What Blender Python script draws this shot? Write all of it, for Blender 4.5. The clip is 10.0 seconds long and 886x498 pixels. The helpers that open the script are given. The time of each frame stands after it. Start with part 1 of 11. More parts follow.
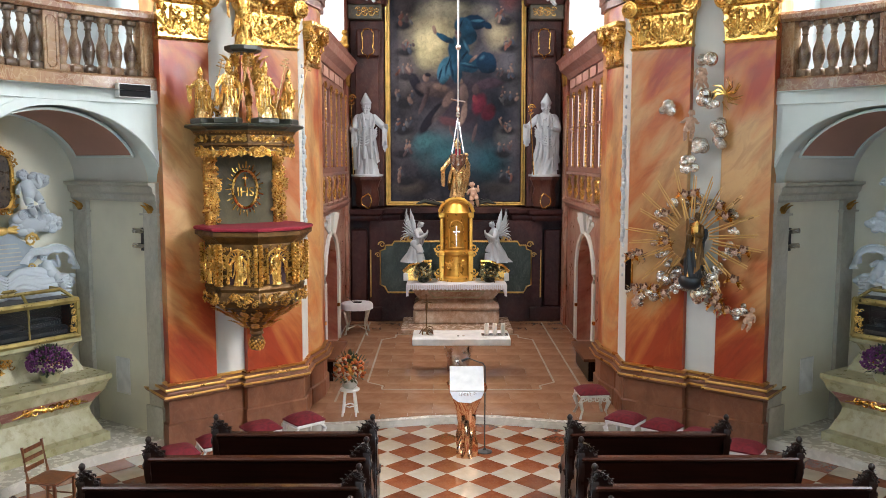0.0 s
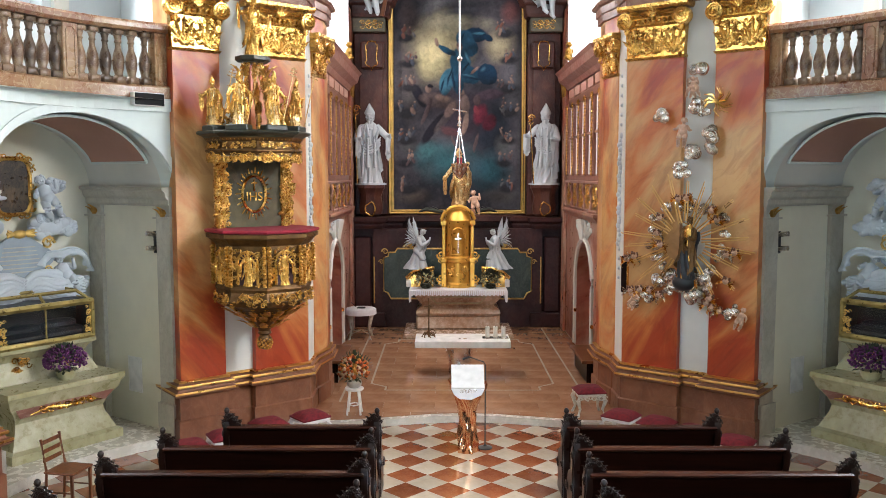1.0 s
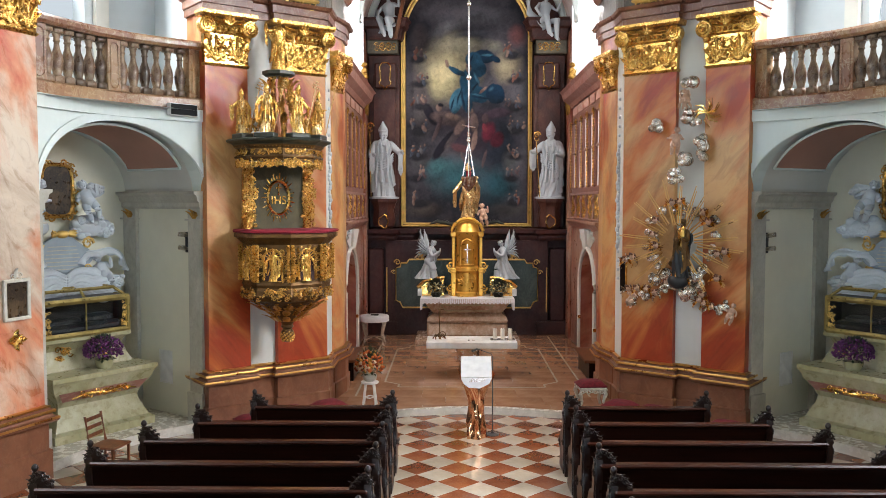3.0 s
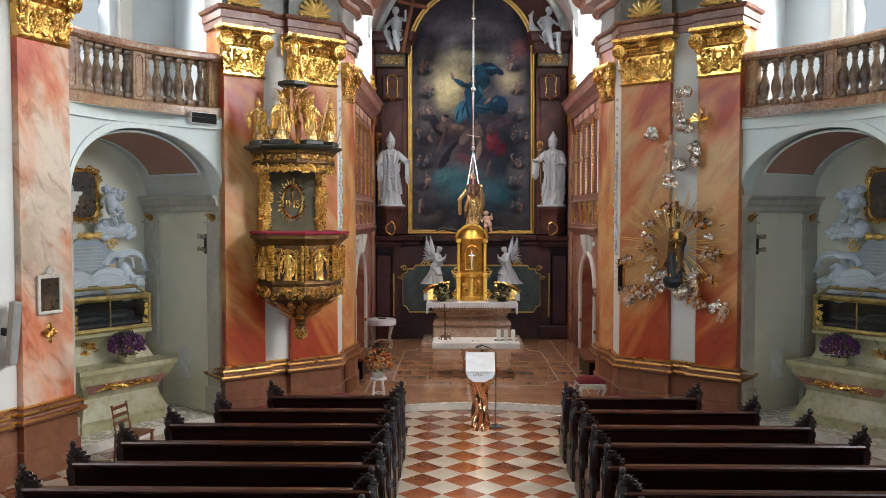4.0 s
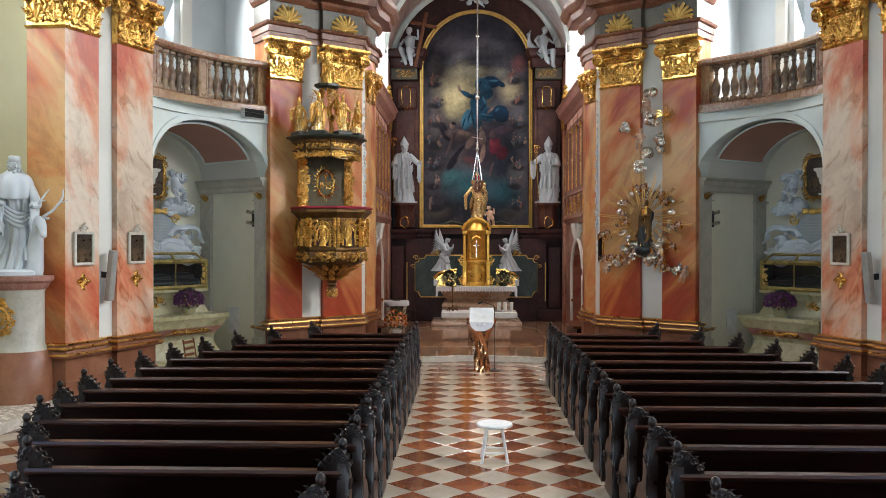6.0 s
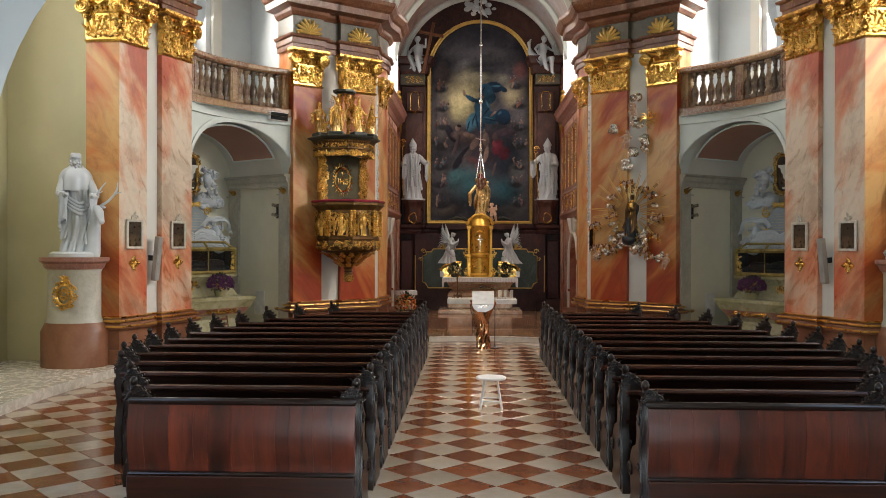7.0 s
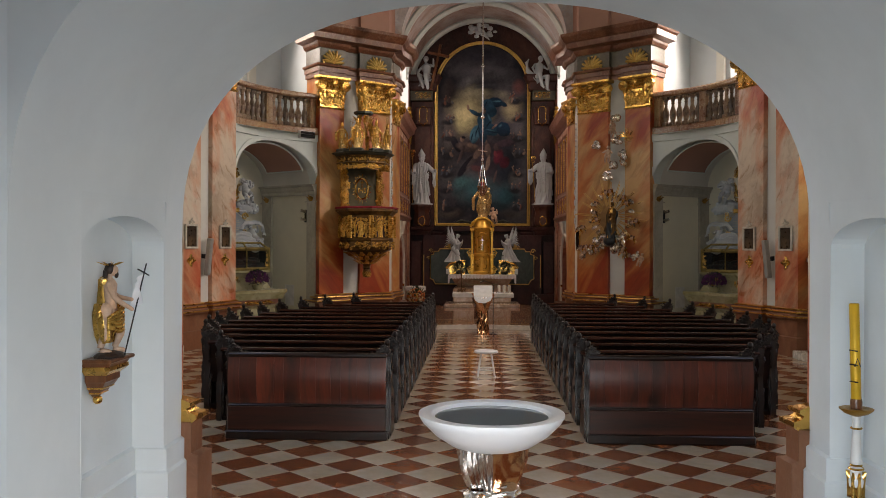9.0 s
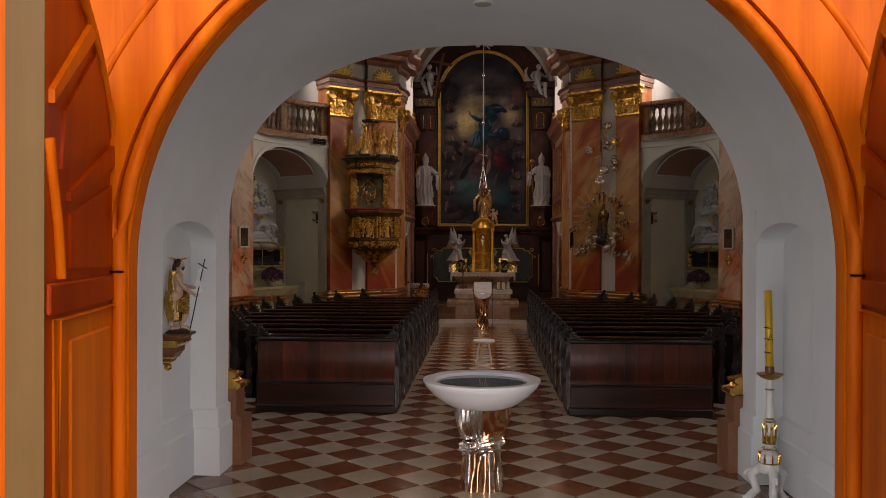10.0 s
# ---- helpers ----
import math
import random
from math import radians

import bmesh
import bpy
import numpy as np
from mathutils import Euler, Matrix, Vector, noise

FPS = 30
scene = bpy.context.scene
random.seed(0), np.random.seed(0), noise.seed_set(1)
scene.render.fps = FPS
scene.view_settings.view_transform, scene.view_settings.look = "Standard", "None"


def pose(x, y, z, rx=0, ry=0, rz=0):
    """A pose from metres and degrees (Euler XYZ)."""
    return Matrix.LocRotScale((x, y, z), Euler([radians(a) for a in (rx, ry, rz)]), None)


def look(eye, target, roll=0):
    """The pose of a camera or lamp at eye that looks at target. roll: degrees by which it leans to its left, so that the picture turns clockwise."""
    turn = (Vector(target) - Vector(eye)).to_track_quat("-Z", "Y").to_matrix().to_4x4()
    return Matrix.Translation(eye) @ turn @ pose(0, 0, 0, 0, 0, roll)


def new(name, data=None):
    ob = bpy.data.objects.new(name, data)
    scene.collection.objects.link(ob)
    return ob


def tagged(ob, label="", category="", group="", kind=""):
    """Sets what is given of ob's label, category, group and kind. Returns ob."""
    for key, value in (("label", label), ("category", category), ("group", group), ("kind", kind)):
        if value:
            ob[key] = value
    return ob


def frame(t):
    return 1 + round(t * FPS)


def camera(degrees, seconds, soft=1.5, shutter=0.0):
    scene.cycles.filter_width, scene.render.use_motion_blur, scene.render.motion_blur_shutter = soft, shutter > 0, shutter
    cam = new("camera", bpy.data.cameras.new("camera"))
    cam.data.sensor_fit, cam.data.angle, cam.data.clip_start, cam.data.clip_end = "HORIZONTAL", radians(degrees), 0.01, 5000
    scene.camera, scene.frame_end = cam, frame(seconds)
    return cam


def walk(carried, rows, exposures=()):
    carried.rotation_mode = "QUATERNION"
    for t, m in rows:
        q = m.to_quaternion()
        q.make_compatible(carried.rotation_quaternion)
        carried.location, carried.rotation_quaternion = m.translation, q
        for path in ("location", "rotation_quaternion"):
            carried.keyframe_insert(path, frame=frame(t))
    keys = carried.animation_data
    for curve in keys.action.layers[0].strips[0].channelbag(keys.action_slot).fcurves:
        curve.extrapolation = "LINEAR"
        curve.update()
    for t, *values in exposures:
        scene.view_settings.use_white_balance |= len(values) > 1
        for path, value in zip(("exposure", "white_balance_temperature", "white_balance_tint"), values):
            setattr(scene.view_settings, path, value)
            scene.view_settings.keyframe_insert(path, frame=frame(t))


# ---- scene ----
cam = camera(55.4, 10.0, 0.8)
METRES, EYE, TILT, LEAN, TURN = 12.0, 4.25, 0.0, 0.0, -0.08
ROWS = [
    (0.0, 0.0, 0.0, 0.0, 0.0, -5.95, -0.03),
    (0.5, 0.0005, -0.0201, -0.0029, 0.09, -5.51, -0.03),
    (1.0, 0.0008, -0.0392, -0.0099, 0.16, -5.04, -0.02),
    (1.5, 0.0004, -0.0582, -0.0174, 0.27, -4.57, -0.03),
    (2.0, 0.0001, -0.0781, -0.025, 0.43, -4.1, -0.03),
    (2.5, -0.0002, -0.0996, -0.0326, 0.6, -3.64, -0.04),
    (4.0, -0.0009, -0.184, -0.0556, 1.11, -2.22, -0.04),
    (4.5, -0.0004, -0.2258, -0.0646, 1.23, -1.63, -0.05),
    (5.0, 0.0008, -0.286, -0.084, 1.34, -0.82, -0.07),
    (5.5, 0.002, -0.3553, -0.1121, 1.47, -0.6, -0.06),
    (6.0, 0.0047, -0.4297, -0.1372, 1.66, -0.44, -0.09),
    (7.5, 0.0147, -0.6609, -0.1659, 2.28, -0.17, -0.19),
    (8.0, 0.0175, -0.7223, -0.1666, 2.39, -0.16, -0.2),
    (8.5, 0.0197, -0.7823, -0.1649, 2.49, -0.18, -0.2),
    (9.0, 0.023, -0.8436, -0.1614, 2.55, -0.22, -0.21),
    (9.5, 0.0279, -0.9081, -0.1616, 2.67, -0.25, -0.2),
    (10.0, 0.0322, -0.9747, -0.1618, 2.81, -0.25, -0.21),
]
AXIS = 0.36  # the church's long axis lies this far to the side of the first eye
EXPO = [(0.0, 2.46, 6620, 13), (2.5, 2.38, 6700, 13), (4.0, 2.05, 6650, 13), (5.0, 2.05, 6570, 12), (5.5, 2.06, 6330, 10), (6.0, 1.96, 6700, 12), (7.5, 1.43, 8000, 16), (8.0, 1.16, 8050, 16), (8.5, 1.1, 8400, 19), (9.0, 0.96, 8500, 23), (9.5, 0.8, 8700, 26), (10.0, 0.04, 9900, 36)]
walk(cam, [(t, pose(-AXIS, 0, EYE, TILT, LEAN, TURN) @ pose(METRES * x, METRES * y, METRES * z, 90 + pitch, roll, yaw)) for t, x, y, z, yaw, pitch, roll in ROWS], EXPO)

# ---- light ----
world = bpy.data.worlds.new("sky")
scene.world = world
world.use_nodes = True
wn = world.node_tree.nodes
sky = wn.new("ShaderNodeTexSky")
sky.sky_type, sky.sun_disc = "NISHITA", False
sky.sun_elevation, sky.sun_rotation = radians(38), radians(168)
world.node_tree.links.new(sky.outputs[0], wn["Background"].inputs[0])
wn["Background"].inputs[1].default_value = 0.34
sun = new("sun", bpy.data.lights.new("sun", "SUN"))
sun.data.energy, sun.data.angle, sun.data.color = 0.75, radians(40), (1.0, 0.95, 0.88)
sun.matrix_world = look((0.6, -22, 11), (0, -8.6, 1.5))


def opening_or_fill_light(x, y, z, w, h, tx, ty, tz, power, color=(0.93, 0.97, 1.0), spread=180):
    """One area lamp for a window or doorway, or added fill; spread limits where its light reaches."""
    lamp = new("window_daylight", bpy.data.lights.new("window_daylight", "AREA"))
    lamp.data.shape, lamp.data.size, lamp.data.size_y = "RECTANGLE", w, h
    lamp.data.energy, lamp.data.color, lamp.data.spread = power, color, radians(spread)
    lamp.matrix_world = look((x, y, z), (tx, ty, tz))
    return lamp


# east gallery and transept lamps outshine the west ones; transept windows are unseen, assumed
for sx, gallery, side, goal, wide in ((-1, 95, 44, (-4.6, 6.8, 1.5), 115), (1, 160, 125, (-3.6, 10.6, 2.4), 105)):
    opening_or_fill_light(sx * 6.75, 12.35, 8.6, 1.7, 3.6, -1.5, 6.5, 3.0, gallery, spread=140)
    opening_or_fill_light(sx * 9.3, 5.0, 8.5, 3.0, 5.0, *goal, side, spread=wide)
    opening_or_fill_light(sx * 2.85, 17.6, 7.75, 2.2, 1.5, -sx * 1.6, 16.4, 3.4, 138, (0.97, 0.95, 0.95))
    # added fill from the loft side, where no window is built
    opening_or_fill_light(sx * 3.5, -2.2, 9.0, 2.0, 3.5, 0, 8.0, 5.0, 12)
# added lamp just inside the doorway, in place of daylight from outside
opening_or_fill_light(0, -8.98, 1.35, 1.9, 2.1, 0, -4.0, 0.2, 70, (0.5, 0.76, 1.0), 135)


# ---- materials ----
def mat(name, rough=0.5, metal=0.0):
    m = bpy.data.materials.new(name)
    m.use_nodes = True
    p = m.node_tree.nodes["Principled BSDF"]
    p.inputs["Roughness"].default_value, p.inputs["Metallic"].default_value = rough, metal
    return m, m.node_tree, p


def node(tree, kind, links=(), **values):
    n = tree.nodes.new(kind)
    for k, v in values.items():
        n.inputs[k].default_value = v
    for k, out in links:
        tree.links.new(out, n.inputs[k])
    return n


def ramp(tree, fac, stops):
    r = tree.nodes.new("ShaderNodeValToRGB")
    e = r.color_ramp.elements
    while len(e) < len(stops):
        e.new(0.5)
    for el, (pos, col) in zip(e, stops):
        el.position, el.color = pos, (*col, 1)
    tree.links.new(fac, r.inputs[0])
    return r.outputs[0]


def coords(tree, sx=1.0, sy=1.0, sz=1.0, rot=(0, 0, 0)):
    tc = tree.nodes.new("ShaderNodeTexCoord")
    mp = tree.nodes.new("ShaderNodeMapping")
    mp.inputs["Scale"].default_value = (sx, sy, sz)
    mp.inputs["Rotation"].default_value = rot
    tree.links.new(tc.outputs["Object"], mp.inputs["Vector"])
    return mp.outputs[0]


def mix(tree, fac, a, b, mode="MIX"):
    n = tree.nodes.new("ShaderNodeMix")
    n.data_type, n.blend_type = "RGBA", mode
    for sock, val in ((n.inputs[0], fac), (n.inputs[6], a), (n.inputs[7], b)):
        if isinstance(val, (int, float)):
            sock.default_value = val
        elif isinstance(val, tuple):
            sock.default_value = (*val, 1)
        else:
            tree.links.new(val, sock)
    return n.outputs[2]


def bump(tree, p, height, strength=0.2, dist=0.02):
    b = tree.nodes.new("ShaderNodeBump")
    b.inputs["Strength"].default_value, b.inputs["Distance"].default_value = strength, dist
    tree.links.new(height, b.inputs["Height"])
    tree.links.new(b.outputs[0], p.inputs["Normal"])


def marble(name, cols, vein=(0.9, 0.85, 0.8), vein_amount=0.35, scale=0.9, rough=0.28, slant=False, each=0.0, speck=0.2):
    """Polished or painted marble: broad clouds of three colours, slanting flow and thin veins."""
    m, t, p = mat(name, rough)
    tc = t.nodes.new("ShaderNodeTexCoord")
    v = tc.outputs["Object"]
    if slant:  # long streaks that rise outwards on both sides of the axis
        ab = node(t, "ShaderNodeVectorMath", [(0, v)])
        ab.operation = "ABSOLUTE"
        turn = t.nodes.new("ShaderNodeMapping")
        turn.inputs["Rotation"].default_value = Vector((0.55, -0.25, 0.8)).normalized().rotation_difference(Vector((0, 0, 1))).to_euler()
        t.links.new(ab.outputs[0], turn.inputs["Vector"])
        v = turn.outputs[0]
    size = t.nodes.new("ShaderNodeMapping")
    size.inputs["Scale"].default_value = (scale, scale, scale * (0.32 if slant else 0.7))
    t.links.new(v, size.inputs["Vector"])
    v = size.outputs[0]
    cloud = node(t, "ShaderNodeTexNoise", [("Vector", v)], Scale=1.5, Detail=6.0, Roughness=0.58, Distortion=1.1)
    broad = node(t, "ShaderNodeTexNoise", [("Vector", v)], Scale=0.5, Detail=2.0)
    both = node(t, "ShaderNodeMath", [(0, cloud.outputs[0]), (1, broad.outputs[0])])
    both.operation = "ADD"
    half = node(t, "ShaderNodeMath", [(0, both.outputs[0])])
    half.operation, half.inputs[1].default_value = "MULTIPLY", 0.5
    col = ramp(t, half.outputs[0], [(0.36, cols[0]), (0.5, cols[1]), (0.63, cols[2])])
    fine = node(t, "ShaderNodeTexNoise", [("Vector", v)], Scale=3.2, Detail=8.0, Roughness=0.55, Distortion=2.2)
    thin = ramp(t, fine.outputs[0], [(0.47, (0, 0, 0)), (0.5, (1, 1, 1)), (0.53, (0, 0, 0))])
    amount = node(t, "ShaderNodeMath", [(0, thin)])
    amount.operation, amount.inputs[1].default_value = "MULTIPLY", vein_amount
    col = mix(t, amount.outputs[0], col, vein)
    spots = node(t, "ShaderNodeTexNoise", [("Vector", tc.outputs["Object"])], Scale=11.0, Detail=3.0)
    col = mix(t, speck, col, ramp(t, spots.outputs[0], [(0.3, (0.45, 0.42, 0.4)), (0.6, (1, 1, 1))]), "MULTIPLY")
    if each:
        info = t.nodes.new("ShaderNodeObjectInfo")
        shade = ramp(t, info.outputs["Random"], [(0.0, (1 - each, 1 - each, 1 - each)), (1.0, (1, 1, 1))])
        col = mix(t, 1.0, col, shade, "MULTIPLY")
    t.links.new(col, p.inputs["Base Color"])
    rr = ramp(t, spots.outputs[0], [(0.3, (rough * 0.8,) * 3), (0.7, (rough * 1.3,) * 3)])
    t.links.new(rr, p.inputs["Roughness"])
    bump(t, p, fine.outputs[0], 0.06, 0.01)
    return m


def scagliola(name, deep, warm, pale, red=0.0, rough=0.3):
    """Painted marble in long slanting flames: pale ground, warm drifts and deep red patches, with grey-brown cracks."""
    m, t, p = mat(name, rough)
    tc = t.nodes.new("ShaderNodeTexCoord")
    ab = node(t, "ShaderNodeVectorMath", [(0, tc.outputs["Object"])])
    ab.operation = "ABSOLUTE"
    turn = t.nodes.new("ShaderNodeMapping")
    turn.inputs["Rotation"].default_value = Vector((0.5, -0.3, 0.72)).normalized().rotation_difference(Vector((0, 0, 1))).to_euler()
    t.links.new(ab.outputs[0], turn.inputs["Vector"])
    size = t.nodes.new("ShaderNodeMapping")
    size.inputs["Scale"].default_value = (1.0, 1.0, 0.36)
    t.links.new(turn.outputs[0], size.inputs["Vector"])
    v = size.outputs[0]
    flame = node(t, "ShaderNodeTexNoise", [("Vector", v)], Scale=1.1, Detail=7.0, Roughness=0.56, Distortion=0.8)
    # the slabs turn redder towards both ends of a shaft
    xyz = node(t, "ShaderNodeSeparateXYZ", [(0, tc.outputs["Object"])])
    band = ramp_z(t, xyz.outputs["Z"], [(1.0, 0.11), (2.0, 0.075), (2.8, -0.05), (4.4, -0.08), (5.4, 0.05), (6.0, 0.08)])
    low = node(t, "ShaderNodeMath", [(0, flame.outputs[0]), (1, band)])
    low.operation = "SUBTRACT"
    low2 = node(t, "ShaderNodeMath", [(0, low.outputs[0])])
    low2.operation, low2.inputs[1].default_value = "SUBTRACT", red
    mid = tuple((a + b) / 2 for a, b in zip(warm, pale))
    col = ramp(t, low2.outputs[0], [(0.33, deep), (0.43, warm), (0.5, mid), (0.58, pale)])
    streak = node(t, "ShaderNodeTexNoise", [("Vector", v)], Scale=3.4, Detail=9.0, Roughness=0.62, Distortion=1.6)
    col = mix(t, 0.42, col, ramp(t, streak.outputs[0], [(0.36, (0.6, 0.46, 0.36)), (0.5, (1, 1, 1)), (0.66, (1.0, 0.93, 0.85))]), "MULTIPLY")
    blot = node(t, "ShaderNodeTexNoise", [("Vector", v)], Scale=0.8, Detail=9.0, Roughness=0.66, Distortion=1.2)
    col = mix(t, 0.7, col, ramp(t, blot.outputs[0], [(0.34, (0.5, 0.4, 0.33)), (0.47, (0.92, 0.88, 0.84)), (0.62, (1.0, 1.0, 1.0))]), "MULTIPLY")
    crack = ramp(t, node(t, "ShaderNodeTexNoise", [("Vector", v)], Scale=1.8, Detail=5.0, Distortion=2.5).outputs[0], [(0.485, (0, 0, 0)), (0.5, (1, 1, 1)), (0.515, (0, 0, 0))])
    amount = node(t, "ShaderNodeMath", [(0, crack)])
    amount.operation, amount.inputs[1].default_value = "MULTIPLY", 0.12
    col = mix(t, amount.outputs[0], col, (0.3, 0.13, 0.07))
    t.links.new(col, p.inputs["Base Color"])
    t.links.new(ramp(t, streak.outputs[0], [(0.3, (rough * 0.8,) * 3), (0.7, (rough * 1.4,) * 3)]), p.inputs["Roughness"])
    bump(t, p, streak.outputs[0], 0.05, 0.01)
    return m


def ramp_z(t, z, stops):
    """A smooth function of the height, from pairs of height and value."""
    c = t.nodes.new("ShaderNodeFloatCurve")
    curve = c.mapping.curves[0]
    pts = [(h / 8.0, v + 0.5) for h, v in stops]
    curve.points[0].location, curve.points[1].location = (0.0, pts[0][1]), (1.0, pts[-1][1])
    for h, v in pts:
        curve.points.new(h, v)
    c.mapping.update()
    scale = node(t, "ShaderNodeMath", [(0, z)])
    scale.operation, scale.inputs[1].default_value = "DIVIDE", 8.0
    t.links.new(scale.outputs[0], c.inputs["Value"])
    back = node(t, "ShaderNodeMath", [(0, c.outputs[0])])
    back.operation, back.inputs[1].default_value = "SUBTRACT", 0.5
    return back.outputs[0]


def plaster(name, col, dirt=0.12, rough=0.85):
    m, t, p = mat(name, rough)
    v = coords(t)
    big = node(t, "ShaderNodeTexNoise", [("Vector", v)], Scale=0.7, Detail=5.0, Roughness=0.6)
    small = node(t, "ShaderNodeTexNoise", [("Vector", v)], Scale=30.0, Detail=4.0)
    d = tuple(c * (1 - dirt) for c in col)
    c = ramp(t, big.outputs[0], [(0.35, d), (0.62, col)])
    t.links.new(c, p.inputs["Base Color"])
    bump(t, p, small.outputs[0], 0.08, 0.01)
    return m


def metal(name, col, rough=0.3, dark=0.45, relief=0.25, scale=22.0, metallic=1.0):
    m, t, p = mat(name, rough, metallic)
    v = coords(t)
    n1 = node(t, "ShaderNodeTexNoise", [("Vector", v)], Scale=5.0, Detail=5.0)
    n2 = node(t, "ShaderNodeTexNoise", [("Vector", v)], Scale=scale, Detail=3.0)
    c = ramp(t, n1.outputs[0], [(0.3, tuple(x * dark for x in col)), (0.6, col)])
    t.links.new(c, p.inputs["Base Color"])
    r = ramp(t, n2.outputs[0], [(0.3, (rough * 0.7,) * 3), (0.7, (rough * 1.5,) * 3)])
    t.links.new(r, p.inputs["Roughness"])
    bump(t, p, n2.outputs[0], relief, 0.02)
    return m


def wood(name, dark, light, rough=0.35, scale=1.0, axis="z", each=0.0, coat=0.0, gloss=0.5):
    m, t, p = mat(name, rough)
    p.inputs["Specular IOR Level"].default_value = gloss
    s = {"z": (14, 14, 0.8), "x": (0.8, 14, 14), "y": (14, 0.8, 14)}[axis]
    v = coords(t, *(a * scale for a in s))
    g = node(t, "ShaderNodeTexNoise", [("Vector", v)], Scale=1.3, Detail=7.0, Roughness=0.65, Distortion=0.6)
    c = ramp(t, g.outputs[0], [(0.3, dark), (0.7, light)])
    patch = node(t, "ShaderNodeTexNoise", [("Vector", coords(t))], Scale=1.7, Detail=3.0)
    c = mix(t, 0.5, c, ramp(t, patch.outputs[0], [(0.3, (0.5, 0.45, 0.45)), (0.65, (1, 1, 1))]), "MULTIPLY")
    if each:
        info = t.nodes.new("ShaderNodeObjectInfo")
        c = mix(t, 1.0, c, ramp(t, info.outputs["Random"], [(0.0, (1 - each,) * 3), (1.0, (1, 1, 1))]), "MULTIPLY")
    t.links.new(c, p.inputs["Base Color"])
    p.inputs["Coat Weight"].default_value = coat
    p.inputs["Coat Roughness"].default_value = 0.28
    bump(t, p, g.outputs[0], 0.12, 0.01)
    return m


def plain(name, col, rough=0.5, metallic=0.0, noise_amount=0.2, scale=6.0):
    m, t, p = mat(name, rough, metallic)
    n = node(t, "ShaderNodeTexNoise", [("Vector", coords(t))], Scale=scale, Detail=5.0)
    c = ramp(t, n.outputs[0], [(0.3, tuple(x * (1 - noise_amount) for x in col)), (0.65, col)])
    t.links.new(c, p.inputs["Base Color"])
    bump(t, p, n.outputs[0], 0.06, 0.01)
    return m


# emission that stands in for the light behind window glass
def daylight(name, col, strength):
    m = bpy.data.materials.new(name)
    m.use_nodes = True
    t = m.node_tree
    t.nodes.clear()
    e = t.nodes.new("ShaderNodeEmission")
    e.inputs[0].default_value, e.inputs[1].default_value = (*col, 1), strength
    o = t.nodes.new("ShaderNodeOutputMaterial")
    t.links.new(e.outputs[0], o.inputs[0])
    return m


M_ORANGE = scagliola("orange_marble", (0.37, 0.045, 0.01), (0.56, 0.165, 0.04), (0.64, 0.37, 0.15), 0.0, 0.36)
M_PINK = scagliola("pink_marble", (0.53, 0.105, 0.05), (0.64, 0.27, 0.15), (0.67, 0.57, 0.46), 0.02)
M_CHWALL = scagliola("rose_marble", (0.29, 0.075, 0.045), (0.39, 0.155, 0.1), (0.5, 0.31, 0.23), 0.0)
M_BROWN = marble("brown_marble", [(0.026, 0.006, 0.004), (0.062, 0.015, 0.01), (0.11, 0.038, 0.023)], (0.22, 0.13, 0.1), 0.15, 1.2, 0.5, speck=0.1)
M_BROWND = marble("dark_purple_marble", [(0.016, 0.003, 0.004), (0.036, 0.007, 0.008), (0.07, 0.019, 0.016)], (0.14, 0.08, 0.07), 0.15, 1.2, 0.55, speck=0.1)
M_GREEN = marble("green_marble", [(0.008, 0.02, 0.015), (0.018, 0.038, 0.029), (0.055, 0.085, 0.066)], (0.2, 0.25, 0.2), 0.2, 1.4, 0.42)
M_GREY = marble("grey_marble", [(0.36, 0.34, 0.28), (0.46, 0.44, 0.37), (0.56, 0.54, 0.47)], (0.3, 0.28, 0.22), 0.3, 1.3, 0.4)
M_TOMB = marble("olive_marble", [(0.25, 0.23, 0.11), (0.37, 0.34, 0.19), (0.48, 0.44, 0.29)], (0.3, 0.26, 0.15), 0.3, 1.6, 0.3)
M_BALU = marble("ochre_marble", [(0.09, 0.05, 0.05), (0.2, 0.11, 0.065), (0.36, 0.25, 0.14)], (0.6, 0.5, 0.36), 0.3, 2.2, 0.3, each=0.75)
M_RAIL = marble("rail_marble", [(0.14, 0.05, 0.035), (0.24, 0.11, 0.055), (0.36, 0.22, 0.11)], (0.7, 0.6, 0.4), 0.3, 1.2, 0.3)
M_FRIEZE = marble("olive_frieze", [(0.05, 0.045, 0.03), (0.08, 0.075, 0.05), (0.14, 0.12, 0.08)], (0.25, 0.2, 0.14), 0.3, 1.4, 0.35)
M_PLINTH = marble("plinth_stone", [(0.16, 0.056, 0.027), (0.23, 0.088, 0.043), (0.3, 0.13, 0.07)], (0.4, 0.28, 0.2), 0.1, 1.5, 0.36)
M_ENTAB = marble("entablature_marble", [(0.21, 0.078, 0.058), (0.29, 0.12, 0.09), (0.38, 0.21, 0.155)], (0.6, 0.5, 0.4), 0.2, 1.0, 0.4)
M_CORNICE = marble("cornice_marble", [(0.12, 0.036, 0.018), (0.2, 0.07, 0.034), (0.31, 0.145, 0.075)], (0.5, 0.36, 0.24), 0.25, 1.0, 0.35)
M_FRESCO = marble("painted_vault", [(0.27, 0.16, 0.125), (0.47, 0.37, 0.32), (0.58, 0.57, 0.57)], (0.3, 0.34, 0.4), 0.35, 0.8, 0.8)
M_ALTAR = marble("altar_marble", [(0.34, 0.185, 0.105), (0.47, 0.31, 0.205), (0.58, 0.45, 0.34)], (0.7, 0.62, 0.52), 0.35, 2.2, 0.25)
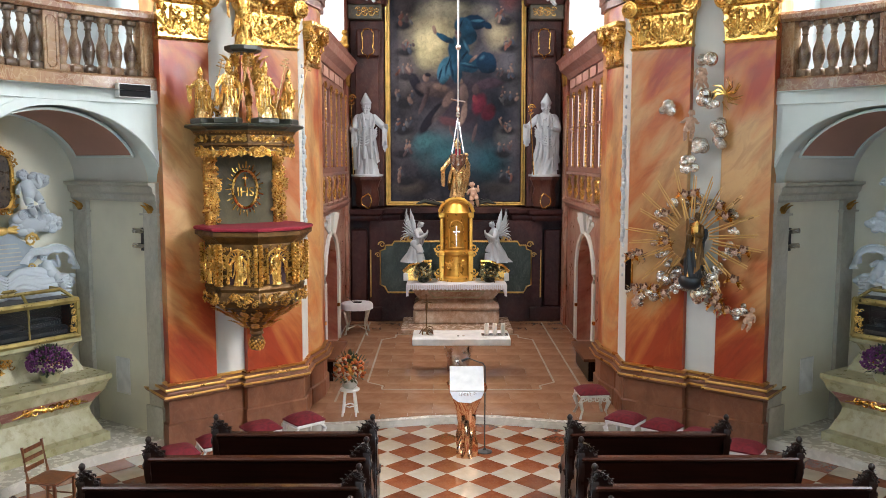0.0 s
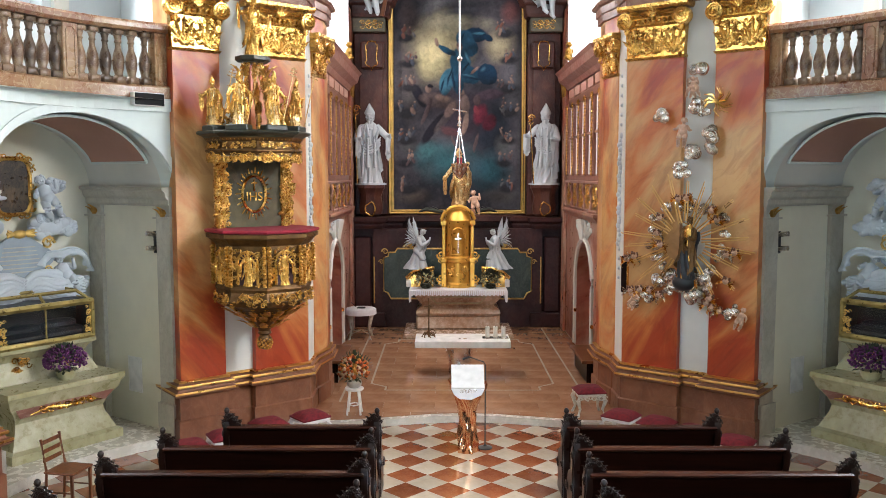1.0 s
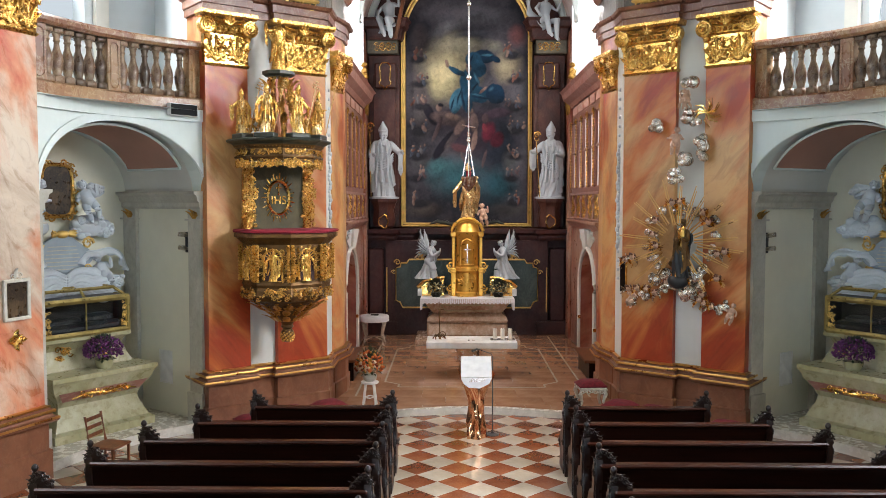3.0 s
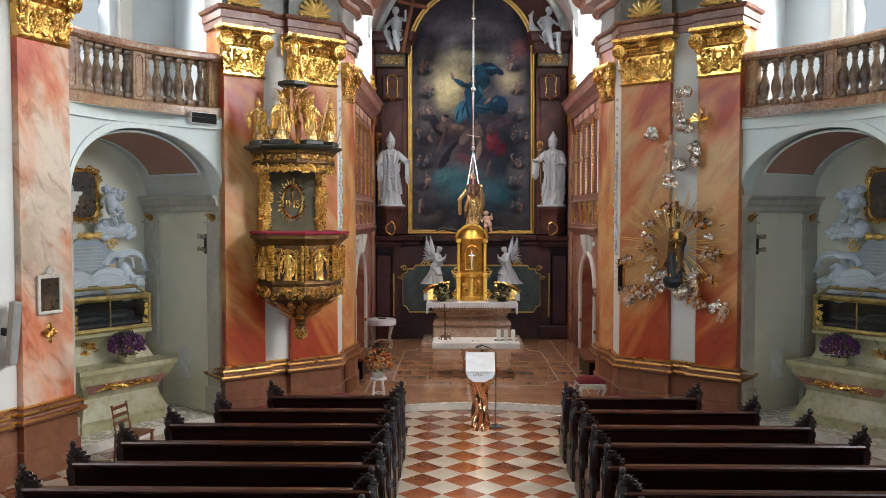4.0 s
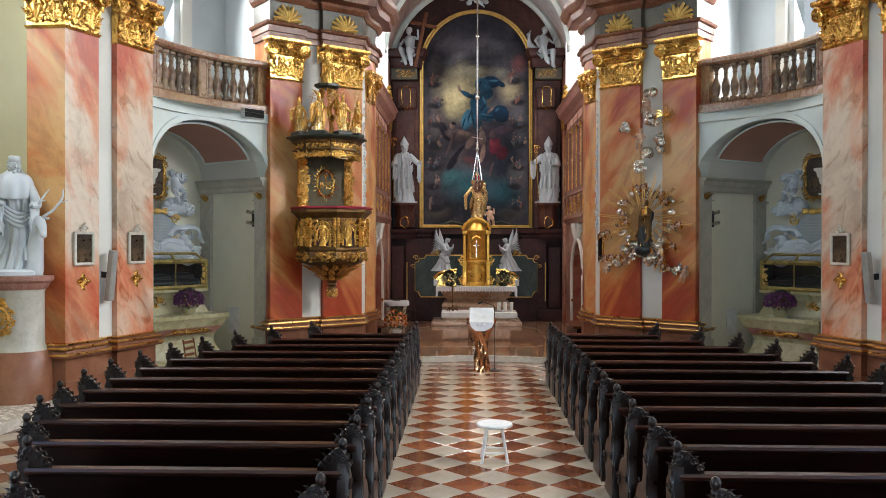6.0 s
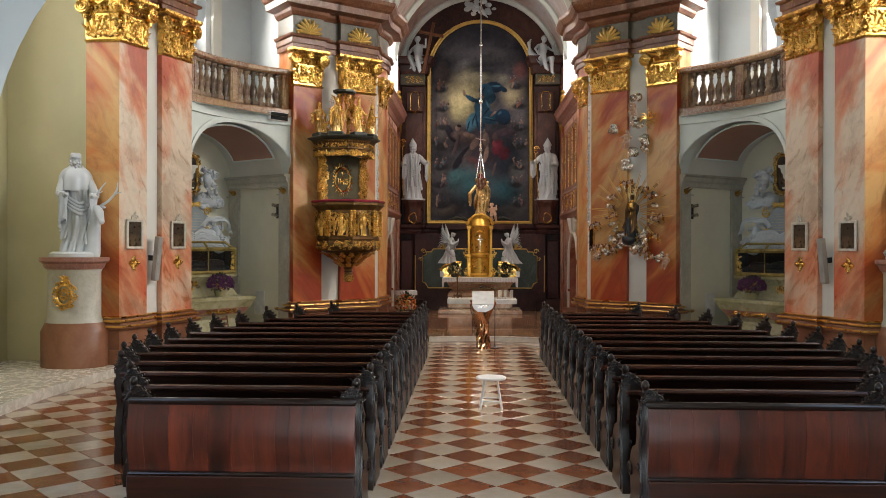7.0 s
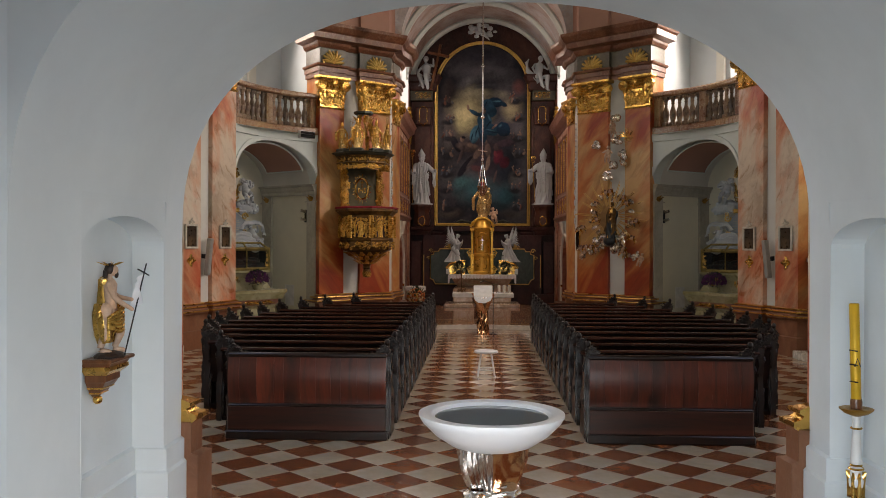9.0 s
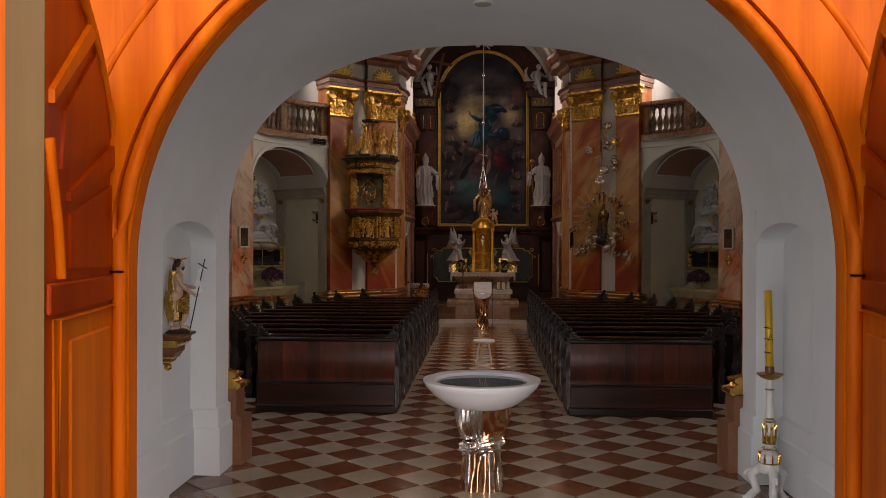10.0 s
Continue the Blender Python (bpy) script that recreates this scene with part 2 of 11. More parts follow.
M_SLAB = marble("beige_floor", [(0.29, 0.135, 0.068), (0.36, 0.18, 0.097), (0.43, 0.245, 0.145)], (0.4, 0.28, 0.18), 0.2, 1.3, 0.06, each=0.04, speck=0.1)
M_STEP = marble("white_step", [(0.48, 0.44, 0.36), (0.56, 0.52, 0.44), (0.63, 0.59, 0.51)], (0.5, 0.46, 0.4), 0.2, 1.0, 0.25, speck=0.08)
M_TRED = marble("red_tile", [(0.2, 0.05, 0.018), (0.28, 0.078, 0.028), (0.36, 0.12, 0.05)], (0.4, 0.2, 0.12), 0.2, 2.0, 0.12, each=0.35)
M_TWHITE = marble("white_tile", [(0.43, 0.345, 0.25), (0.5, 0.41, 0.31), (0.56, 0.48, 0.38)], (0.45, 0.4, 0.32), 0.2, 2.0, 0.12, each=0.2, speck=0.12)
M_WHITE = plaster("white_plaster", (0.68, 0.74, 0.7))
M_CHAPEL = plaster("chapel_plaster", (0.74, 0.71, 0.57))
M_PASSAGE = plaster("passage_plaster", (0.68, 0.73, 0.74), 0.1)
M_CREAM = plaster("cream_plaster", (0.56, 0.52, 0.33))
M_GREYW = plaster("grey_plaster", (0.66, 0.65, 0.59))
M_OFRAME = wood("oratory_frame_wood", (0.2, 0.075, 0.05), (0.34, 0.15, 0.1), 0.45, 1.0, "z")
M_GALLERY = plaster("pale_blue_plaster", (0.54, 0.59, 0.61))
M_ROSE = plaster("rose_plaster", (0.46, 0.25, 0.19))
M_OUTGROUND = plain("grey_paving", (0.2, 0.19, 0.18), 0.8, 0, 0.4, 3)
M_SLATE = plain("blue_grey_slab", (0.3, 0.35, 0.38), 0.35, 0, 0.25, 4)
M_OLIVE = marble("olive_brown_panel", [(0.05, 0.04, 0.018), (0.09, 0.075, 0.035), (0.14, 0.11, 0.055)], (0.2, 0.16, 0.08), 0.15, 1.5, 0.65)
M_STUCCO = plaster("white_stucco", (0.55, 0.595, 0.62), 0.3, 0.4)
M_GOLD = metal("gilding", (0.78, 0.45, 0.12), 0.28, 0.5, 0.2, 34.0, 1.0)
M_GOLDP = metal("plain_gilding", (0.8, 0.47, 0.13), 0.22, 0.6, 0.05, 8.0, 1.0)
M_OLIVEGOLD = metal("olive_gilding", (0.42, 0.32, 0.11), 0.35, 0.45, 0.3, 20.0, 0.7)
# brown-gold metal, also for pulpit grounds darkened as shade between carving
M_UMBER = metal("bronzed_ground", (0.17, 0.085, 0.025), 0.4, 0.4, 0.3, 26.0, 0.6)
M_OLDGOLD = metal("dark_gilding", (0.5, 0.27, 0.06), 0.42, 0.35, 0.4, 26.0, 0.85)
M_GILT = metal("gilt_moulding", (0.72, 0.42, 0.13), 0.3, 0.85, 0.0, 4.0)
M_SHELL = metal("leaf_gilding", (0.76, 0.5, 0.15), 0.42, 0.75, 0.1, 14.0, 0.55)
M_TABER = metal("burnished_gilding", (0.78, 0.44, 0.08), 0.34, 0.8, 0.08, 9.0, 0.6)
M_RAY = metal("ray_gilding", (0.72, 0.43, 0.15), 0.34, 0.8, 0.0, 4.0, 0.7)
M_SILVER = metal("silvering", (0.82, 0.76, 0.68), 0.2, 0.4, 0.25, 24.0, 1.0)
M_PALEGOLD = metal("pale_gilding", (0.8, 0.55, 0.25), 0.28, 0.6, 0.15, 30.0, 0.95)
M_COPPER = metal("polished_bronze", (0.8, 0.43, 0.23), 0.14, 0.8, 0.05, 7.0)
M_STEEL = metal("polished_steel", (0.78, 0.74, 0.71), 0.2, 0.7, 0.08, 8.0)
M_JOINT = plain("floor_mortar", (0.2, 0.15, 0.11), 0.7)
M_HAIR = plain("dark_brown_hair", (0.03, 0.014, 0.008), 0.5)
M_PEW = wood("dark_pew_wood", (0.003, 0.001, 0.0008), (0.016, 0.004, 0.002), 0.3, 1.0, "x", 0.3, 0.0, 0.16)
M_PEWEND = wood("polished_pew_wood", (0.004, 0.0014, 0.001), (0.02, 0.006, 0.003), 0.3, 1.0, "z", 0.3, 0.08, 0.35)
M_LOWBOARD = wood("red_brown_board", (0.009, 0.003, 0.0015), (0.075, 0.015, 0.006), 0.34, 0.6, "x", 0.3, 0.15, 0.3)
# for the top rails, paler than the near-black pew bodies
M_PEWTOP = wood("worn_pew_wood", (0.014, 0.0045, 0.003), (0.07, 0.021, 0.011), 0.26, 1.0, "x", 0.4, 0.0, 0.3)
M_PANEL = wood("red_pew_panel", (0.006, 0.0018, 0.0013), (0.21, 0.034, 0.013), 0.3, 0.4, "z", 0.6, 0.5, 0.5)
M_DOOR = wood("orange_door_wood", (0.54, 0.085, 0.005), (0.86, 0.21, 0.014), 0.4, 0.6, "z", 0.1, 0.0, 0.15)
M_DOORD = wood("deep_door_wood", (0.27, 0.021, 0.002), (0.48, 0.058, 0.004), 0.3, 0.6, "z", 0.1, 0.0, 0.2)
M_EDGE = wood("pale_door_edge", (0.12, 0.07, 0.015), (0.17, 0.105, 0.027), 0.6, 0.6, "z")
M_CHAIR = wood("brown_chair_wood", (0.1, 0.03, 0.01), (0.22, 0.08, 0.03), 0.35, 1.0, "z")
M_VELVET = plain("red_velvet", (0.16, 0.005, 0.012), 0.9, 0, 0.4, 20)
M_RED = plain("red_cloth", (0.3, 0.012, 0.03), 0.85, 0, 0.3, 14)
M_WPAINT = plain("white_paint", (0.78, 0.77, 0.74), 0.4)
M_LINEN = plain("white_linen", (0.78, 0.78, 0.8), 0.8, 0, 0.1, 12)
M_IRON = plain("black_iron", (0.015, 0.014, 0.014), 0.45)
M_BLACK = plain("matt_black", (0.006, 0.006, 0.006), 0.9)
M_DARK = plain("dark_green_black", (0.03, 0.035, 0.025), 0.4, 0, 0.4, 8)
M_SKIN = plain("painted_flesh", (0.6, 0.38, 0.26), 0.5, 0, 0.3, 20)
M_CLOAK = plain("dark_blue_cloak", (0.012, 0.016, 0.02), 0.4, 0, 0.4, 12)
M_WAX = plain("white_wax", (0.85, 0.82, 0.74), 0.4, 0, 0.05)
M_YWAX = metal("gold_candle", (0.75, 0.42, 0.03), 0.4, 0.8, 0.05, 8, 0.3)
M_BOWL = plain("white_bowl", (0.82, 0.84, 0.86), 0.35, 0, 0.04)
M_SKYPANE = daylight("window_sky", (0.78, 0.91, 1.0), 0.16)
# oratory panes glow by themselves; no lit room is built behind them
M_GLOWPANE = daylight("daylit_pane", (1.0, 0.86, 0.8), 0.16)
M_HIGHPANE = daylight("high_window_sky", (0.86, 0.94, 1.0), 0.55)


# ---- mesh tools ----
class Shape:
    """Collects vertices and faces of one mesh."""

    def __init__(self):
        self.v, self.f = [], []

    def add(self, verts, faces, m=None):
        k = len(self.v)
        self.v += [tuple(m @ Vector(p)) if m else tuple(p) for p in verts]
        self.f += [tuple(i + k for i in fc) for fc in faces]
        return self

    def join(self, other, m=None):
        return self.add(other.v, other.f, m)

    def box(self, x0, x1, y0, y1, z0, z1, b=0.0, m=None):
        """A box with chamfered edges."""
        c = Vector(((x0 + x1) / 2, (y0 + y1) / 2, (z0 + z1) / 2))
        h = Vector((abs(x1 - x0) / 2, abs(y1 - y0) / 2, abs(z1 - z0) / 2))
        b = min(b, min(h) * 0.8)
        if b <= 0:
            vs = [c + Vector((h.x * i, h.y * j, h.z * k)) for i in (-1, 1) for j in (-1, 1) for k in (-1, 1)]
            return self.add(vs, [(0, 1, 3, 2), (4, 6, 7, 5), (0, 4, 5, 1), (2, 3, 7, 6), (0, 2, 6, 4), (1, 5, 7, 3)], m)
        vs, ix = [], {}
        for i in (-1, 1):
            for j in (-1, 1):
                for k in (-1, 1):
                    for ax in range(3):
                        p = Vector((i * (h.x - b), j * (h.y - b), k * (h.z - b)))
                        p[ax] += (i, j, k)[ax] * b
                        ix[i, j, k, ax] = len(vs)
                        vs.append(c + p)
        fs = []
        o = [(-1, -1), (1, -1), (1, 1), (-1, 1)]
        for ax in range(3):
            for s in (-1, 1):
                q = []
                for u, w in o:
                    key = [u, w]
                    key.insert(ax, s)
                    q.append(ix[(*key, ax)])
                fs.append(tuple(q))
        for ax in range(3):
            a1, a2 = [a for a in range(3) if a != ax]
            for u, w in o:
                q = []
                for s, order in ((-1, (a1, a2)), (1, (a2, a1))):
                    for a in order:
                        key = [u, w]
                        key.insert(ax, s)
                        q.append(ix[(*key, a)])
                fs.append(tuple(q))
        for i in (-1, 1):
            for j in (-1, 1):
                for k in (-1, 1):
                    fs.append(tuple(ix[i, j, k, a] for a in range(3)))
        return self.add(vs, fs, m)

    def lathe(self, prof, n=16, m=None, sx=1.0, sy=1.0, turn=0.0, ripple=0.0, waves=8):
        vs, fs = [], []
        for r, z in prof:
            for i in range(n):
                a = 2 * math.pi * i / n + turn
                rr = r * (1 + ripple * math.sin(waves * a + z * 2))
                vs.append((rr * math.cos(a) * sx, rr * math.sin(a) * sy, z))
        k = len(prof)
        for j in range(k - 1):
            for i in range(n):
                i2 = (i + 1) % n
                fs.append((j * n + i, j * n + i2, (j + 1) * n + i2, (j + 1) * n + i))
        fs.append(tuple(range(n - 1, -1, -1)))
        fs.append(tuple((k - 1) * n + i for i in range(n)))
        return self.add(vs, fs, m)

    def ball(self, c, r, n=10, m=None, s=(1, 1, 1)):
        k = max(4, n // 2)
        prof = [(max(1e-4, r * math.sin(math.pi * j / k)), -r * math.cos(math.pi * j / k)) for j in range(k + 1)]
        t = Shape().lathe(prof, n)
        mm = Matrix.Translation(c) @ Matrix.Diagonal((*s, 1))
        return self.join(t, m @ mm if m else mm)

    def tube(self, pts, rad, n=6, m=None, caps=True, flat=1.0):
        """A round or flattened rod along points, with one radius or one for each point."""
        pts = [Vector(p) for p in pts]
        rad = rad if isinstance(rad, (list, tuple)) else [rad] * len(pts)
        vs, fs = [], []
        up = Vector((0, 0, 1))
        for i, p in enumerate(pts):
            d = (pts[min(i + 1, len(pts) - 1)] - pts[max(i - 1, 0)]).normalized()
            a = d.cross(up)
            if a.length < 0.1:
                a = d.cross(Vector((0, 1, 0.01)))
            a.normalize()
            b = a.cross(d)
            for j in range(n):
                w = 2 * math.pi * j / n
                vs.append(p + (a * math.cos(w) + b * math.sin(w) * flat) * rad[i])
        for i in range(len(pts) - 1):
            for j in range(n):
                j2 = (j + 1) % n
                fs.append((i * n + j, i * n + j2, (i + 1) * n + j2, (i + 1) * n + j))
        if caps:
            fs.append(tuple(range(n - 1, -1, -1)))
            fs.append(tuple((len(pts) - 1) * n + j for j in range(n)))
        return self.add(vs, fs, m)

    def sheet(self, fn, nu, nv, m=None, close=False):
        vs = [fn(i / nu, j / nv) for j in range(nv + 1) for i in range(nu + 1)]
        fs = [(j * (nu + 1) + i, j * (nu + 1) + i + 1, (j + 1) * (nu + 1) + i + 1, (j + 1) * (nu + 1) + i)
              for j in range(nv) for i in range(nu)]
        return self.add(vs, fs, m)

    def prism(self, poly, d0, d1, m=None):
        """A polygon in x and z, drawn out along y."""
        n = len(poly)
        vs = [(x, d0, z) for x, z in poly] + [(x, d1, z) for x, z in poly]
        fs = [tuple(range(n)), tuple(range(2 * n - 1, n - 1, -1))]
        fs += [(i, i + n, (i + 1) % n + n, (i + 1) % n) for i in range(n)]
        return self.add(vs, fs, m)

    def slab(self, poly, z0, z1, m=None):
        """A polygon in x and y, drawn out along z."""
        n = len(poly)
        vs = [(x, y, z0) for x, y in poly] + [(x, y, z1) for x, y in poly]
        fs = [tuple(range(n - 1, -1, -1)), tuple(range(n, 2 * n))]
        fs += [(i, (i + 1) % n, (i + 1) % n + n, i + n) for i in range(n)]
        return self.add(vs, fs, m)

    def sweep(self, path, prof, close_prof=True, m=None):
        """A profile of (out, height) along a plan of (x, y); out is to the right of the way."""
        n, k = len(path), len(prof)
        P = [Vector(p) for p in path]
        vs = []
        for i in range(n):
            d0 = (P[i] - P[max(i - 1, 0)]) if i else (P[1] - P[0])
            d1 = (P[min(i + 1, n - 1)] - P[i]) if i < n - 1 else d0
            n0 = Vector((d0.y, -d0.x)).normalized()
            n1 = Vector((d1.y, -d1.x)).normalized()
            b = (n0 + n1)
            b = b / max(0.35, b.length_squared / 2) if b.length > 1e-6 else n0
            for o, z in prof:
                vs.append((P[i].x + b.x * o, P[i].y + b.y * o, z))
        fs = []
        kk = k if close_prof else k - 1
        for i in range(n - 1):
            for j in range(kk):
                j2 = (j + 1) % k
                fs.append((i * k + j, (i + 1) * k + j, (i + 1) * k + j2, i * k + j2))
        if close_prof:
            fs.append(tuple(range(k)))
            fs.append(tuple((n - 1) * k + j for j in range(k - 1, -1, -1)))
        return self.add(vs, fs, m)

    def arch_wall(self, s0, s1, z0, z1, a0, a1, zb, zs, rise, thick, mp, n=24, sq=1.0):
        """A wall from s0 to s1 with an arched opening from a0 to a1; mp maps (along, height, depth)."""
        ss, tops = [s0], [None]
        c, h = (a0 + a1) / 2, (a1 - a0) / 2
        k = 6
        ss = [s0 + (a0 - s0) * i / k for i in range(k)]
        tops = [None] * k
        for i in range(n + 1):
            w = math.pi * (1 - i / n)
            cw, sw_ = math.cos(w), max(0.0, math.sin(w))
            ss.append(c + h * math.copysign(abs(cw) ** sq, cw))
            tops.append(zs + rise * sw_ ** sq)
        ss += [a1 + (s1 - a1) * (i + 1) / k for i in range(k)]
        tops += [None] * k
        quads = []
        for i in range(len(ss) - 1):
            a, b = ss[i], ss[i + 1]
            if abs(b - a) < 1e-5:
                continue
            if tops[i] is not None and tops[i + 1] is not None:
                quads.append(((a, tops[i]), (b, tops[i + 1]), (b, z1), (a, z1)))
                if zb > z0:
                    quads.append(((a, z0), (b, z0), (b, zb), (a, zb)))
            else:
                quads.append(((a, z0), (b, z0), (b, z1), (a, z1)))
        for q in quads:
            self.add([mp(s, z, 0) for s, z in q], [(0, 1, 2, 3)])
            self.add([mp(s, z, thick) for s, z in q], [(3, 2, 1, 0)])
        rim = [(a0, zb)] + [(s, t) for s, t in zip(ss, tops) if t is not None] + [(a1, zb)]
        if zb > z0:
            rim.append((a0, zb))
        for (a, za), (b, z_b) in zip(rim, rim[1:]):
            self.add([mp(a, za, 0), mp(b, z_b, 0), mp(b, z_b, thick), mp(a, za, thick)], [(0, 1, 2, 3)])
        edge = [(s0, z0), (s0, z1), (s1, z1), (s1, z0)]
        for (a, za), (b, z_b) in zip(edge, edge[1:]):
            self.add([mp(a, za, 0), mp(b, z_b, 0), mp(b, z_b, thick), mp(a, za, thick)], [(0, 1, 2, 3)])
        return self

    def mesh(self, name, material, smooth=0):
        me = bpy.data.meshes.new(name)
        me.from_pydata(self.v, [], self.f)
        bm = bmesh.new()
        bm.from_mesh(me)
        bmesh.ops.remove_doubles(bm, verts=bm.verts, dist=1e-5)
        bmesh.ops.recalc_face_normals(bm, faces=bm.faces)
        bm.to_mesh(me)
        bm.free()
        if smooth:
            me.shade_smooth()
            me.set_sharp_from_angle(angle=radians(smooth))
        me.materials.append(material)
        return me


def part(name, shape, material, parent=None, label="", smooth=0):
    ob = new(name, shape.mesh(name, material, smooth) if isinstance(shape, Shape) else shape)
    if parent:
        ob.parent = parent
        ob.matrix_parent_inverse = parent.matrix_basis.inverted()
    if label:
        ob["label"] = label
    return ob


def thing(name, at, label, category, group="", turn=0.0):
    ob = new(name)
    ob.empty_display_size = 0.1
    ob.matrix_basis = pose(*at, 0, 0, turn)
    return tagged(ob, label, category, group)


def local(ob, name, shape, material, label="", smooth=0):
    """A part whose shape is given in its thing's own frame."""
    p = part(name, shape, material, None, label, smooth)
    p.parent = ob
    return p


def setting(name, shape, material, label, smooth=0):
    return tagged(part(name, shape, material, None, "", smooth), label, "", "", "structure")


def mirror(shape, sx):
    if sx > 0:
        return shape
    t = Shape()
    t.v = [(-x, y, z) for x, y, z in shape.v]
    t.f = [tuple(reversed(f)) for f in shape.f]
    return t


# ---- plan ----
FRONT0, FRONT1 = Vector((2.62, 13.42)), Vector((4.33, 12.06))
FU = (FRONT1 - FRONT0).normalized()
FN = Vector((FU.y, -FU.x))  # into the nave
MID0, MID1 = Vector((5.9, 9.75)), Vector((6.58, 7.87))
MU = (MID1 - MID0).normalized()
MN = Vector((MU.y, -MU.x))
CH_A, CH_B = Vector((4.44, 12.18)), Vector((5.98, 9.95))  # chapel opening
CH_W = (CH_B - CH_A).normalized()
CH_E = Vector((-CH_W.y, CH_W.x))  # outwards, into the chapel
CH_M = (CH_A + CH_B) / 2
CH_H = (CH_B - CH_A).length / 2
SAG = 0.26
CHANCEL_Z, CHAPEL_Z = 0.12, 0.15


def front_path():
    s = lambda d, o=0.0: tuple(FRONT0 + FU * d + FN * o)
    return [(2.8, 15.1), (2.48, 15.1), (2.47, 14.6), (2.6, 14.05), (2.62, 14.02), s(0), s(0.95), s(0.95, -0.12),
            s(1.46, -0.12), s(1.46), s(2.185), s(2.185, -0.75)]


def mid_path():
    s = lambda d, o=0.0: tuple(MID0 + MU * d + MN * o)
    return [s(0, -0.7), s(0), s(0.88), s(0.88, -0.12), s(1.29, -0.12), s(1.29), s(2.0), (7.2, 7.9), (7.25, 8.35), (8.9, 8.35)]


def chapel_point(w, z, o):
    """Along the chapel front, which bows outwards; o: depth into the chapel."""
    bow = SAG * (1 - (w / CH_H) ** 2)
    p = CH_M + CH_W * w + CH_E * (bow + o)
    return (p.x, p.y, z)


def chapel_local(w, e, z):
    p = CH_M + CH_W * w + CH_E * e
    return (p.x, p.y, z)


BASE = [(0.02, 0.78), (0.1, 0.78), (0.13, 0.81), (0.13, 0.85), (0.08, 0.87), (0.06, 0.9), (0.09, 0.92), (0.09, 0.95), (0.03, 0.98), (0, 1.0), (-0.06, 1.0), (-0.06, 0.78)]
FILLETS = ([(0.05, 0.985), (0.052, 1.005), (0.0, 1.02), (-0.04, 1.02), (-0.04, 0.985)], [(0.0, 0.916), (0.096, 0.916), (0.1, 0.935), (0.096, 0.954), (0.0, 0.954)], [(0.0, 0.825), (0.134, 0.825), (0.137, 0.84), (0.134, 0.855), (0.0, 0.855)])
ENT_A = [(-0.1, 6.8), (0.05, 6.8), (0.05, 6.92), (0.08, 6.93), (0.08, 7.05), (0.13, 7.07), (0.15, 7.12), (-0.1, 7.12)]
ENT_F = [(-0.1, 7.12), (0.03, 7.12), (0.03, 7.56), (-0.1, 7.56)]
ENT_C = [(-0.1, 7.56), (0.06, 7.56), (0.12, 7.64), (0.14, 7.7), (0.34, 7.74), (0.36, 7.88), (0.42, 7.92), (0.5, 8.04), (0.52, 8.12), (-0.1, 8.16)]


def side_word(sx):
    return "west" if sx < 0 else "east"


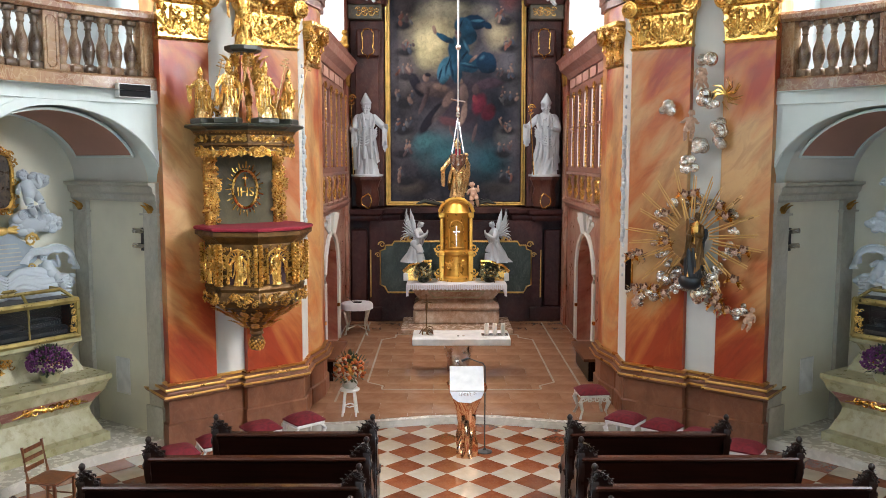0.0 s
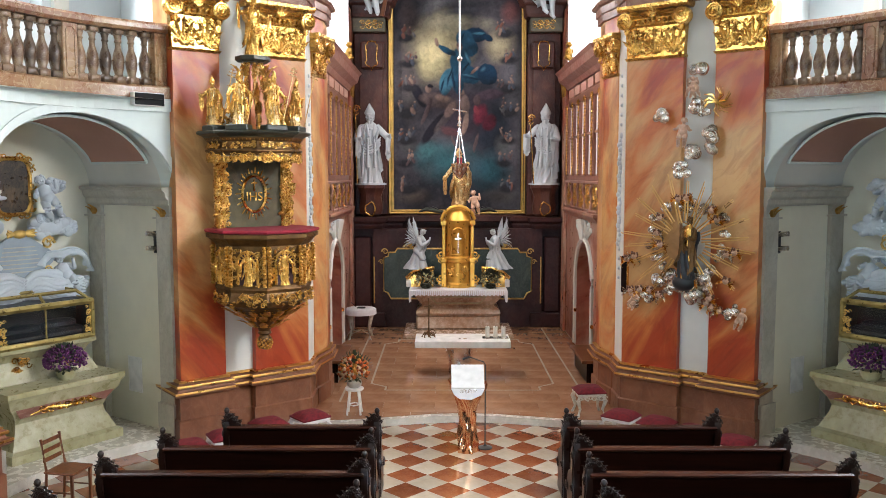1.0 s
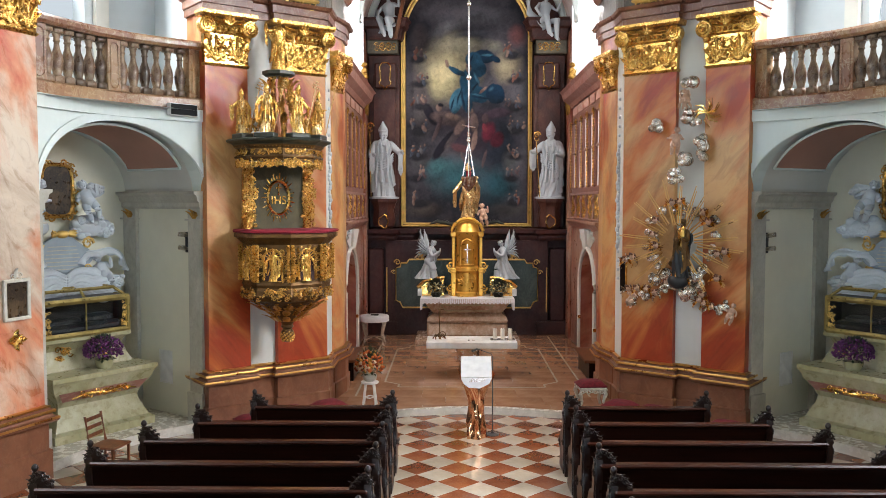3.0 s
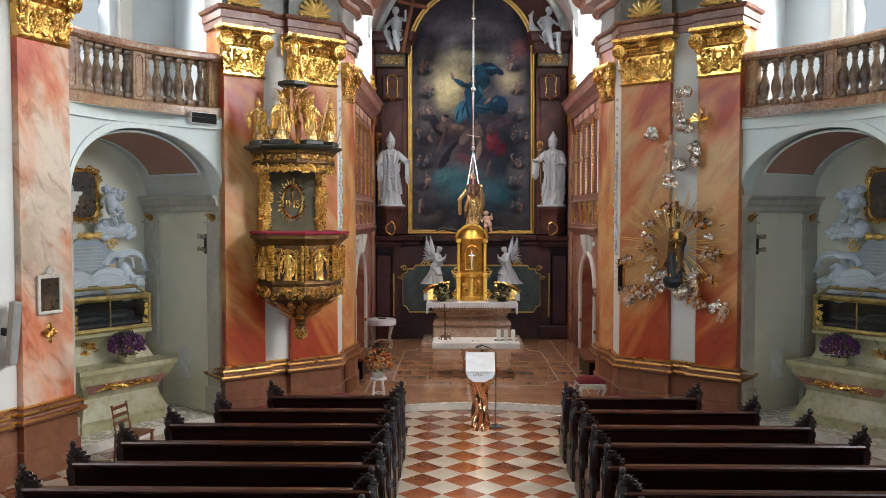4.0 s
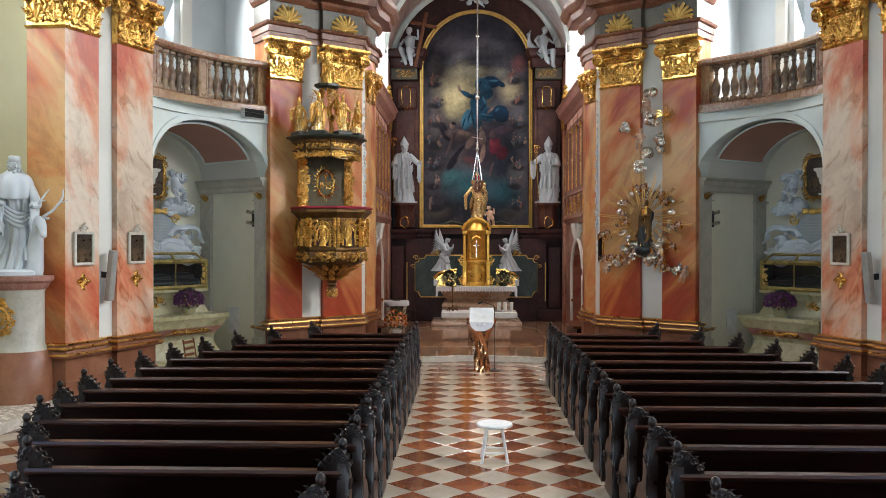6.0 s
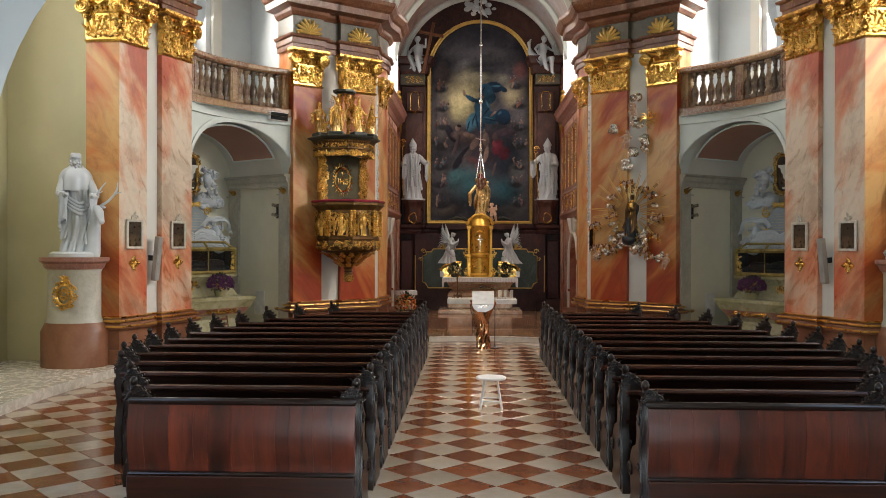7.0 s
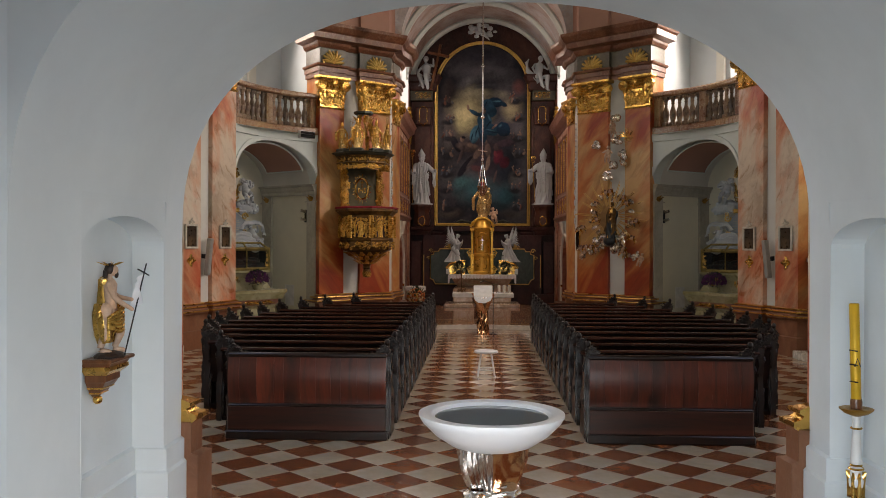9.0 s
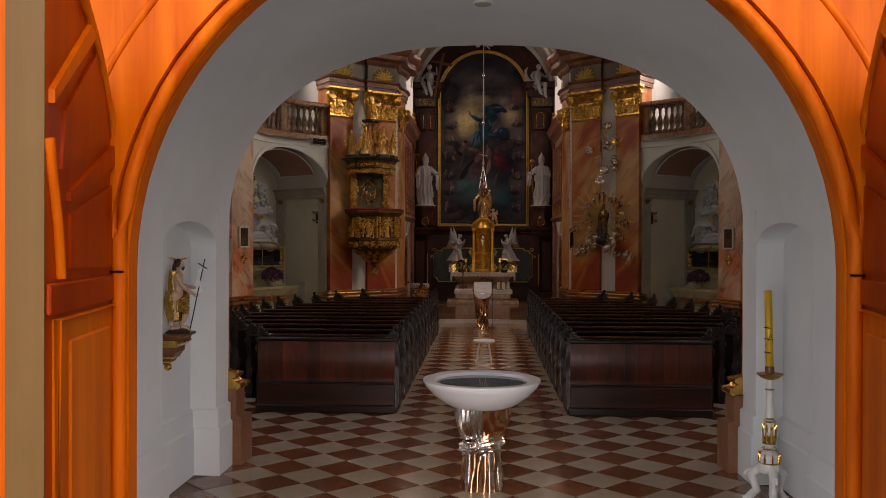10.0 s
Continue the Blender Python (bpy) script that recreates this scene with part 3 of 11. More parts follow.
for sx in (-1, 1):
    # piers towards the chancel
    fp = front_path()
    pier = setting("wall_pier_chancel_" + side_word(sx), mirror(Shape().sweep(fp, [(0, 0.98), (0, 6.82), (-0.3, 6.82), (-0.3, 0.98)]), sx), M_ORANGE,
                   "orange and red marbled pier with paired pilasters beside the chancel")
    part("plinth", mirror(Shape().sweep(fp, [(0.06, 0), (0.06, 0.4), (0.03, 0.42), (0.03, 0.79), (-0.2, 0.79), (-0.2, 0)]), sx), M_PLINTH, pier, "dull red-brown stone plinth")
    part("base_moulding", mirror(Shape().sweep(fp, BASE), sx), M_PLINTH, pier, "red-brown base moulding")
    for fillet in FILLETS:
        part("gilded_fillet", mirror(Shape().sweep(fp, fillet), sx), M_GILT, pier, "gilded moulding strip")
    part("architrave", mirror(Shape().sweep(fp, ENT_A), sx), M_CORNICE, pier)
    part("frieze", mirror(Shape().sweep(fp, ENT_F), sx), M_FRIEZE, pier, "dark olive frieze")
    part("cornice", mirror(Shape().sweep(fp, ENT_C), sx), M_CORNICE, pier, "heavy red-brown marbled cornice")
    strip = Shape()
    a, b = FRONT0 + FU * 0.952 - FN * 0.112, FRONT0 + FU * 1.458 - FN * 0.112
    strip.add([(a.x, a.y, 1.0), (b.x, b.y, 1.0), (b.x, b.y, 6.8), (a.x, a.y, 6.8)], [(0, 1, 2, 3)])
    part("recess_strip", mirror(strip, sx), M_GREYW, pier, "grey painted strip between the pilasters")
    part("reveal_strip", mirror(Shape().box(2.612, 2.63, 13.46, 14.0, 1.0, 6.8), sx), M_GREYW, pier, "pale painted strip beside the chancel arch")
    gar = Shape()
    for k in range(26):
        z = 2.9 + 0.075 * k
        gar.ball((2.6, 13.75 + 0.06 * math.sin(k * 1.7), z), 0.03 + 0.035 * abs(math.sin(k * 0.9)), 7, None, (0.7, 1.3, 1.0))
    part("stucco_garland", mirror(gar, sx), M_STUCCO, pier, "white stucco garland", 60)
    # middle piers
    mp_ = mid_path()
    pier = setting("wall_pier_nave_" + side_word(sx), mirror(Shape().sweep(mp_[:7], [(0, 0.98), (0, 6.82), (-0.3, 6.82), (-0.3, 0.98)]), sx), M_PINK,
                   "pale pink and orange marbled nave pier with paired pilasters")
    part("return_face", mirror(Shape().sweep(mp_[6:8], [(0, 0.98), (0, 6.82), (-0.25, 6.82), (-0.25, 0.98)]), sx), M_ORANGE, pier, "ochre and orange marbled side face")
    part("plinth", mirror(Shape().sweep(mp_[:8], [(0.06, 0), (0.06, 0.4), (0.03, 0.42), (0.03, 0.79), (-0.2, 0.79), (-0.2, 0)]), sx), M_PLINTH, pier, "dull red-brown stone plinth")
    part("base_moulding", mirror(Shape().sweep(mp_[:8], BASE), sx), M_PLINTH, pier, "red-brown base moulding")
    for fillet in FILLETS:
        part("gilded_fillet", mirror(Shape().sweep(mp_[:8], fillet), sx), M_GILT, pier, "gilded moulding strip")
    part("architrave", mirror(Shape().sweep(mp_[:8], ENT_A), sx), M_CORNICE, pier)
    part("frieze", mirror(Shape().sweep(mp_[:8], ENT_F), sx), M_FRIEZE, pier, "dark olive frieze")
    part("cornice", mirror(Shape().sweep(mp_[:8], ENT_C), sx), M_CORNICE, pier, "heavy red-brown marbled cornice")
    strip = Shape()
    a, b = MID0 + MU * 0.882 - MN * 0.112, MID0 + MU * 1.288 - MN * 0.112
    strip.add([(a.x, a.y, 1.0), (b.x, b.y, 1.0), (b.x, b.y, 6.8), (a.x, a.y, 6.8)], [(0, 1, 2, 3)])
    part("recess_strip", mirror(strip, sx), M_GREYW, pier, "grey painted strip between the pilasters")
    # transept end walls
    wl = Shape().sweep(mp_[7:], [(0, 0), (0, 13.5), (-0.3, 13.5), (-0.3, 0)])
    setting("wall_transept_" + side_word(sx), mirror(wl, sx), M_CREAM, "cream plastered transept wall")
    out = Shape()
    out.arch_wall(1.0, 8.9, 0, 13.5, 3.6, 6.4, 5.5, 10.0, 1.4, 0.5, lambda s, z, o: (8.9 + o, s, z))
    out.box(6.3, 8.9, 1.0, 1.4, 0, 13.5)
    setting("wall_side_" + side_word(sx), mirror(out, sx), M_CREAM, "cream plastered side wall with a tall window")
    # chapels: front wall over the arch, barrel vault, side and back walls
    hw = CH_H + 0.04
    w = Shape().arch_wall(-CH_H - 0.2, CH_H + 0.25, CHAPEL_Z, 5.22, -hw, hw, CHAPEL_Z, 3.92, 1.06, 0.3, chapel_point, 28)
    wall = setting("wall_chapel_front_" + side_word(sx), mirror(w, sx), M_WHITE, "white plastered wall over a chapel arch")
    band = Shape()

    def rib(u, v):
        a = math.pi * (1 - u)
        r = 0.0 if v < 0.5 else 0.13
        return chapel_point((hw + r * 0.6) * math.cos(a), 3.92 + (1.06 + r) * math.sin(a), -0.02 - (0.02 if 0.2 < v < 0.8 else 0.0))
    band.sheet(rib, 32, 4)
    part("archivolt", mirror(band, sx), M_WHITE, wall)
    vault = Shape()
    vault.sheet(lambda u, v: chapel_local(hw * math.cos(math.pi * (1 - u)), 0.3 + 1.85 * v, 3.92 + 1.06 * math.sin(math.pi * u)), 28, 2)
    setting("ceiling_chapel_" + side_word(sx), mirror(vault, sx), M_GREYW, "pale grey barrel vault of a chapel", 40)
    panel = Shape().sheet(lambda u, v: chapel_local(hw * 0.985 * math.cos(math.pi * (0.87 - 0.74 * u)), 0.42 + 1.43 * v, 3.905 + 1.045 * math.sin(math.pi * (0.13 + 0.74 * u))), 22, 2)
    setting("trim_vault_panel_" + side_word(sx), mirror(panel, sx), M_ROSE, "dull rose panel on the chapel vault", 40)
    edge = []
    for u in np.linspace(0, 1, 23):
        edge.append(chapel_local(hw * 0.98 * math.cos(math.pi * (0.87 - 0.74 * u)), 0.42, 3.9 + 1.04 * math.sin(math.pi * (0.13 + 0.74 * u))))
    for u in np.linspace(1, 0, 23):
        edge.append(chapel_local(hw * 0.98 * math.cos(math.pi * (0.87 - 0.74 * u)), 1.85, 3.9 + 1.04 * math.sin(math.pi * (0.13 + 0.74 * u))))
    setting("trim_vault_line_" + side_word(sx), mirror(Shape().tube(edge + edge[:1], 0.022, 5), sx), M_WHITE, "white moulding round the vault panel")
    body = Shape()
    loop = [chapel_local(-hw, 0.1, 0), chapel_local(-hw, 2.15, 0), chapel_local(hw, 2.15, 0), chapel_local(hw, 0.1, 0)]
    pts = [(p[0], p[1]) for p in loop]
    body.sweep(pts, [(0, 0), (0, 5.0), (-0.2, 5.0), (-0.2, 0)])
    setting("wall_chapel_" + side_word(sx), mirror(body, sx), M_CHAPEL, "off-white plastered chapel walls")
    for k, sw in enumerate((-1, 1)):
        pil = Shape()
        for e0, e1 in ((0.02, 0.34), (1.76, 2.12)):
            q = [chapel_local(sw * (hw - 0.002), e0, 0), chapel_local(sw * (hw - 0.07), e0, 0), chapel_local(sw * (hw - 0.07), e1, 0), chapel_local(sw * (hw - 0.002), e1, 0)]
            pil.slab([(p[0], p[1]) for p in q], CHAPEL_Z, 3.68)
            q = [chapel_local(sw * (hw - 0.002), e0 - 0.03, 0), chapel_local(sw * (hw - 0.11), e0 - 0.03, 0), chapel_local(sw * (hw - 0.11), e1 + 0.03, 0), chapel_local(sw * (hw - 0.002), e1 + 0.03, 0)]
            pil.slab([(p[0], p[1]) for p in q], CHAPEL_Z, 0.62)
            pil.slab([(p[0], p[1]) for p in q], 3.46, 3.49)
        line = [chapel_local(sw * (hw - 0.07), -0.0, 0)[:2], chapel_local(sw * (hw - 0.07), 2.12, 0)[:2]]
        if sw > 0:
            line.reverse()
        pil.sweep(line, [(-0.06, 3.65), (0.01, 3.65), (0.03, 3.69), (0.03, 3.75), (0.07, 3.79), (0.09, 3.87), (0.14, 3.9), (0.14, 3.94), (-0.06, 3.94)])
        setting("trim_chapel_pilasters_" + side_word(sx) + str(k + 1), mirror(pil, sx), M_GREY, "grey marble pilasters under a moulded impost")
    fl = Shape()
    poly = [chapel_point(w, 0, -0.02)[:2] for w in np.linspace(-CH_H - 0.1, CH_H + 0.1, 13)] + [chapel_local(hw + 0.1, 2.2, 0)[:2], chapel_local(-hw - 0.1, 2.2, 0)[:2]]
    fl.slab(poly, 0.0, CHAPEL_Z)
    setting("floor_chapel_" + side_word(sx), mirror(fl, sx), M_STEP, "pale marble chapel floor, one step up")
    # gallery above the chapel
    g = Shape()
    poly = [chapel_point(w, 0, -0.06)[:2] for w in np.linspace(-CH_H - 0.2, CH_H + 0.2, 13)] + [chapel_local(hw + 0.9, 2.4, 0)[:2], chapel_local(-hw - 0.9, 2.4, 0)[:2]]
    g.slab(poly, 5.05, 5.24)
    setting("floor_gallery_" + side_word(sx), mirror(g, sx), M_WHITE, "white plastered gallery floor")
    up = Shape().arch_wall(-2.4, 2.4, 5.0, 13.5, -0.85, 0.85, 6.5, 9.9, 0.85, 0.5, lambda s, z, o: chapel_local(s, 2.4 + o, z))
    setting("wall_gallery_" + side_word(sx), mirror(up, sx), M_GALLERY, "pale blue plastered gallery wall with a tall window")
    pane = Shape()
    q = [chapel_local(-0.95, 2.75, 0)[:2], chapel_local(0.95, 2.75, 0)[:2], chapel_local(0.95, 2.8, 0)[:2], chapel_local(-0.95, 2.8, 0)[:2]]
    pane.slab(q, 6.4, 11.0)
    setting("window_gallery_" + side_word(sx), mirror(pane, sx), M_SKYPANE, "tall bright window above the gallery")
    back = Shape()
    for w0 in (-1.25, 1.0):
        q = [chapel_local(w0, 2.398, 0)[:2], chapel_local(w0, 2.3, 0)[:2], chapel_local(w0 + 0.25, 2.3, 0)[:2], chapel_local(w0 + 0.25, 2.398, 0)[:2]]
        back.slab(q, 5.24, 12.5)
    setting("trim_gallery_" + side_word(sx), mirror(back, sx), M_GREYW, "grey pilaster strips on the gallery wall")
    # upper flank walls closing the gallery sides
    fl2 = Shape()
    q0, q1 = chapel_local(-CH_H - 0.15, 0.45, 0), chapel_local(-2.3, 2.5, 0)
    fl2.sweep([q0[:2], q1[:2]], [(0, 5.2), (0, 13.5), (-0.2, 13.5), (-0.2, 5.2)])
    q0, q1 = chapel_local(2.3, 2.5, 0), chapel_local(CH_H + 0.2, 0.45, 0)
    fl2.sweep([q0[:2], q1[:2]], [(0, 5.2), (0, 13.5), (-0.2, 13.5), (-0.2, 5.2)])
    setting("wall_gallery_flank_" + side_word(sx), mirror(fl2, sx), M_GALLERY, "pale blue plastered gallery side walls")
    # attic over the piers
    at = Shape().sweep(fp[1:], [(-0.02, 8.1), (-0.02, 13.5), (-0.4, 13.5), (-0.4, 8.1)])
    at.sweep(mp_[:8], [(-0.02, 8.1), (-0.02, 13.5), (-0.4, 13.5), (-0.4, 8.1)])
    setting("wall_attic_" + side_word(sx), mirror(at, sx), M_ROSE, "rose plastered wall above the cornice")

# ---- chancel ----
for sx in (-1, 1):
    wl = Shape()
    wl.arch_wall(15.1, 22.6, 0, 8.4, 17.2, 19.3, CHANCEL_Z, 1.75, 0.85, 0.75, lambda s, z, o: (2.78 + o, s, z), 16)
    wall = setting("wall_chancel_" + side_word(sx), mirror(wl, sx), M_CHWALL, "rose marbled chancel side wall with a doorway")
    wb = Shape().box(3.45, 3.5, 17.0, 19.5, 0, 2.8)
    part("door_back", mirror(wb, sx), M_ROSE, wall, "dull rose wall at the back of the doorway")
fp_half = [(2.9, 12.98), (2.33, 12.93), (1.9, 12.98), (1.46, 13.08), (1.07, 13.18), (0.55, 13.31), (0.0, 13.36)]
edge = fp_half + [(-x, y) for x, y in reversed(fp_half[:-1])]
ch = Shape().slab(edge + [(-2.9, 23.0), (2.9, 23.0)], -0.05, CHANCEL_Z - 0.004)
chf = setting("floor_chancel", ch, M_STEP, "pale stone step with a curved edge before the chancel")
rw = Shape().box(-2.9, 2.9, 22.6, 23.1, 0, 11.6)
setting("wall_chancel_back", rw, M_BROWN, "dark brown marbled back wall of the chancel")
cv = Shape().sheet(lambda u, v: (2.85 * math.cos(math.pi * (1 - u)), 14.3 + 8.5 * v, 8.2 + 2.85 * math.sin(math.pi * u)), 32, 4)
setting("ceiling_chancel", cv, M_FRESCO, "rose and white painted barrel vault over the chancel", 40)
ca = Shape().arch_wall(-4.6, 4.6, 8.15, 13.5, -2.4, 2.4, 8.15, 8.16, 2.4, 0.6, lambda s, z, o: (s, 14.3 + o, z), 32)
setting("wall_chancel_arch", ca, M_FRESCO, "pale painted wall round the chancel arch")

# ---- nave floor, ceiling and entrance ----
nf = Shape().slab([(9.4, -3.2), (9.4, 13.4), (-9.4, 13.4), (-9.4, -3.2)], -0.2, -0.012)
nave_floor = setting("floor", nf, M_JOINT, "nave floor of red and white diamond tiles")
vf = Shape().slab([(4.5, -9.3), (4.5, -3.2), (-4.5, -3.2), (-4.5, -9.3)], -0.2, -0.012)
setting("floor_vestibule", vf, M_JOINT, "pale stone floor under the organ loft")
dome = Shape().sheet(lambda u, v: (10.5 * math.cos(2 * math.pi * u) * math.cos(math.pi / 2 * v), 5.2 + 11.0 * math.sin(2 * math.pi * u) * math.cos(math.pi / 2 * v), 13.4 + 4.0 * math.sin(math.pi / 2 * v)), 40, 10)
setting("ceiling", dome, M_WHITE, "white oval vault over the nave", 40)
ARCH_A, ARCH_ZS, ARCH_B, ARCH_Y0, ARCH_Y1, ARCH_SQ = 2.66, 2.4, 1.98, -2.95, -5.65, 0.84
NI0, NI1 = -4.8, -3.35  # the niches in the passage
ew = Shape().arch_wall(-10.0, 10.0, 0, 13.5, -ARCH_A, ARCH_A, 0, ARCH_ZS, ARCH_B, ARCH_Y0 - NI1, lambda s, z, o: (s, ARCH_Y0 - o, z), 40, ARCH_SQ)
setting("wall_entrance", ew, M_PASSAGE, "thick white plastered wall with an arch under the organ loft", 30)
ew = Shape().arch_wall(-10.0, 10.0, 0, 6.0, -ARCH_A, ARCH_A, 0, ARCH_ZS, ARCH_B, NI0 - ARCH_Y1, lambda s, z, o: (s, NI0 - o, z), 40, ARCH_SQ)
setting("wall_loft", ew, M_PASSAGE, "white plastered wall with an arch towards the door", 30)


def tunnel(u, v):
    w = math.pi * (1 - (0.0283 + 0.9434 * u))
    return (ARCH_A * math.copysign(abs(math.cos(w)) ** ARCH_SQ, math.cos(w)), NI1 + (NI0 - NI1) * v, ARCH_ZS + ARCH_B * max(0.0, math.sin(w)) ** ARCH_SQ)


setting("ceiling_passage", Shape().sheet(tunnel, 40, 2), M_PASSAGE, "white plastered vault of the passage", 40)
for sx in (-1, 1):
    nw = Shape().arch_wall(NI0, NI1, 0, 2.665, NI0 + 0.02, NI1 - 0.02, 0, 2.3, 0.22, 0.3, lambda s, z, o: (ARCH_A - 0.001 + o, s, z), 18)
    nw.box(2.92, 3.1, NI0, NI1, 0, 2.75)
    setting("wall_niche_" + side_word(sx), mirror(nw, sx), M_PASSAGE, "white plastered shallow round-headed niche")
    bb = Shape()
    bb.sweep([(2.66, ARCH_Y0), (2.66, NI1), (2.92, NI1), (2.92, NI0), (2.66, NI0), (2.66, ARCH_Y1), (4.0, ARCH_Y1)], [(0.0, 0), (0.05, 0), (0.05, 0.46), (0.03, 0.48), (0.03, 0.65), (0.0, 0.67)])
    setting("baseboard_" + side_word(sx), mirror(bb, sx), M_PASSAGE, "white painted stepped plinth along the passage wall")
for sx in (-1, 1):
    p = [(2.69, -2.96), (2.68, -2.86), (3.5, -2.84), (3.6, -2.94)]
    pil = setting("wall_pier_entrance_" + side_word(sx), mirror(Shape().sweep(list(reversed(p)), [(0, 0.98), (0, 6.82), (-0.3, 6.82), (-0.3, 0.98)]), sx), M_PINK, "pink marbled pier beside the entrance arch")
    part("plinth", mirror(Shape().sweep(list(reversed(p)), [(0.18, 0), (0.18, 0.5), (0.12, 0.52), (0.12, 0.79), (-0.2, 0.79), (-0.2, 0)]), sx), M_PLINTH, pil, "red-brown stone plinth")
    part("base_moulding", mirror(Shape().sweep(list(reversed(p)), [(o * 1.25, z) for o, z in BASE]), sx), M_GOLDP, pil, "gilded base moulding")
    tr = Shape().slab([(6.45, 7.8), (6.62, 5.4), (6.5, 2.4), (9.0, 2.4), (9.0, 8.3), (7.2, 8.3), (6.5, 7.85)], 0, CHAPEL_Z)
    setting("floor_transept_" + side_word(sx), mirror(tr, sx), M_STEP, "pale stone transept floor, one step up")
# space behind the arch, up to the door
vs = Shape()
vs.box(-4.3, -4.0, -9.24, -5.65, 0, 5.2).box(4.0, 4.3, -9.24, -5.65, 0, 5.2)
setting("wall_vestibule", vs, M_PASSAGE, "white plastered vestibule walls")
vc = Shape().sheet(lambda u, v: (4.0 * math.cos(math.pi * (1 - u)), -5.6 - 3.64 * v, 3.0 + 2.0 * math.sin(math.pi * u)), 24, 2)
setting("ceiling_vestibule", vc, M_PASSAGE, "white plastered vestibule vault", 40)


# ---- ornament and figure makers ----


def curl(b, at, ax, ay, size, turns=1.3, way=1, thick=0.17, lift=0.0, n=12):
    """A scroll that lies in the plane of ax and ay."""
    at, ax, ay = Vector(at), Vector(ax).normalized(), Vector(ay).normalized()
    nz = ax.cross(ay)
    pts, rad = [], []
    for i in range(n + 1):
        t = i / n
        a = way * 2 * math.pi * turns * t
        r = size * (1 - 0.82 * t)
        pts.append(at + ax * (r * math.cos(a)) + ay * (r * math.sin(a)) + nz * lift * t)
        rad.append(size * thick * (1.1 - 0.6 * t) + 0.002)
    b.tube(pts, rad, 5)


def leaf(b, at, ax, up, out, w, h, bend=0.5):
    """An acanthus leaf that rises and curls outwards."""
    at, ax, up, out = Vector(at), Vector(ax).normalized(), Vector(up).normalized(), Vector(out).normalized()

    def fn(u, v):
        lobes = 1 + 0.22 * math.sin(v * 19)
        half = w * 0.5 * math.sin(math.pi * min(1, 0.25 + v * 0.75)) ** 0.6 * lobes
        s = (u - 0.5) * 2
        k = out * (bend * h * v ** 3 + 0.02 * (1 - s * s))
        rise = up * (h * (v - 0.25 * bend * v ** 4))
        return at + ax * (s * half) + rise + k - out * (abs(s) ** 1.5 * w * 0.12)
    b.sheet(fn, 6, 8)


def scatter_curls(b, fn, count, smin, smax, rng, leaves=0.25, margin=0.04):
    """Carved foliage over a surface fn(u, v) -> point, along, up."""
    for _ in range(count):
        u, v = rng.uniform(margin, 1 - margin), rng.uniform(margin, 1 - margin)
        p, ax, ay = fn(u, v)
        n = Vector(ax).cross(Vector(ay)).normalized()
        s = rng.uniform(smin, smax)
        if rng.random() < leaves:
            a = rng.uniform(0, 6.28)
            d = Vector(ax) * math.cos(a) + Vector(ay) * math.sin(a)
            leaf(b, Vector(p) + n * 0.005, n.cross(d), d, n, s * 1.1, s * 2.0, 0.35)
        else:
            curl(b, Vector(p) + n * s * 0.12, ax, ay, s, rng.uniform(0.9, 1.6), rng.choice((-1, 1)), rng.uniform(0.15, 0.24), s * 0.25, 10)


def flat(x0, x1, z0, z1, y):
    """A flat surface that faces -y."""
    return lambda u, v: ((x0 + (x1 - x0) * u, y, z0 + (z1 - z0) * v), (1, 0, 0), (0, 0, 1))


def limb(b, pts, rads, n=10, steps=14):
    """A smoothly bent tapering limb through a few joints."""
    P = [Vector(p) for p in pts]
    P = [P[0] * 2 - P[1]] + P + [P[-1] * 2 - P[-2]]
    out, rr = [], []
    k = len(pts) - 1
    for i in range(steps + 1):
        t = min(k - 1e-6, i / steps * k)
        j, f = int(t), t - int(t)
        a, c, d, e = P[j:j + 4]
        out.append(tuple(0.5 * ((2 * c) + (d - a) * f + (2 * a - 5 * c + 4 * d - e) * f * f + (3 * c - a - 3 * d + e) * f ** 3)))
        rr.append(rads[j] + (rads[j + 1] - rads[j]) * f)
    b.tube(out, rr, n)
    b.ball(out[0], rr[0] * 0.98, 10)
    b.ball(out[-1], rr[-1] * 1.05, 8)


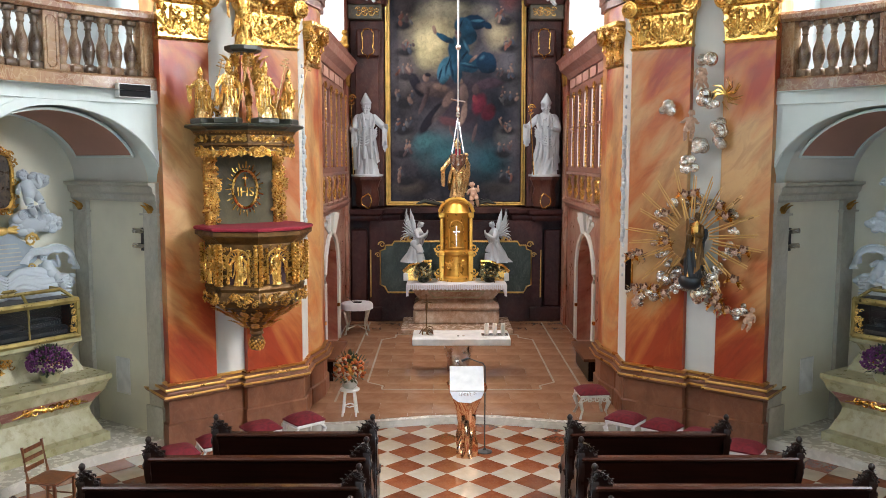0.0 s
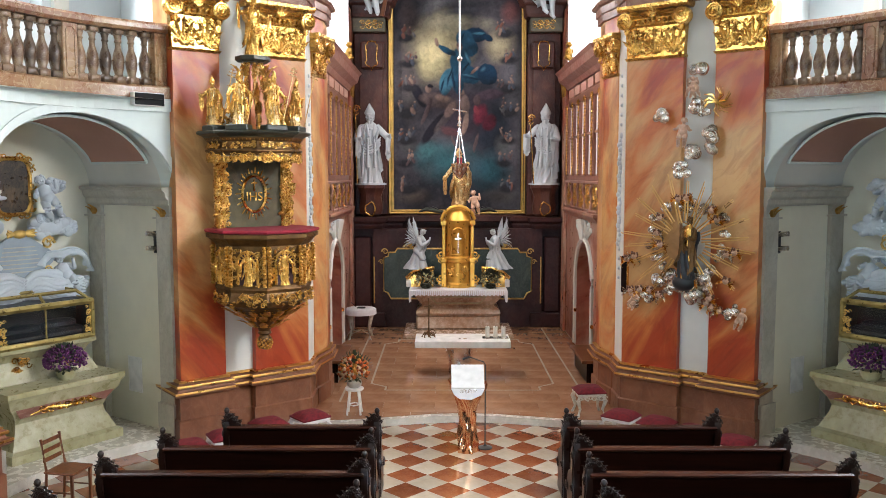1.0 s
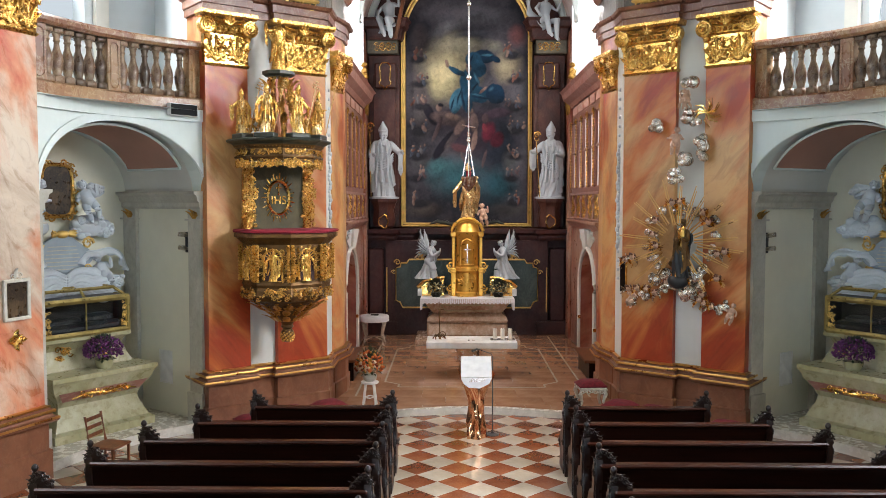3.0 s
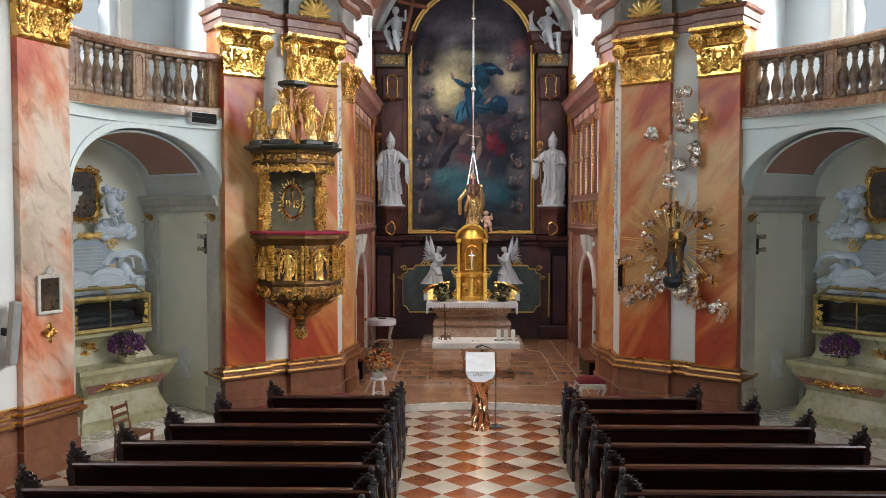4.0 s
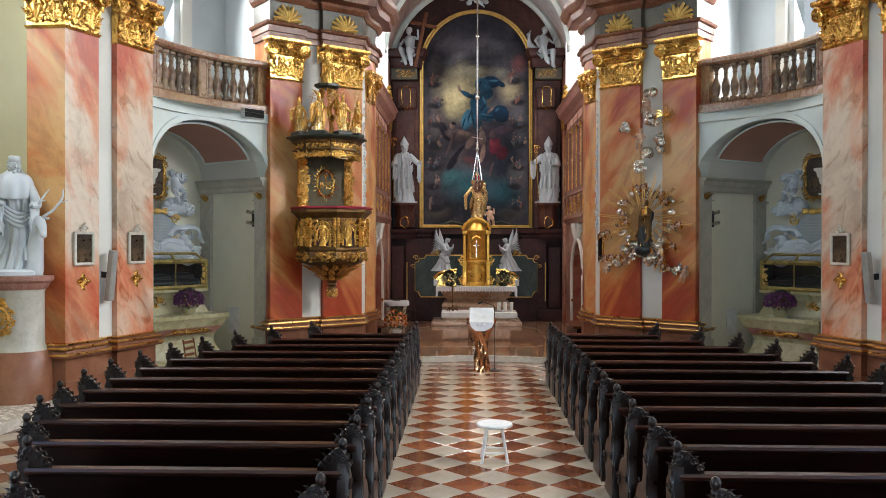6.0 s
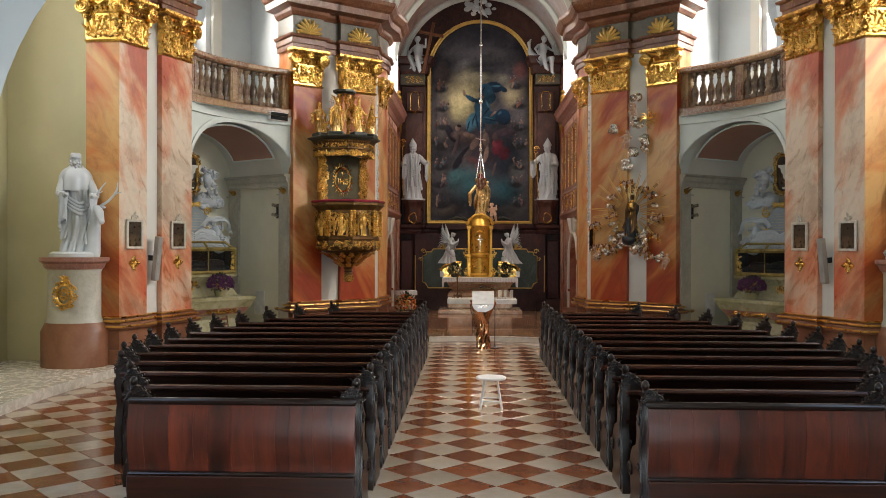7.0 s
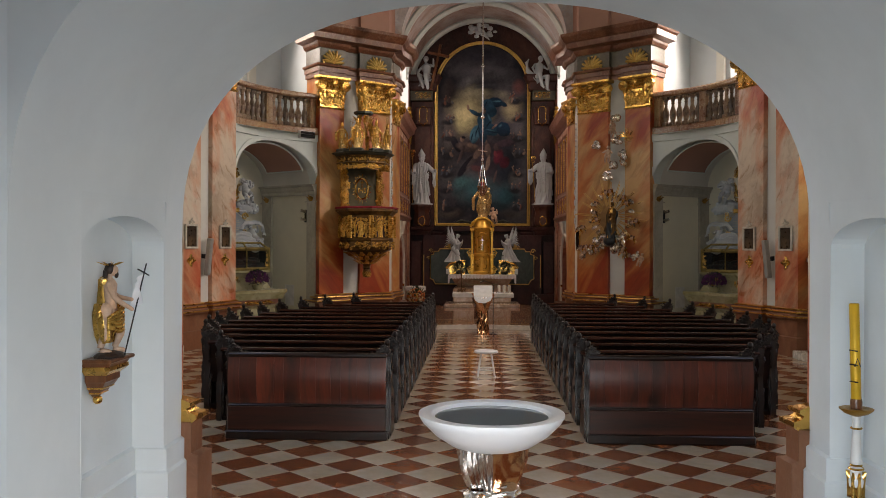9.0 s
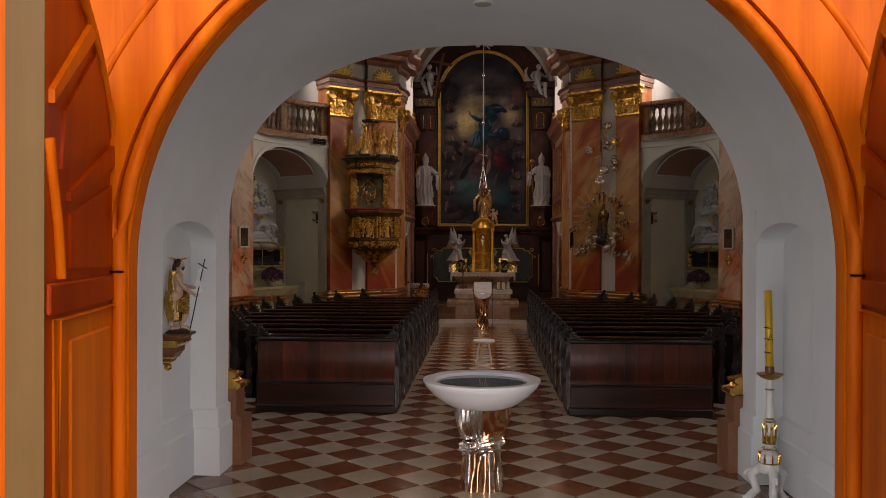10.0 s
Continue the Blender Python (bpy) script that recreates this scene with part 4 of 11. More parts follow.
def saint(h, seed, arms, head="hair", sway=1, turn=0.0, fine=1.0, split=False):
    """A standing figure in a deeply folded robe and mantle, facing -y; arms: where each hand ends, as shares of the height."""
    rng = random.Random(seed)
    ph, ph2 = rng.uniform(0, 6.28), rng.uniform(0, 6.28)
    prof = [(0.0, 0.128, 0.108), (0.08, 0.12, 0.1), (0.3, 0.112, 0.092), (0.46, 0.107, 0.086), (0.56, 0.095, 0.078), (0.62, 0.09, 0.073), (0.7, 0.107, 0.076), (0.765, 0.117, 0.07), (0.8, 0.098, 0.062), (0.83, 0.052, 0.046), (0.85, 0.037, 0.038), (0.87, 0.035, 0.036)]

    def size(z):
        for (a, x0, y0), (c, x1, y1) in zip(prof, prof[1:]):
            if z <= c:
                f = (z - a) / (c - a)
                return x0 + (x1 - x0) * f, y0 + (y1 - y0) * f
        return prof[-1][1:]

    def mid(z):
        return sway * (0.026 * math.sin(3.4 * z) - 0.012 * (z > 0.8) * 0), 0.01 * math.sin(5 * z)
    ridge = lambda x: 2 * abs(math.sin(x)) ** 0.7 - 1

    def robe(u, v):
        a, z = 2 * math.pi * u, 0.87 * v
        rx, ry = size(z)
        w = a + 0.35 * math.sin(5 * z + ph) + 0.2 * math.sin(2 * a + ph2)
        amp = 0.17 * max(0.0, 1 - z / 0.72) + 0.035 * (z < 0.8)
        k = 1 + amp * (0.75 * ridge(4 * w + ph + 2.2 * z) + 0.35 * ridge(7.5 * w - 4 * z + ph2) + 0.3 * math.sin(3 * a + 8 * z + ph))
        knee = 0.04 * math.exp(-((math.sin((a + math.pi / 2 - 0.45 * sway) / 2)) / 0.28) ** 2 - ((z - 0.3) / 0.11) ** 2)
        cx, cy = mid(z)
        k += knee / rx
        return ((cx + rx * k * math.cos(a)) * h, (cy + ry * k * math.sin(a)) * h, z * h)
    nu, nv = int(96 * fine), int(46 * fine)
    under = Shape().sheet(robe, nu, nv)
    b = Shape()
    if not split:
        b.join(under)

    def mantle(u, v):
        a = math.pi * (-0.3 + 1.52 * u) if sway > 0 else math.pi * (-0.22 + 1.52 * u)
        z = 0.815 - (0.6 + 0.07 * math.sin(3 * a + ph) + 0.1 * (1 - u if sway > 0 else u)) * v
        rx, ry = size(max(0.0, min(0.8, z)))
        g = 0.012 + 0.03 * v + 0.03 * v * math.sin(2.5 * v + ph)
        k = (0.05 + 0.22 * v) * (0.6 * ridge(4.5 * a + ph2 + 2.5 * v) + 0.35 * math.sin(11 * a - 4 * v + ph))
        cx, cy = mid(z)
        return ((cx + (rx + g) * (1 + k) * math.cos(a)) * h, (cy + (ry + g) * (1 + k) * math.sin(a)) * h, z * h)
    b.sheet(mantle, int(84 * fine), int(26 * fine))
    for u in (0.0, 1.0):  # thick border of the mantle, down both sides of the front
        b.tube([mantle(u, v) for v in np.linspace(0.02, 1, 14)], 0.013 * h, 7)
    for k in range(4):  # swag of the mantle across the hips
        z = 0.4 + 0.034 * k
        d = 0.1 - 0.006 * k
        limb(b, [(-sway * 0.115 * h, -0.03 * h, (z + 0.13) * h), (-sway * 0.05 * h, -d * h, (z + 0.05) * h), (sway * 0.05 * h, -d * 1.02 * h, (z - 0.01) * h), (sway * 0.12 * h, -0.05 * h, (z + 0.01 * k) * h)], [0.008 * h, 0.015 * h, 0.019 * h, 0.014 * h], 8, 12)
    cx, cy = mid(0.8)
    for i, e in enumerate(arms):
        sx = 1 if i == 0 else -1
        sh, e = Vector((cx + sx * 0.1, 0.0, 0.765)), Vector(e)
        el = sh * 0.5 + e * 0.5 + Vector((sx * 0.055, 0.02, -0.075))
        limb(b, [tuple(sh * h), tuple(el * h), tuple((el * 0.25 + e * 0.75) * h)], [0.046 * h, 0.042 * h, 0.03 * h], 12, 12)
        limb(b, [tuple((el * 0.3 + e * 0.7) * h), tuple(e * h), tuple((e + Vector((sx * 0.012, -0.03, 0.008))) * h)], [0.02 * h, 0.016 * h, 0.011 * h], 8, 8)
        c, ax = el * 0.6 + e * 0.4, (e - el)
        fall = rng.uniform(0.2, 0.32)

        def sleeve(u, v, c=c, ax=ax, fall=fall, ph=ph + 2 * i, sx=sx):
            a = 2 * math.pi * u
            along = 0.42 * (1 - 0.45 * v) * math.cos(a)
            w = (0.036 - 0.01 * v) * (1 + 0.4 * math.sin(4 * a + ph + 3 * v)) * math.sin(a)
            p = c + ax * along + Vector((w * 0.9 + sx * 0.012 * math.sin(7 * along * 6 + ph) * v, w * 0.7, -fall * v * (1 - 0.25 * math.cos(a)) + 0.02 * (1 - v)))
            return p * h
        b.sheet(sleeve, 30, 10)
    hm = Matrix.Translation((cx * h, -0.022 * h, 0.918 * h)) @ Matrix.Rotation(radians(turn), 4, "Z") @ Matrix.Rotation(radians(8), 4, "X") @ Matrix.Scale(1.26, 4)
    b.ball((0, 0, 0), 0.043 * h, 18, hm, (0.84, 1.0, 1.2))
    limb(b, [tuple(hm @ Vector((0, -0.038 * h, 0.018 * h))), tuple(hm @ Vector((0, -0.052 * h, -0.008 * h)))], [0.006 * h, 0.009 * h], 6, 5)
    b.ball((0, -0.03 * h, -0.036 * h), 0.018 * h, 8, hm, (1, 0.9, 0.8)).ball((0, -0.042 * h, -0.022 * h), 0.007 * h, 6, hm, (1.7, 0.7, 0.6))
    for sx in (-1, 1):
        limb(b, [tuple(hm @ Vector((sx * 0.006 * h, -0.042 * h, 0.02 * h))), tuple(hm @ Vector((sx * 0.026 * h, -0.03 * h, 0.019 * h)))], [0.006 * h, 0.004 * h], 6, 5)
        b.ball((sx * 0.02 * h, -0.03 * h, -0.012 * h), 0.014 * h, 8, hm)
    if head != "bald":
        for k in range(44):
            a, z = k * 2.4, -0.04 + 0.088 * k / 44
            w = math.sqrt(max(0.1, 1 - (z / 0.056) ** 2))
            if math.sin(a) > -0.3 or z > 0.034:
                b.ball((0.036 * w * math.cos(a) * h, (0.004 + 0.041 * w * math.sin(a)) * h, z * h), 0.0125 * h, 7, hm)
    if head in ("mitre", "beard", "cowl"):
        for k in range(14):
            b.ball((0.018 * math.cos(k * 2.1) * (1 - k / 18) * h, (-0.034 - 0.006 * math.sin(k * 2.1)) * h, (-0.036 - 0.0048 * k) * h), 0.0135 * h * (1 - 0.03 * k), 7, hm)
    if head == "mitre":  # stole down the breast, with a clasp
        for sx in (-1, 1):
            limb(b, [((cx + sx * 0.05) * h, -0.05 * h, 0.82 * h), ((cx + sx * 0.035) * h, -0.088 * h, 0.7 * h), ((cx + sx * 0.04) * h, -0.105 * h, 0.5 * h), ((cx + sx * 0.045) * h, -0.125 * h, 0.22 * h)], [0.014 * h, 0.016 * h, 0.016 * h, 0.02 * h], 8, 14)
        b.ball((cx * h, -0.088 * h, 0.745 * h), 0.02 * h, 8, None, (1.2, 0.6, 1))
    if head == "cowl":  # shoulder cape, rolled hood and flat cap
        def cape(u, v):
            a = 2 * math.pi * u
            k = 1 + 0.07 * v * math.sin(9 * a + ph) + 0.04 * v * math.sin(4 * a + ph2)
            r = 0.05 + 0.1 * math.sin(min(1.0, v * 1.25) * math.pi / 2)
            return ((cx + r * k * math.cos(a)) * h, (0.74 * r * k * math.sin(a) - 0.008) * h, (0.865 - 0.035 * v - 0.16 * v * v - 0.05 * v * max(0.0, -math.sin(a))) * h)
        b.sheet(cape, 60, 14)
        b.tube([((cx + 0.062 * math.cos(q)) * h, (0.05 * math.sin(q) - 0.002) * h, (0.848 + 0.03 * math.sin(q)) * h) for q in np.linspace(0, 6.2832, 19)], 0.018 * h, 9)
        b.lathe([(0.04 * h, 0.024 * h), (0.045 * h, 0.03 * h), (0.044 * h, 0.056 * h), (0.03 * h, 0.066 * h), (0.001, 0.067 * h)], 9, hm, 0.9, 1.05)
    if head == "mitre":
        b.lathe([(0.047 * h, 0), (0.049 * h, 0.022 * h), (0.046 * h, 0.024 * h)], 18, hm @ Matrix.Translation((0, 0, 0.018 * h)))
        for sg in (-1, 1):
            def horn(u, v, sg=sg):
                a = math.pi * u
                top = 0.02 + 0.1 * (1 - abs(math.cos(a)))
                return Vector((0.05 * math.cos(a) * (1 + 0.12 * v) * (1 - 0.1 * v * v), sg * 0.042 * math.sin(a) ** 0.8 * (1 - 0.55 * v * v), 0.03 + top * v)) * h
            b.sheet(horn, 16, 6, hm)
    return (b, under) if split else b


def kneeling_angel(h, seed):
    """A kneeling winged figure with joined hands, facing -y."""
    rng = random.Random(seed)
    ph = rng.uniform(0, 6.28)
    b = Shape()
    ridge = lambda x: 2 * abs(math.sin(x)) ** 0.7 - 1

    def robe(u, v):
        a, z = 2 * math.pi * u, 0.5 * v
        rx = 0.22 - 0.115 * v ** 0.7
        ry = 0.27 - 0.18 * v ** 0.8
        k = 1 + (0.2 * (1 - v) + 0.04) * (0.7 * ridge(4.5 * a + ph + 3 * v) + 0.4 * math.sin(9 * a - 5 * v))
        return (rx * k * math.cos(a) * h, (0.12 * (1 - v) ** 1.2 + ry * k * math.sin(a)) * h, z * h)
    b.sheet(robe, 72, 22)
    limb(b, [(-0.06 * h, 0.04 * h, 0.44 * h), (-0.08 * h, -0.1 * h, 0.3 * h), (-0.09 * h, -0.12 * h, 0.06 * h)], [0.1 * h, 0.09 * h, 0.1 * h])
    limb(b, [(0, 0.02 * h, 0.46 * h), (0, 0.0, 0.58 * h), (0, -0.03 * h, 0.72 * h), (0, -0.05 * h, 0.8 * h)], [0.1 * h, 0.092 * h, 0.1 * h, 0.04 * h], 14, 16)
    for k in range(4):
        limb(b, [(-0.1 * h, 0.03 * h, (0.7 - 0.05 * k) * h), (0.0, -0.1 * h, (0.56 - 0.04 * k) * h), (0.11 * h, 0.0, (0.5 - 0.03 * k) * h)], [0.015 * h, 0.022 * h, 0.018 * h], 7, 10)
    for sx in (-1, 1):
        limb(b, [(sx * 0.1 * h, -0.03 * h, 0.72 * h), (sx * 0.14 * h, -0.12 * h, 0.58 * h), (sx * 0.015 * h, -0.25 * h, 0.68 * h), (sx * 0.01 * h, -0.27 * h, 0.75 * h)], [0.05 * h, 0.045 * h, 0.024 * h, 0.014 * h])
        limb(b, [(sx * 0.13 * h, -0.1 * h, 0.58 * h), (sx * 0.12 * h, -0.08 * h, 0.46 * h), (sx * 0.15 * h, -0.02 * h, 0.34 * h)], [0.04 * h, 0.035 * h, 0.01 * h])
        for row, (n, lng, wid) in enumerate(((9, 1.0, 0.05), (7, 0.7, 0.05), (5, 0.45, 0.05))):
            for k in range(n):
                t = k / (n - 1)
                root = Vector((sx * (0.05 + 0.03 * t), 0.09, 0.62 + 0.12 * (1 - t)))
                tip = root + Vector((sx * (0.05 + 0.09 * t), 0.14 + 0.1 * t, 0.5 - 0.62 * t ** 1.25)) * lng
                bend = root * 0.5 + tip * 0.5 + Vector((sx * 0.05, 0.03, 0.05))
                b.tube([tuple((root + Vector((0, -0.008 * row, 0))) * h), tuple((bend + Vector((0, -0.012 * row, 0))) * h), tuple(tip * h)], [0.02 * h, wid * h, 0.006 * h], 6, None, True, 0.35)
    hm = Matrix.Translation((0, -0.1 * h, 0.88 * h)) @ Matrix.Rotation(radians(22), 4, "X")
    b.ball((0, 0, 0), 0.06 * h, 14, hm, (0.86, 1.0, 1.15)).ball((0, -0.06 * h, -0.005 * h), 0.011 * h, 6, hm)
    for k in range(24):
        a, z = k * 2.4, -0.05 + 0.1 * k / 24
        if math.sin(a) > -0.3 or z > 0.035:
            b.ball((0.05 * math.cos(a) * h, (0.01 + 0.052 * math.sin(a)) * h, z * h), 0.024 * h, 7, hm)
    return b


def putto(h, seed):
    """A chubby naked child with a round head."""
    rng = random.Random(seed)
    b = Shape()
    for sx in (-1, 1):
        kn = rng.uniform(0.0, 0.16)
        limb(b, [(sx * 0.075 * h, 0.01 * h, 0.43 * h), (sx * 0.11 * h, (-0.07 - kn) * h, 0.27 * h), (sx * 0.095 * h, (0.0 - 0.2 * kn) * h, 0.1 * h), (sx * 0.1 * h, -0.03 * h, 0.03 * h), (sx * 0.11 * h, -0.11 * h, 0.02 * h)], [0.105 * h, 0.075 * h, 0.065 * h, 0.04 * h, 0.028 * h])
        e = Vector((sx * rng.uniform(0.2, 0.3), rng.uniform(-0.22, -0.02), rng.uniform(0.48, 0.9)))
        limb(b, [(sx * 0.125 * h, 0, 0.7 * h), (sx * 0.215 * h, -0.03 * h, 0.6 * h), tuple(e * h)], [0.062 * h, 0.05 * h, 0.032 * h])
        b.ball((sx * 0.05 * h, 0.08 * h, 0.42 * h), 0.085 * h, 10)
    b.lathe([(0.1 * h, 0.36 * h), (0.145 * h, 0.42 * h), (0.155 * h, 0.49 * h), (0.14 * h, 0.56 * h), (0.135 * h, 0.63 * h), (0.145 * h, 0.69 * h), (0.115 * h, 0.75 * h), (0.055 * h, 0.78 * h), (0.052 * h, 0.83 * h)], 18, None, 1.0, 0.88)
    b.ball((0, -0.03 * h, 0.5 * h), 0.125 * h, 12)
    b.ball((0, -0.03 * h, 0.885 * h), 0.092 * h, 14, None, (0.92, 1, 1.08))
    for sx in (-1, 1):
        b.ball((sx * 0.038 * h, -0.09 * h, 0.86 * h), 0.034 * h, 8)
    b.ball((0, -0.13 * h, 0.875 * h), 0.018 * h, 6)
    for k in range(22):
        a, z = k * 2.4, 0.88 + 0.1 * (k / 22)
        r = 0.09 * math.sqrt(max(0.05, 1 - ((z - 0.88) / 0.115) ** 2))
        if math.sin(a) > -0.45 or z > 0.94:
            b.ball((r * math.cos(a) * h, (0.0 + r * math.sin(a)) * h, z * h), 0.034 * h, 7)
    return b


def swirl(b, p, r, rng):
    """A rolled cloud: a domed disc with sunken rings, facing -y."""
    prof = [(1.0, -0.35), (1.0, 0.0), (0.93, 0.2), (0.8, 0.25), (0.73, 0.16), (0.62, 0.34), (0.48, 0.38), (0.42, 0.28), (0.28, 0.44), (0.12, 0.46), (0.02, 0.38)]
    m = Matrix.Translation(p) @ Matrix.Rotation(radians(90 + rng.uniform(-18, 18)), 4, "X") @ Matrix.Rotation(rng.uniform(-0.3, 0.3), 4, "Y")
    b.lathe([(q * r, z * r) for q, z in prof], 18, m, rng.uniform(0.85, 1.15), 1.0)


def swirls(b, spots, rng, n=3):
    for (x, y, z), r in spots:
        for k in range(n):
            q = r * rng.uniform(0.5, 0.8)
            swirl(b, (x + rng.uniform(-0.7, 0.7) * r, y - 0.02 * k, z + rng.uniform(-0.6, 0.6) * r), q, rng)


def multi(name, pieces, smooth=60):
    """One mesh of several materials: pieces are (shape, material, matrix)."""
    me = bpy.data.meshes.new(name)
    vs, fs, mi = [], [], []
    for i, (sh, m, mx) in enumerate(pieces):
        fs += [tuple(k + len(vs) for k in f) for f in sh.f]
        vs += [tuple(mx @ Vector(v)) for v in sh.v]
        mi += [i] * len(sh.f)
        me.materials.append(m)
    me.from_pydata(vs, [], fs)
    me.polygons.foreach_set("material_index", mi)
    me.shade_smooth()
    me.set_sharp_from_angle(angle=radians(smooth))
    return new(name, me)


def clouds(b, spots, rng, n=7):
    """Rolled stucco clouds: clusters of flattened balls with spiral edges."""
    for (x, y, z), r in spots:
        for _ in range(n):
            p = (x + rng.uniform(-r, r) * 0.8, y + rng.uniform(-0.3, 0.1) * r, z + rng.uniform(-r, r) * 0.55)
            q = r * rng.uniform(0.3, 0.55)
            b.ball(p, q, 9, None, (rng.uniform(0.9, 1.4), 0.7, rng.uniform(0.75, 1.0)))
            curl(b, (p[0], p[1] - q * 0.6, p[2]), (1, 0, 0), (0, 0, 1), q * 0.8, 1.4, rng.choice((-1, 1)), 0.16, 0.0, 9)


def pot_plant(b, r, count, rng, size=0.03, squash=0.7):
    for _ in range(count):
        a, c = rng.uniform(0, 6.283), rng.uniform(-0.35, 1.0)
        s = math.sqrt(max(0, 1 - c * c)) * rng.uniform(0.75, 1.05)
        b.ball((r * s * math.cos(a), r * s * math.sin(a), r * c * squash), size * rng.uniform(0.6, 1.2), 6)


def leaves(b, r, count, rng, size, squash=0.8, base=0.0):
    for _ in range(count):
        a, c = rng.uniform(0, 6.283), rng.uniform(-0.6, 1.0)
        s = math.sqrt(max(0, 1 - c * c)) * rng.uniform(0.5, 1.1)
        d = Vector((s * math.cos(a), s * math.sin(a), c * squash))
        p = d * r + Vector((0, 0, base))
        side = d.cross(Vector((0.1, 0.2, 1))).normalized()
        up = (d + Vector((0, 0, rng.uniform(-0.3, 0.8)))).normalized()
        k = size * rng.uniform(0.6, 1.3)
        b.add([p, p + up * k * 0.5 + side * k * 0.28, p + up * k, p + up * k * 0.5 - side * k * 0.28], [(0, 1, 2, 3)])


def text_mesh(name, body, size, material, parent, m, extrude=0.006):
    cu = bpy.data.curves.new(name, "FONT")
    cu.body, cu.size, cu.extrude, cu.align_x, cu.align_y = body, size, extrude, "CENTER", "CENTER"
    tmp = bpy.data.objects.new(name, cu)
    scene.collection.objects.link(tmp)
    bpy.context.view_layer.update()
    me = bpy.data.meshes.new_from_object(tmp.evaluated_get(bpy.context.evaluated_depsgraph_get()))
    bpy.data.objects.remove(tmp)
    me.materials.append(material)
    ob = new(name, me)
    ob.parent = parent
    ob.matrix_basis = m
    return ob


# ---- capitals and shells on the piers ----
def capital(b, core, p0, u, n, w, z0=5.95, z1=6.8):
    """A gilded composite capital on a pilaster from p0 along u, w wide, facing n."""
    u3, n3, up = Vector((u.x, u.y, 0)), Vector((n.x, n.y, 0)), Vector((0, 0, 1))
    P = lambda s, o, z: tuple(Vector((p0.x, p0.y, 0)) + u3 * s + n3 * o + up * z)
    h = z1 - z0

    def bell(s0, s1, o, za, zb, fl):
        v = [P(s0, -0.1, za), P(s1, -0.1, za), P(s1, o, za), P(s0, o, za), P(s0 - fl, -0.1, zb), P(s1 + fl, -0.1, zb), P(s1 + fl, o + fl, zb), P(s0 - fl, o + fl, zb)]
        (core if 0 <= s0 else b).add(v, [(0, 1, 2, 3), (7, 6, 5, 4), (3, 2, 6, 7), (0, 3, 7, 4), (2, 1, 5, 6)])
    bell(-0.01, w + 0.01, 0.02, z0, z0 + 0.04, 0.02)
    bell(0, w, 0.01, z0 + 0.04, z0 + h * 0.62, 0.03)
    bell(0, w, 0.03, z0 + h * 0.62, z0 + h * 0.86, 0.05)
    bell(-0.1, w + 0.1, 0.16, z1 - 0.09, z1 - 0.05, 0.02)
    bell(-0.12, w + 0.12, 0.18, z1 - 0.05, z1, 0.0)
    rg = random.Random(int(w * 100))
    k = max(2, int(round(w / 0.34)))
    for i in range(k):  # palmettes with paired scrolls on the bell
        s = w * (i + 0.5) / k
        q = w / k
        for a in (-0.75, -0.38, 0.0, 0.38, 0.75):
            leaf(b, P(s, 0.03, z0 + 0.09), u3 * math.cos(a) - up * math.sin(a), u3 * math.sin(a) + up * math.cos(a), n3, q * 0.2, h * (0.5 - 0.14 * abs(a)), 0.1)
        for sgn in (-1, 1):
            curl(b, P(s + sgn * q * 0.34, 0.04, z0 + h * 0.16), u3, up, q * 0.13, 1.4, sgn, 0.22, 0.01, 10)
            curl(b, P(s + sgn * q * 0.36, 0.045, z0 + h * 0.36), u3, up, q * 0.12, 1.4, -sgn, 0.22, 0.01, 10)
            curl(b, P(s + sgn * q * 0.24, 0.05, z0 + h * 0.52), u3, up, q * 0.12, 1.4, sgn, 0.22, 0.01, 10)
        b.ball(P(s, 0.06, z0 + h * 0.52), 0.03, 8)
    f = lambda u_, v_: (P(w * u_, 0.035, z0 + 0.07 + h * 0.5 * v_), u3, up)
    scatter_curls(b, f, int(70 * w), 0.022, 0.045, rg, 0.35)
    b.tube([P(-0.03, 0.05, z0 + h * 0.62), P(w + 0.03, 0.05, z0 + h * 0.62)], 0.018, 6)
    for i in range(max(5, int(w / 0.085))):
        s = w * (i + 0.5) / max(5, int(w / 0.085))
        b.ball(P(s, 0.075, z0 + h * 0.7), 0.028, 8, None, (1, 1, 1.35))
    b.tube([P(0.05, 0.09, z0 + h * 0.78), P(w - 0.05, 0.09, z0 + h * 0.78)], 0.02, 6)
    for s, sgn in ((0.0, -1), (w, 1)):
        zc = z0 + h * 0.73
        side = Matrix((( *u3, 0), (*up, 0), (*n3, 0), (0, 0, 0, 1))).transposed()
        side.translation = Vector(P(s, 0.08, zc))
        b.lathe([(0.0, 0.075), (0.1, 0.075), (0.135, 0.06), (0.14, -0.06)], 22, side)
        curl(b, P(s, 0.155, zc), u3, up, 0.122, 2.4, -sgn, 0.12, 0.02, 30)
        b.ball(P(s, 0.17, zc), 0.03, 8)
        leaf(b, P(s - sgn * 0.02, 0.1, zc - 0.1), u3, -up, n3, 0.1, 0.13, 0.1)
        b.tube([P(s - sgn * 0.1, 0.14, zc + 0.11), P(w / 2, 0.12, zc + 0.06)], [0.03, 0.022], 6)
    for i in range(5):
        a = (i - 2) * 0.5
        leaf(b, P(w / 2, 0.14, z0 + h * 0.76), u3 * math.cos(a) - up * math.sin(a), u3 * math.sin(a) + up * math.cos(a), n3, 0.08, 0.17, 0.2)


